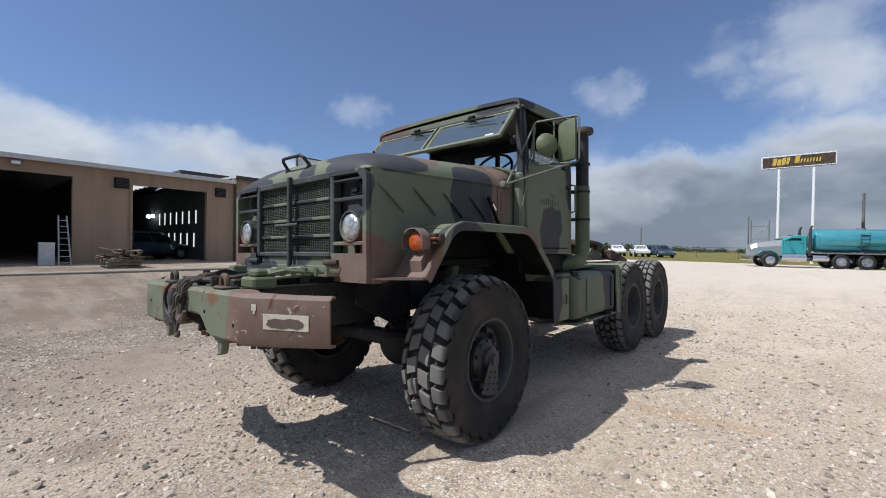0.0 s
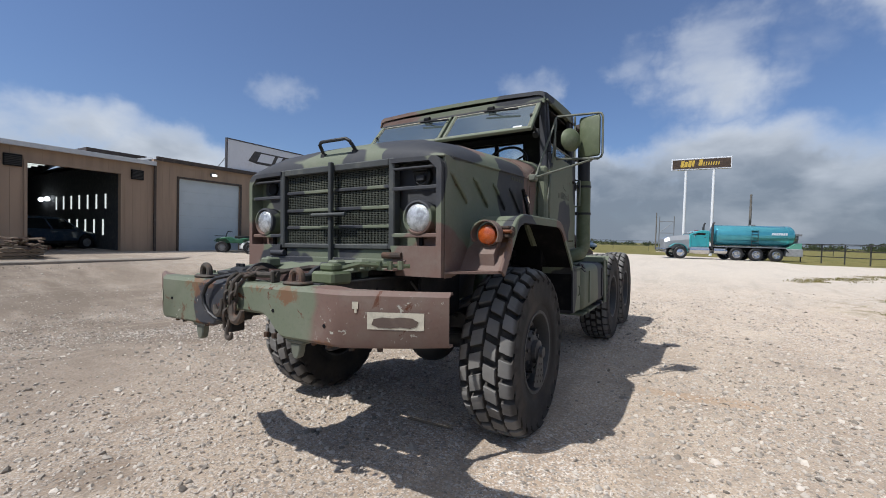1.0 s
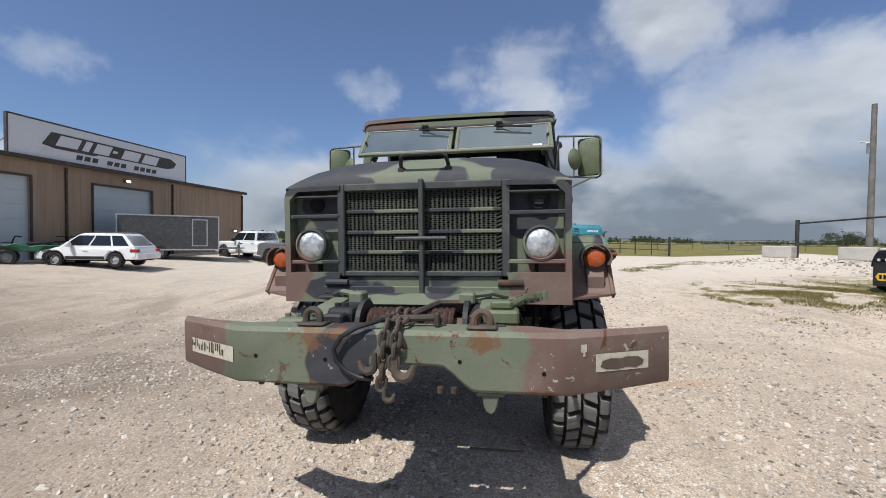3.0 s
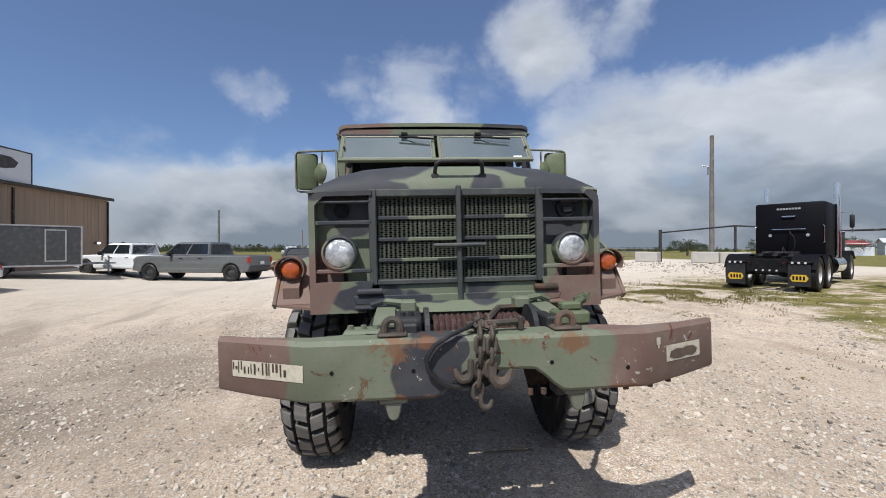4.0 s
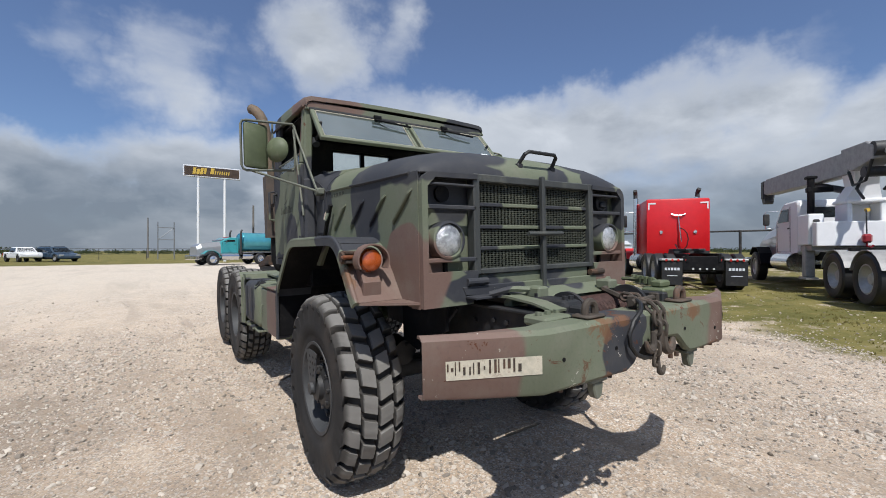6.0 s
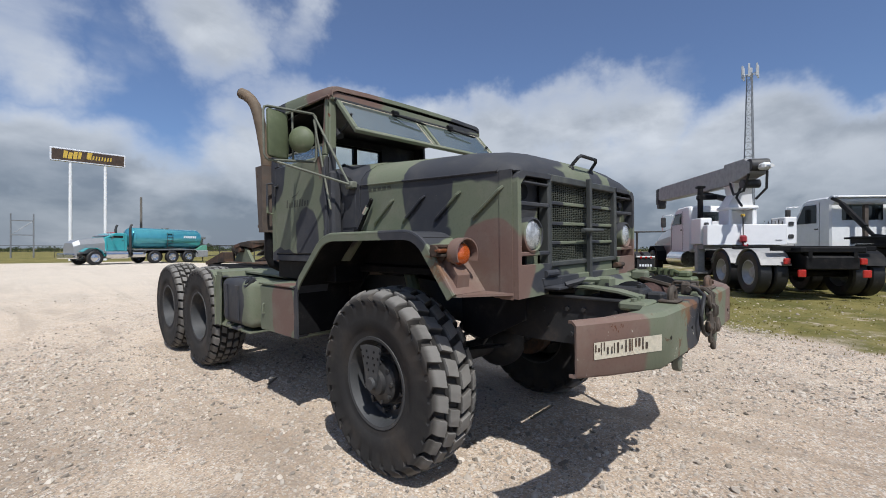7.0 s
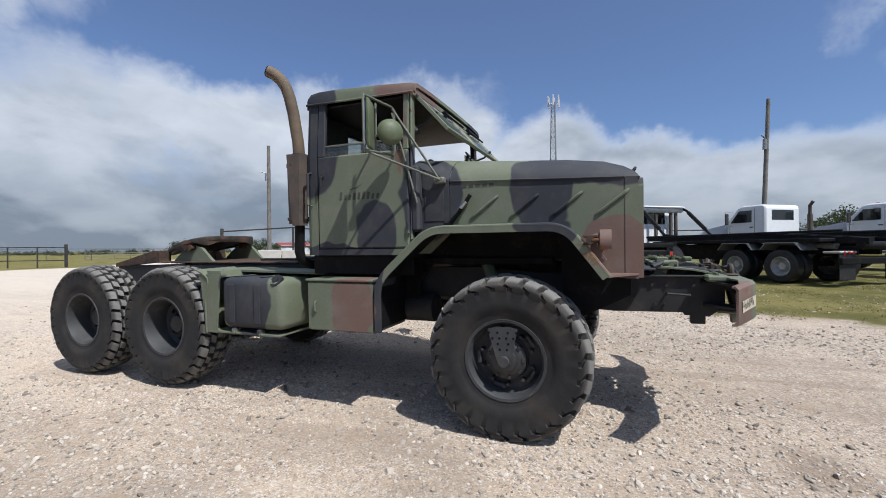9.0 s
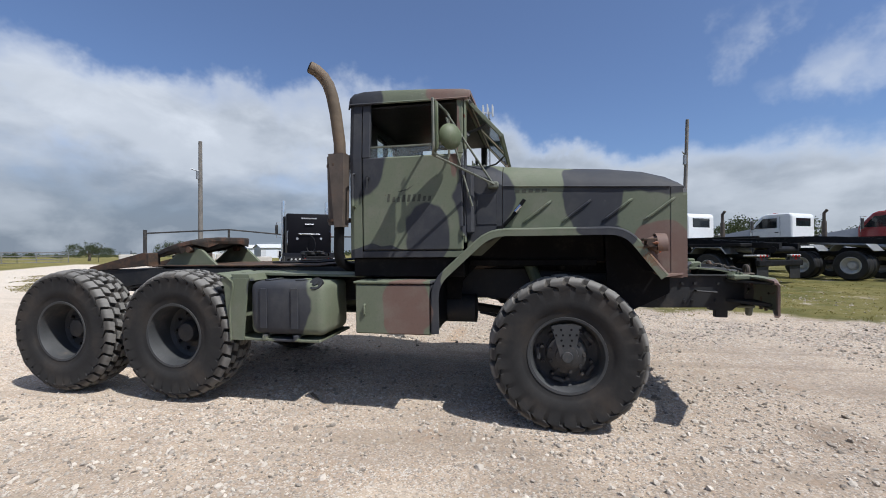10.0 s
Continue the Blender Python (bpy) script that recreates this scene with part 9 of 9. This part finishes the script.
def treeline():
    """Far woods along the horizon, in ragged clumps."""
    rnd = random.Random(33)
    verts, faces = [], []
    for k in range(1300):
        a = radians(rnd.uniform(-95, 140))
        d = rnd.uniform(150, 340)
        x, y = d * math.sin(a), d * math.cos(a)
        h = (.7 + 2.6 * max(0, noise.noise(Vector((a * 5.0, d * .01, 3))) + .35)) * d / 230 * (1 + .7 * smooth(-a, .1, .3))
        w = h * rnd.uniform(.8, 1.8)
        for j in range(110):
            top = min(1.0, abs(rnd.gauss(0, .45)))
            p = Vector((x + rnd.gauss(0, w * .55) * (1.1 - top), y + rnd.gauss(0, w * .55) * (1.1 - top), .45 + top * h * .9))
            s = rnd.uniform(.14, .28) * h * .42
            q = Euler((rnd.uniform(0, 6), rnd.uniform(0, 6), rnd.uniform(0, 6))).to_matrix()
            o = len(verts)
            verts += [p + q @ Vector(v) * s for v in ((-1, -.6, 0), (1, -.6, 0), (0, 1.2, .2))]
            faces.append((o, o + 1, o + 2))
    me = bpy.data.meshes.new("far_woods")
    me.from_pydata(verts, [], faces)
    me.materials.append(M["leaf"])
    tagged(new("far_woods", me), "dark ragged far woods along the flat horizon", "woods", kind="stuff")


treeline()


def shed(x, y, a, L, W, H, roof, label):
    s = thing("shed", label, "shed", at_ground(x, y) @ pose(0, 0, 0, 0, 0, a))
    bm = bm_new()
    prism(bm, [(-W / 2, 0), (W / 2, 0), (W / 2, H), (0, H * 1.28), (-W / 2, H)], "x", -L / 2, L / 2)
    part("wall", bm, "shed_white", s)
    for f in (-1, 1):
        bm = bm_new()
        sheet(bm, [(f * (W / 2 + .3), H * .96), (0, H * 1.32)] if f < 0 else [(0, H * 1.32), (W / 2 + .3, H * .96)], -L / 2 - .3, L / 2 + .3, -.12)
        part("roof", bm, roof, s)
    for k in range(3):
        bm = bm_new()
        box(bm, -L / 2 + 1 + k * L / 3, -L / 2 + 3.4 + k * L / 3, -W / 2 - .05, -W / 2, 0, H * .75)
        part("door", bm, "sign_white", s)


shed(96, 70, -40, 8, 6, 2.5, "shed_white", "far low white metal shed across the field")
shed(74, 65, -35, 8, 6, 2.0, "shed_roof_red", "far small shed with red roof")
shed(85, 58, -40, 9, 5.5, 2.4, "shed_white", "far long white metal shed")


# ---- things before the workshop ----
def ladder():
    l = thing("step_ladder", "aluminium ladder leaning beside the open door", "ladder", Matrix.Translation((-19.1, .50, PADZ)) @ Matrix.Scale(.80, 4))
    for y in (-.15, .15):
        bm = bm_new()
        tube(bm, [(.45, y * 1.5, 0), (-.35, y, 2.45)], .035, 6)
        part("stile", bm, "aluminium", l)
    for k in range(8):
        u = (k + .6) / 8.4
        bm = bm_new()
        box(bm, .45 - .8 * u - .04, .45 - .8 * u + .04, -.19, .19, 2.45 * u - .015, 2.45 * u + .015)
        part("rung", bm, "aluminium", l)


ladder()
tub = thing("white_tub", "upright white plastic container by the doorway", "container", Matrix.Translation((-19.0, .0, PADZ)))
_b = bm_new()
box(_b, -.2, .2, -.22, .22, 0, .85, .03, 2)
part("shell", _b, "shed_white", tub)
_b = bm_new()
box(_b, -.21, .21, -.23, .23, .85, .90, .015)
part("lid", _b, "sign_white", tub)


def scrap_pile():
    """Loose boards, bars and pallets in a heap."""
    rnd = random.Random(17)
    p = thing("scrap_heap", "heap of brown boards and rusty scrap on pallets", "scrap heap", Matrix.Translation((-16.6, 1.75, PADZ)) @ Matrix.Diagonal((.85, .76, .82, 1)))
    for k in range(3):
        bm = bm_new()
        box(bm, 0, .06, -.66, .72, k * .15, .10 + k * .15)
        pal = part("pallet", bm, "weathered_wood", p)
        for j in range(6):
            bm = bm_new()
            box(bm, -.6, .6, -.66 + j * .24 + k * .05, -.49 + j * .24 + k * .05, .10 + k * .15, .125 + k * .15)
            part("slat", bm, "weathered_wood", pal)
        for x in (-.55, .5):
            bm = bm_new()
            box(bm, x, x + .06, -.66, .72, k * .15, .10 + k * .15)
            part("bearer", bm, "weathered_wood", pal)
    for k in range(30):
        bm = bm_new()
        L = rnd.uniform(.4, 1.05)
        m = pose(rnd.uniform(-.6, .6), rnd.uniform(-.65, .65), .46 + rnd.uniform(0, .45) * (1 - abs(k - 15) / 40), rnd.uniform(-16, 16), rnd.uniform(-16, 16), rnd.uniform(0, 180))
        box(bm, -L / 2, L / 2, -.07, .07, -.02, .03, m=m)
        part("board", bm, rnd.choice(("weathered_wood", "pile_scrap", "rusty_steel")), p)


scrap_pile()


# ---- small things on the ground ----
def on_yard(x, y):
    return ground_z(x, y) + 0.018 * noise.noise(Vector((x * 0.8, y * 0.8, 0))) + 0.008 * noise.noise(Vector((x * 3.1, y * 3.1, 5)))


def strip(x0, y0, x1, y1, w, label, mat):
    c = Vector(((x0 + x1) / 2, (y0 + y1) / 2, 0))
    d = Vector((x1 - x0, y1 - y0, 0))
    bm = bm_new()
    box(bm, -d.length / 2, d.length / 2, -w / 2, w / 2, 0, .012, .003)
    o = tagged(part("batten", bm, mat), label, "batten")
    o.matrix_world = pose(c.x, c.y, on_yard(c.x, c.y) + .002, 0, 0, math.degrees(math.atan2(d.y, d.x)))


# pale slat laid where a slit of sun falls under the nose
strip(.217, -.33, .60, -.31, .025, "thin pale strip standing in for a slit of sunlight", "weathered_wood")
strip(-.85, 2.2, -.66, 2.38, .03, "short pale splinter of wood on gravel", "weathered_wood")
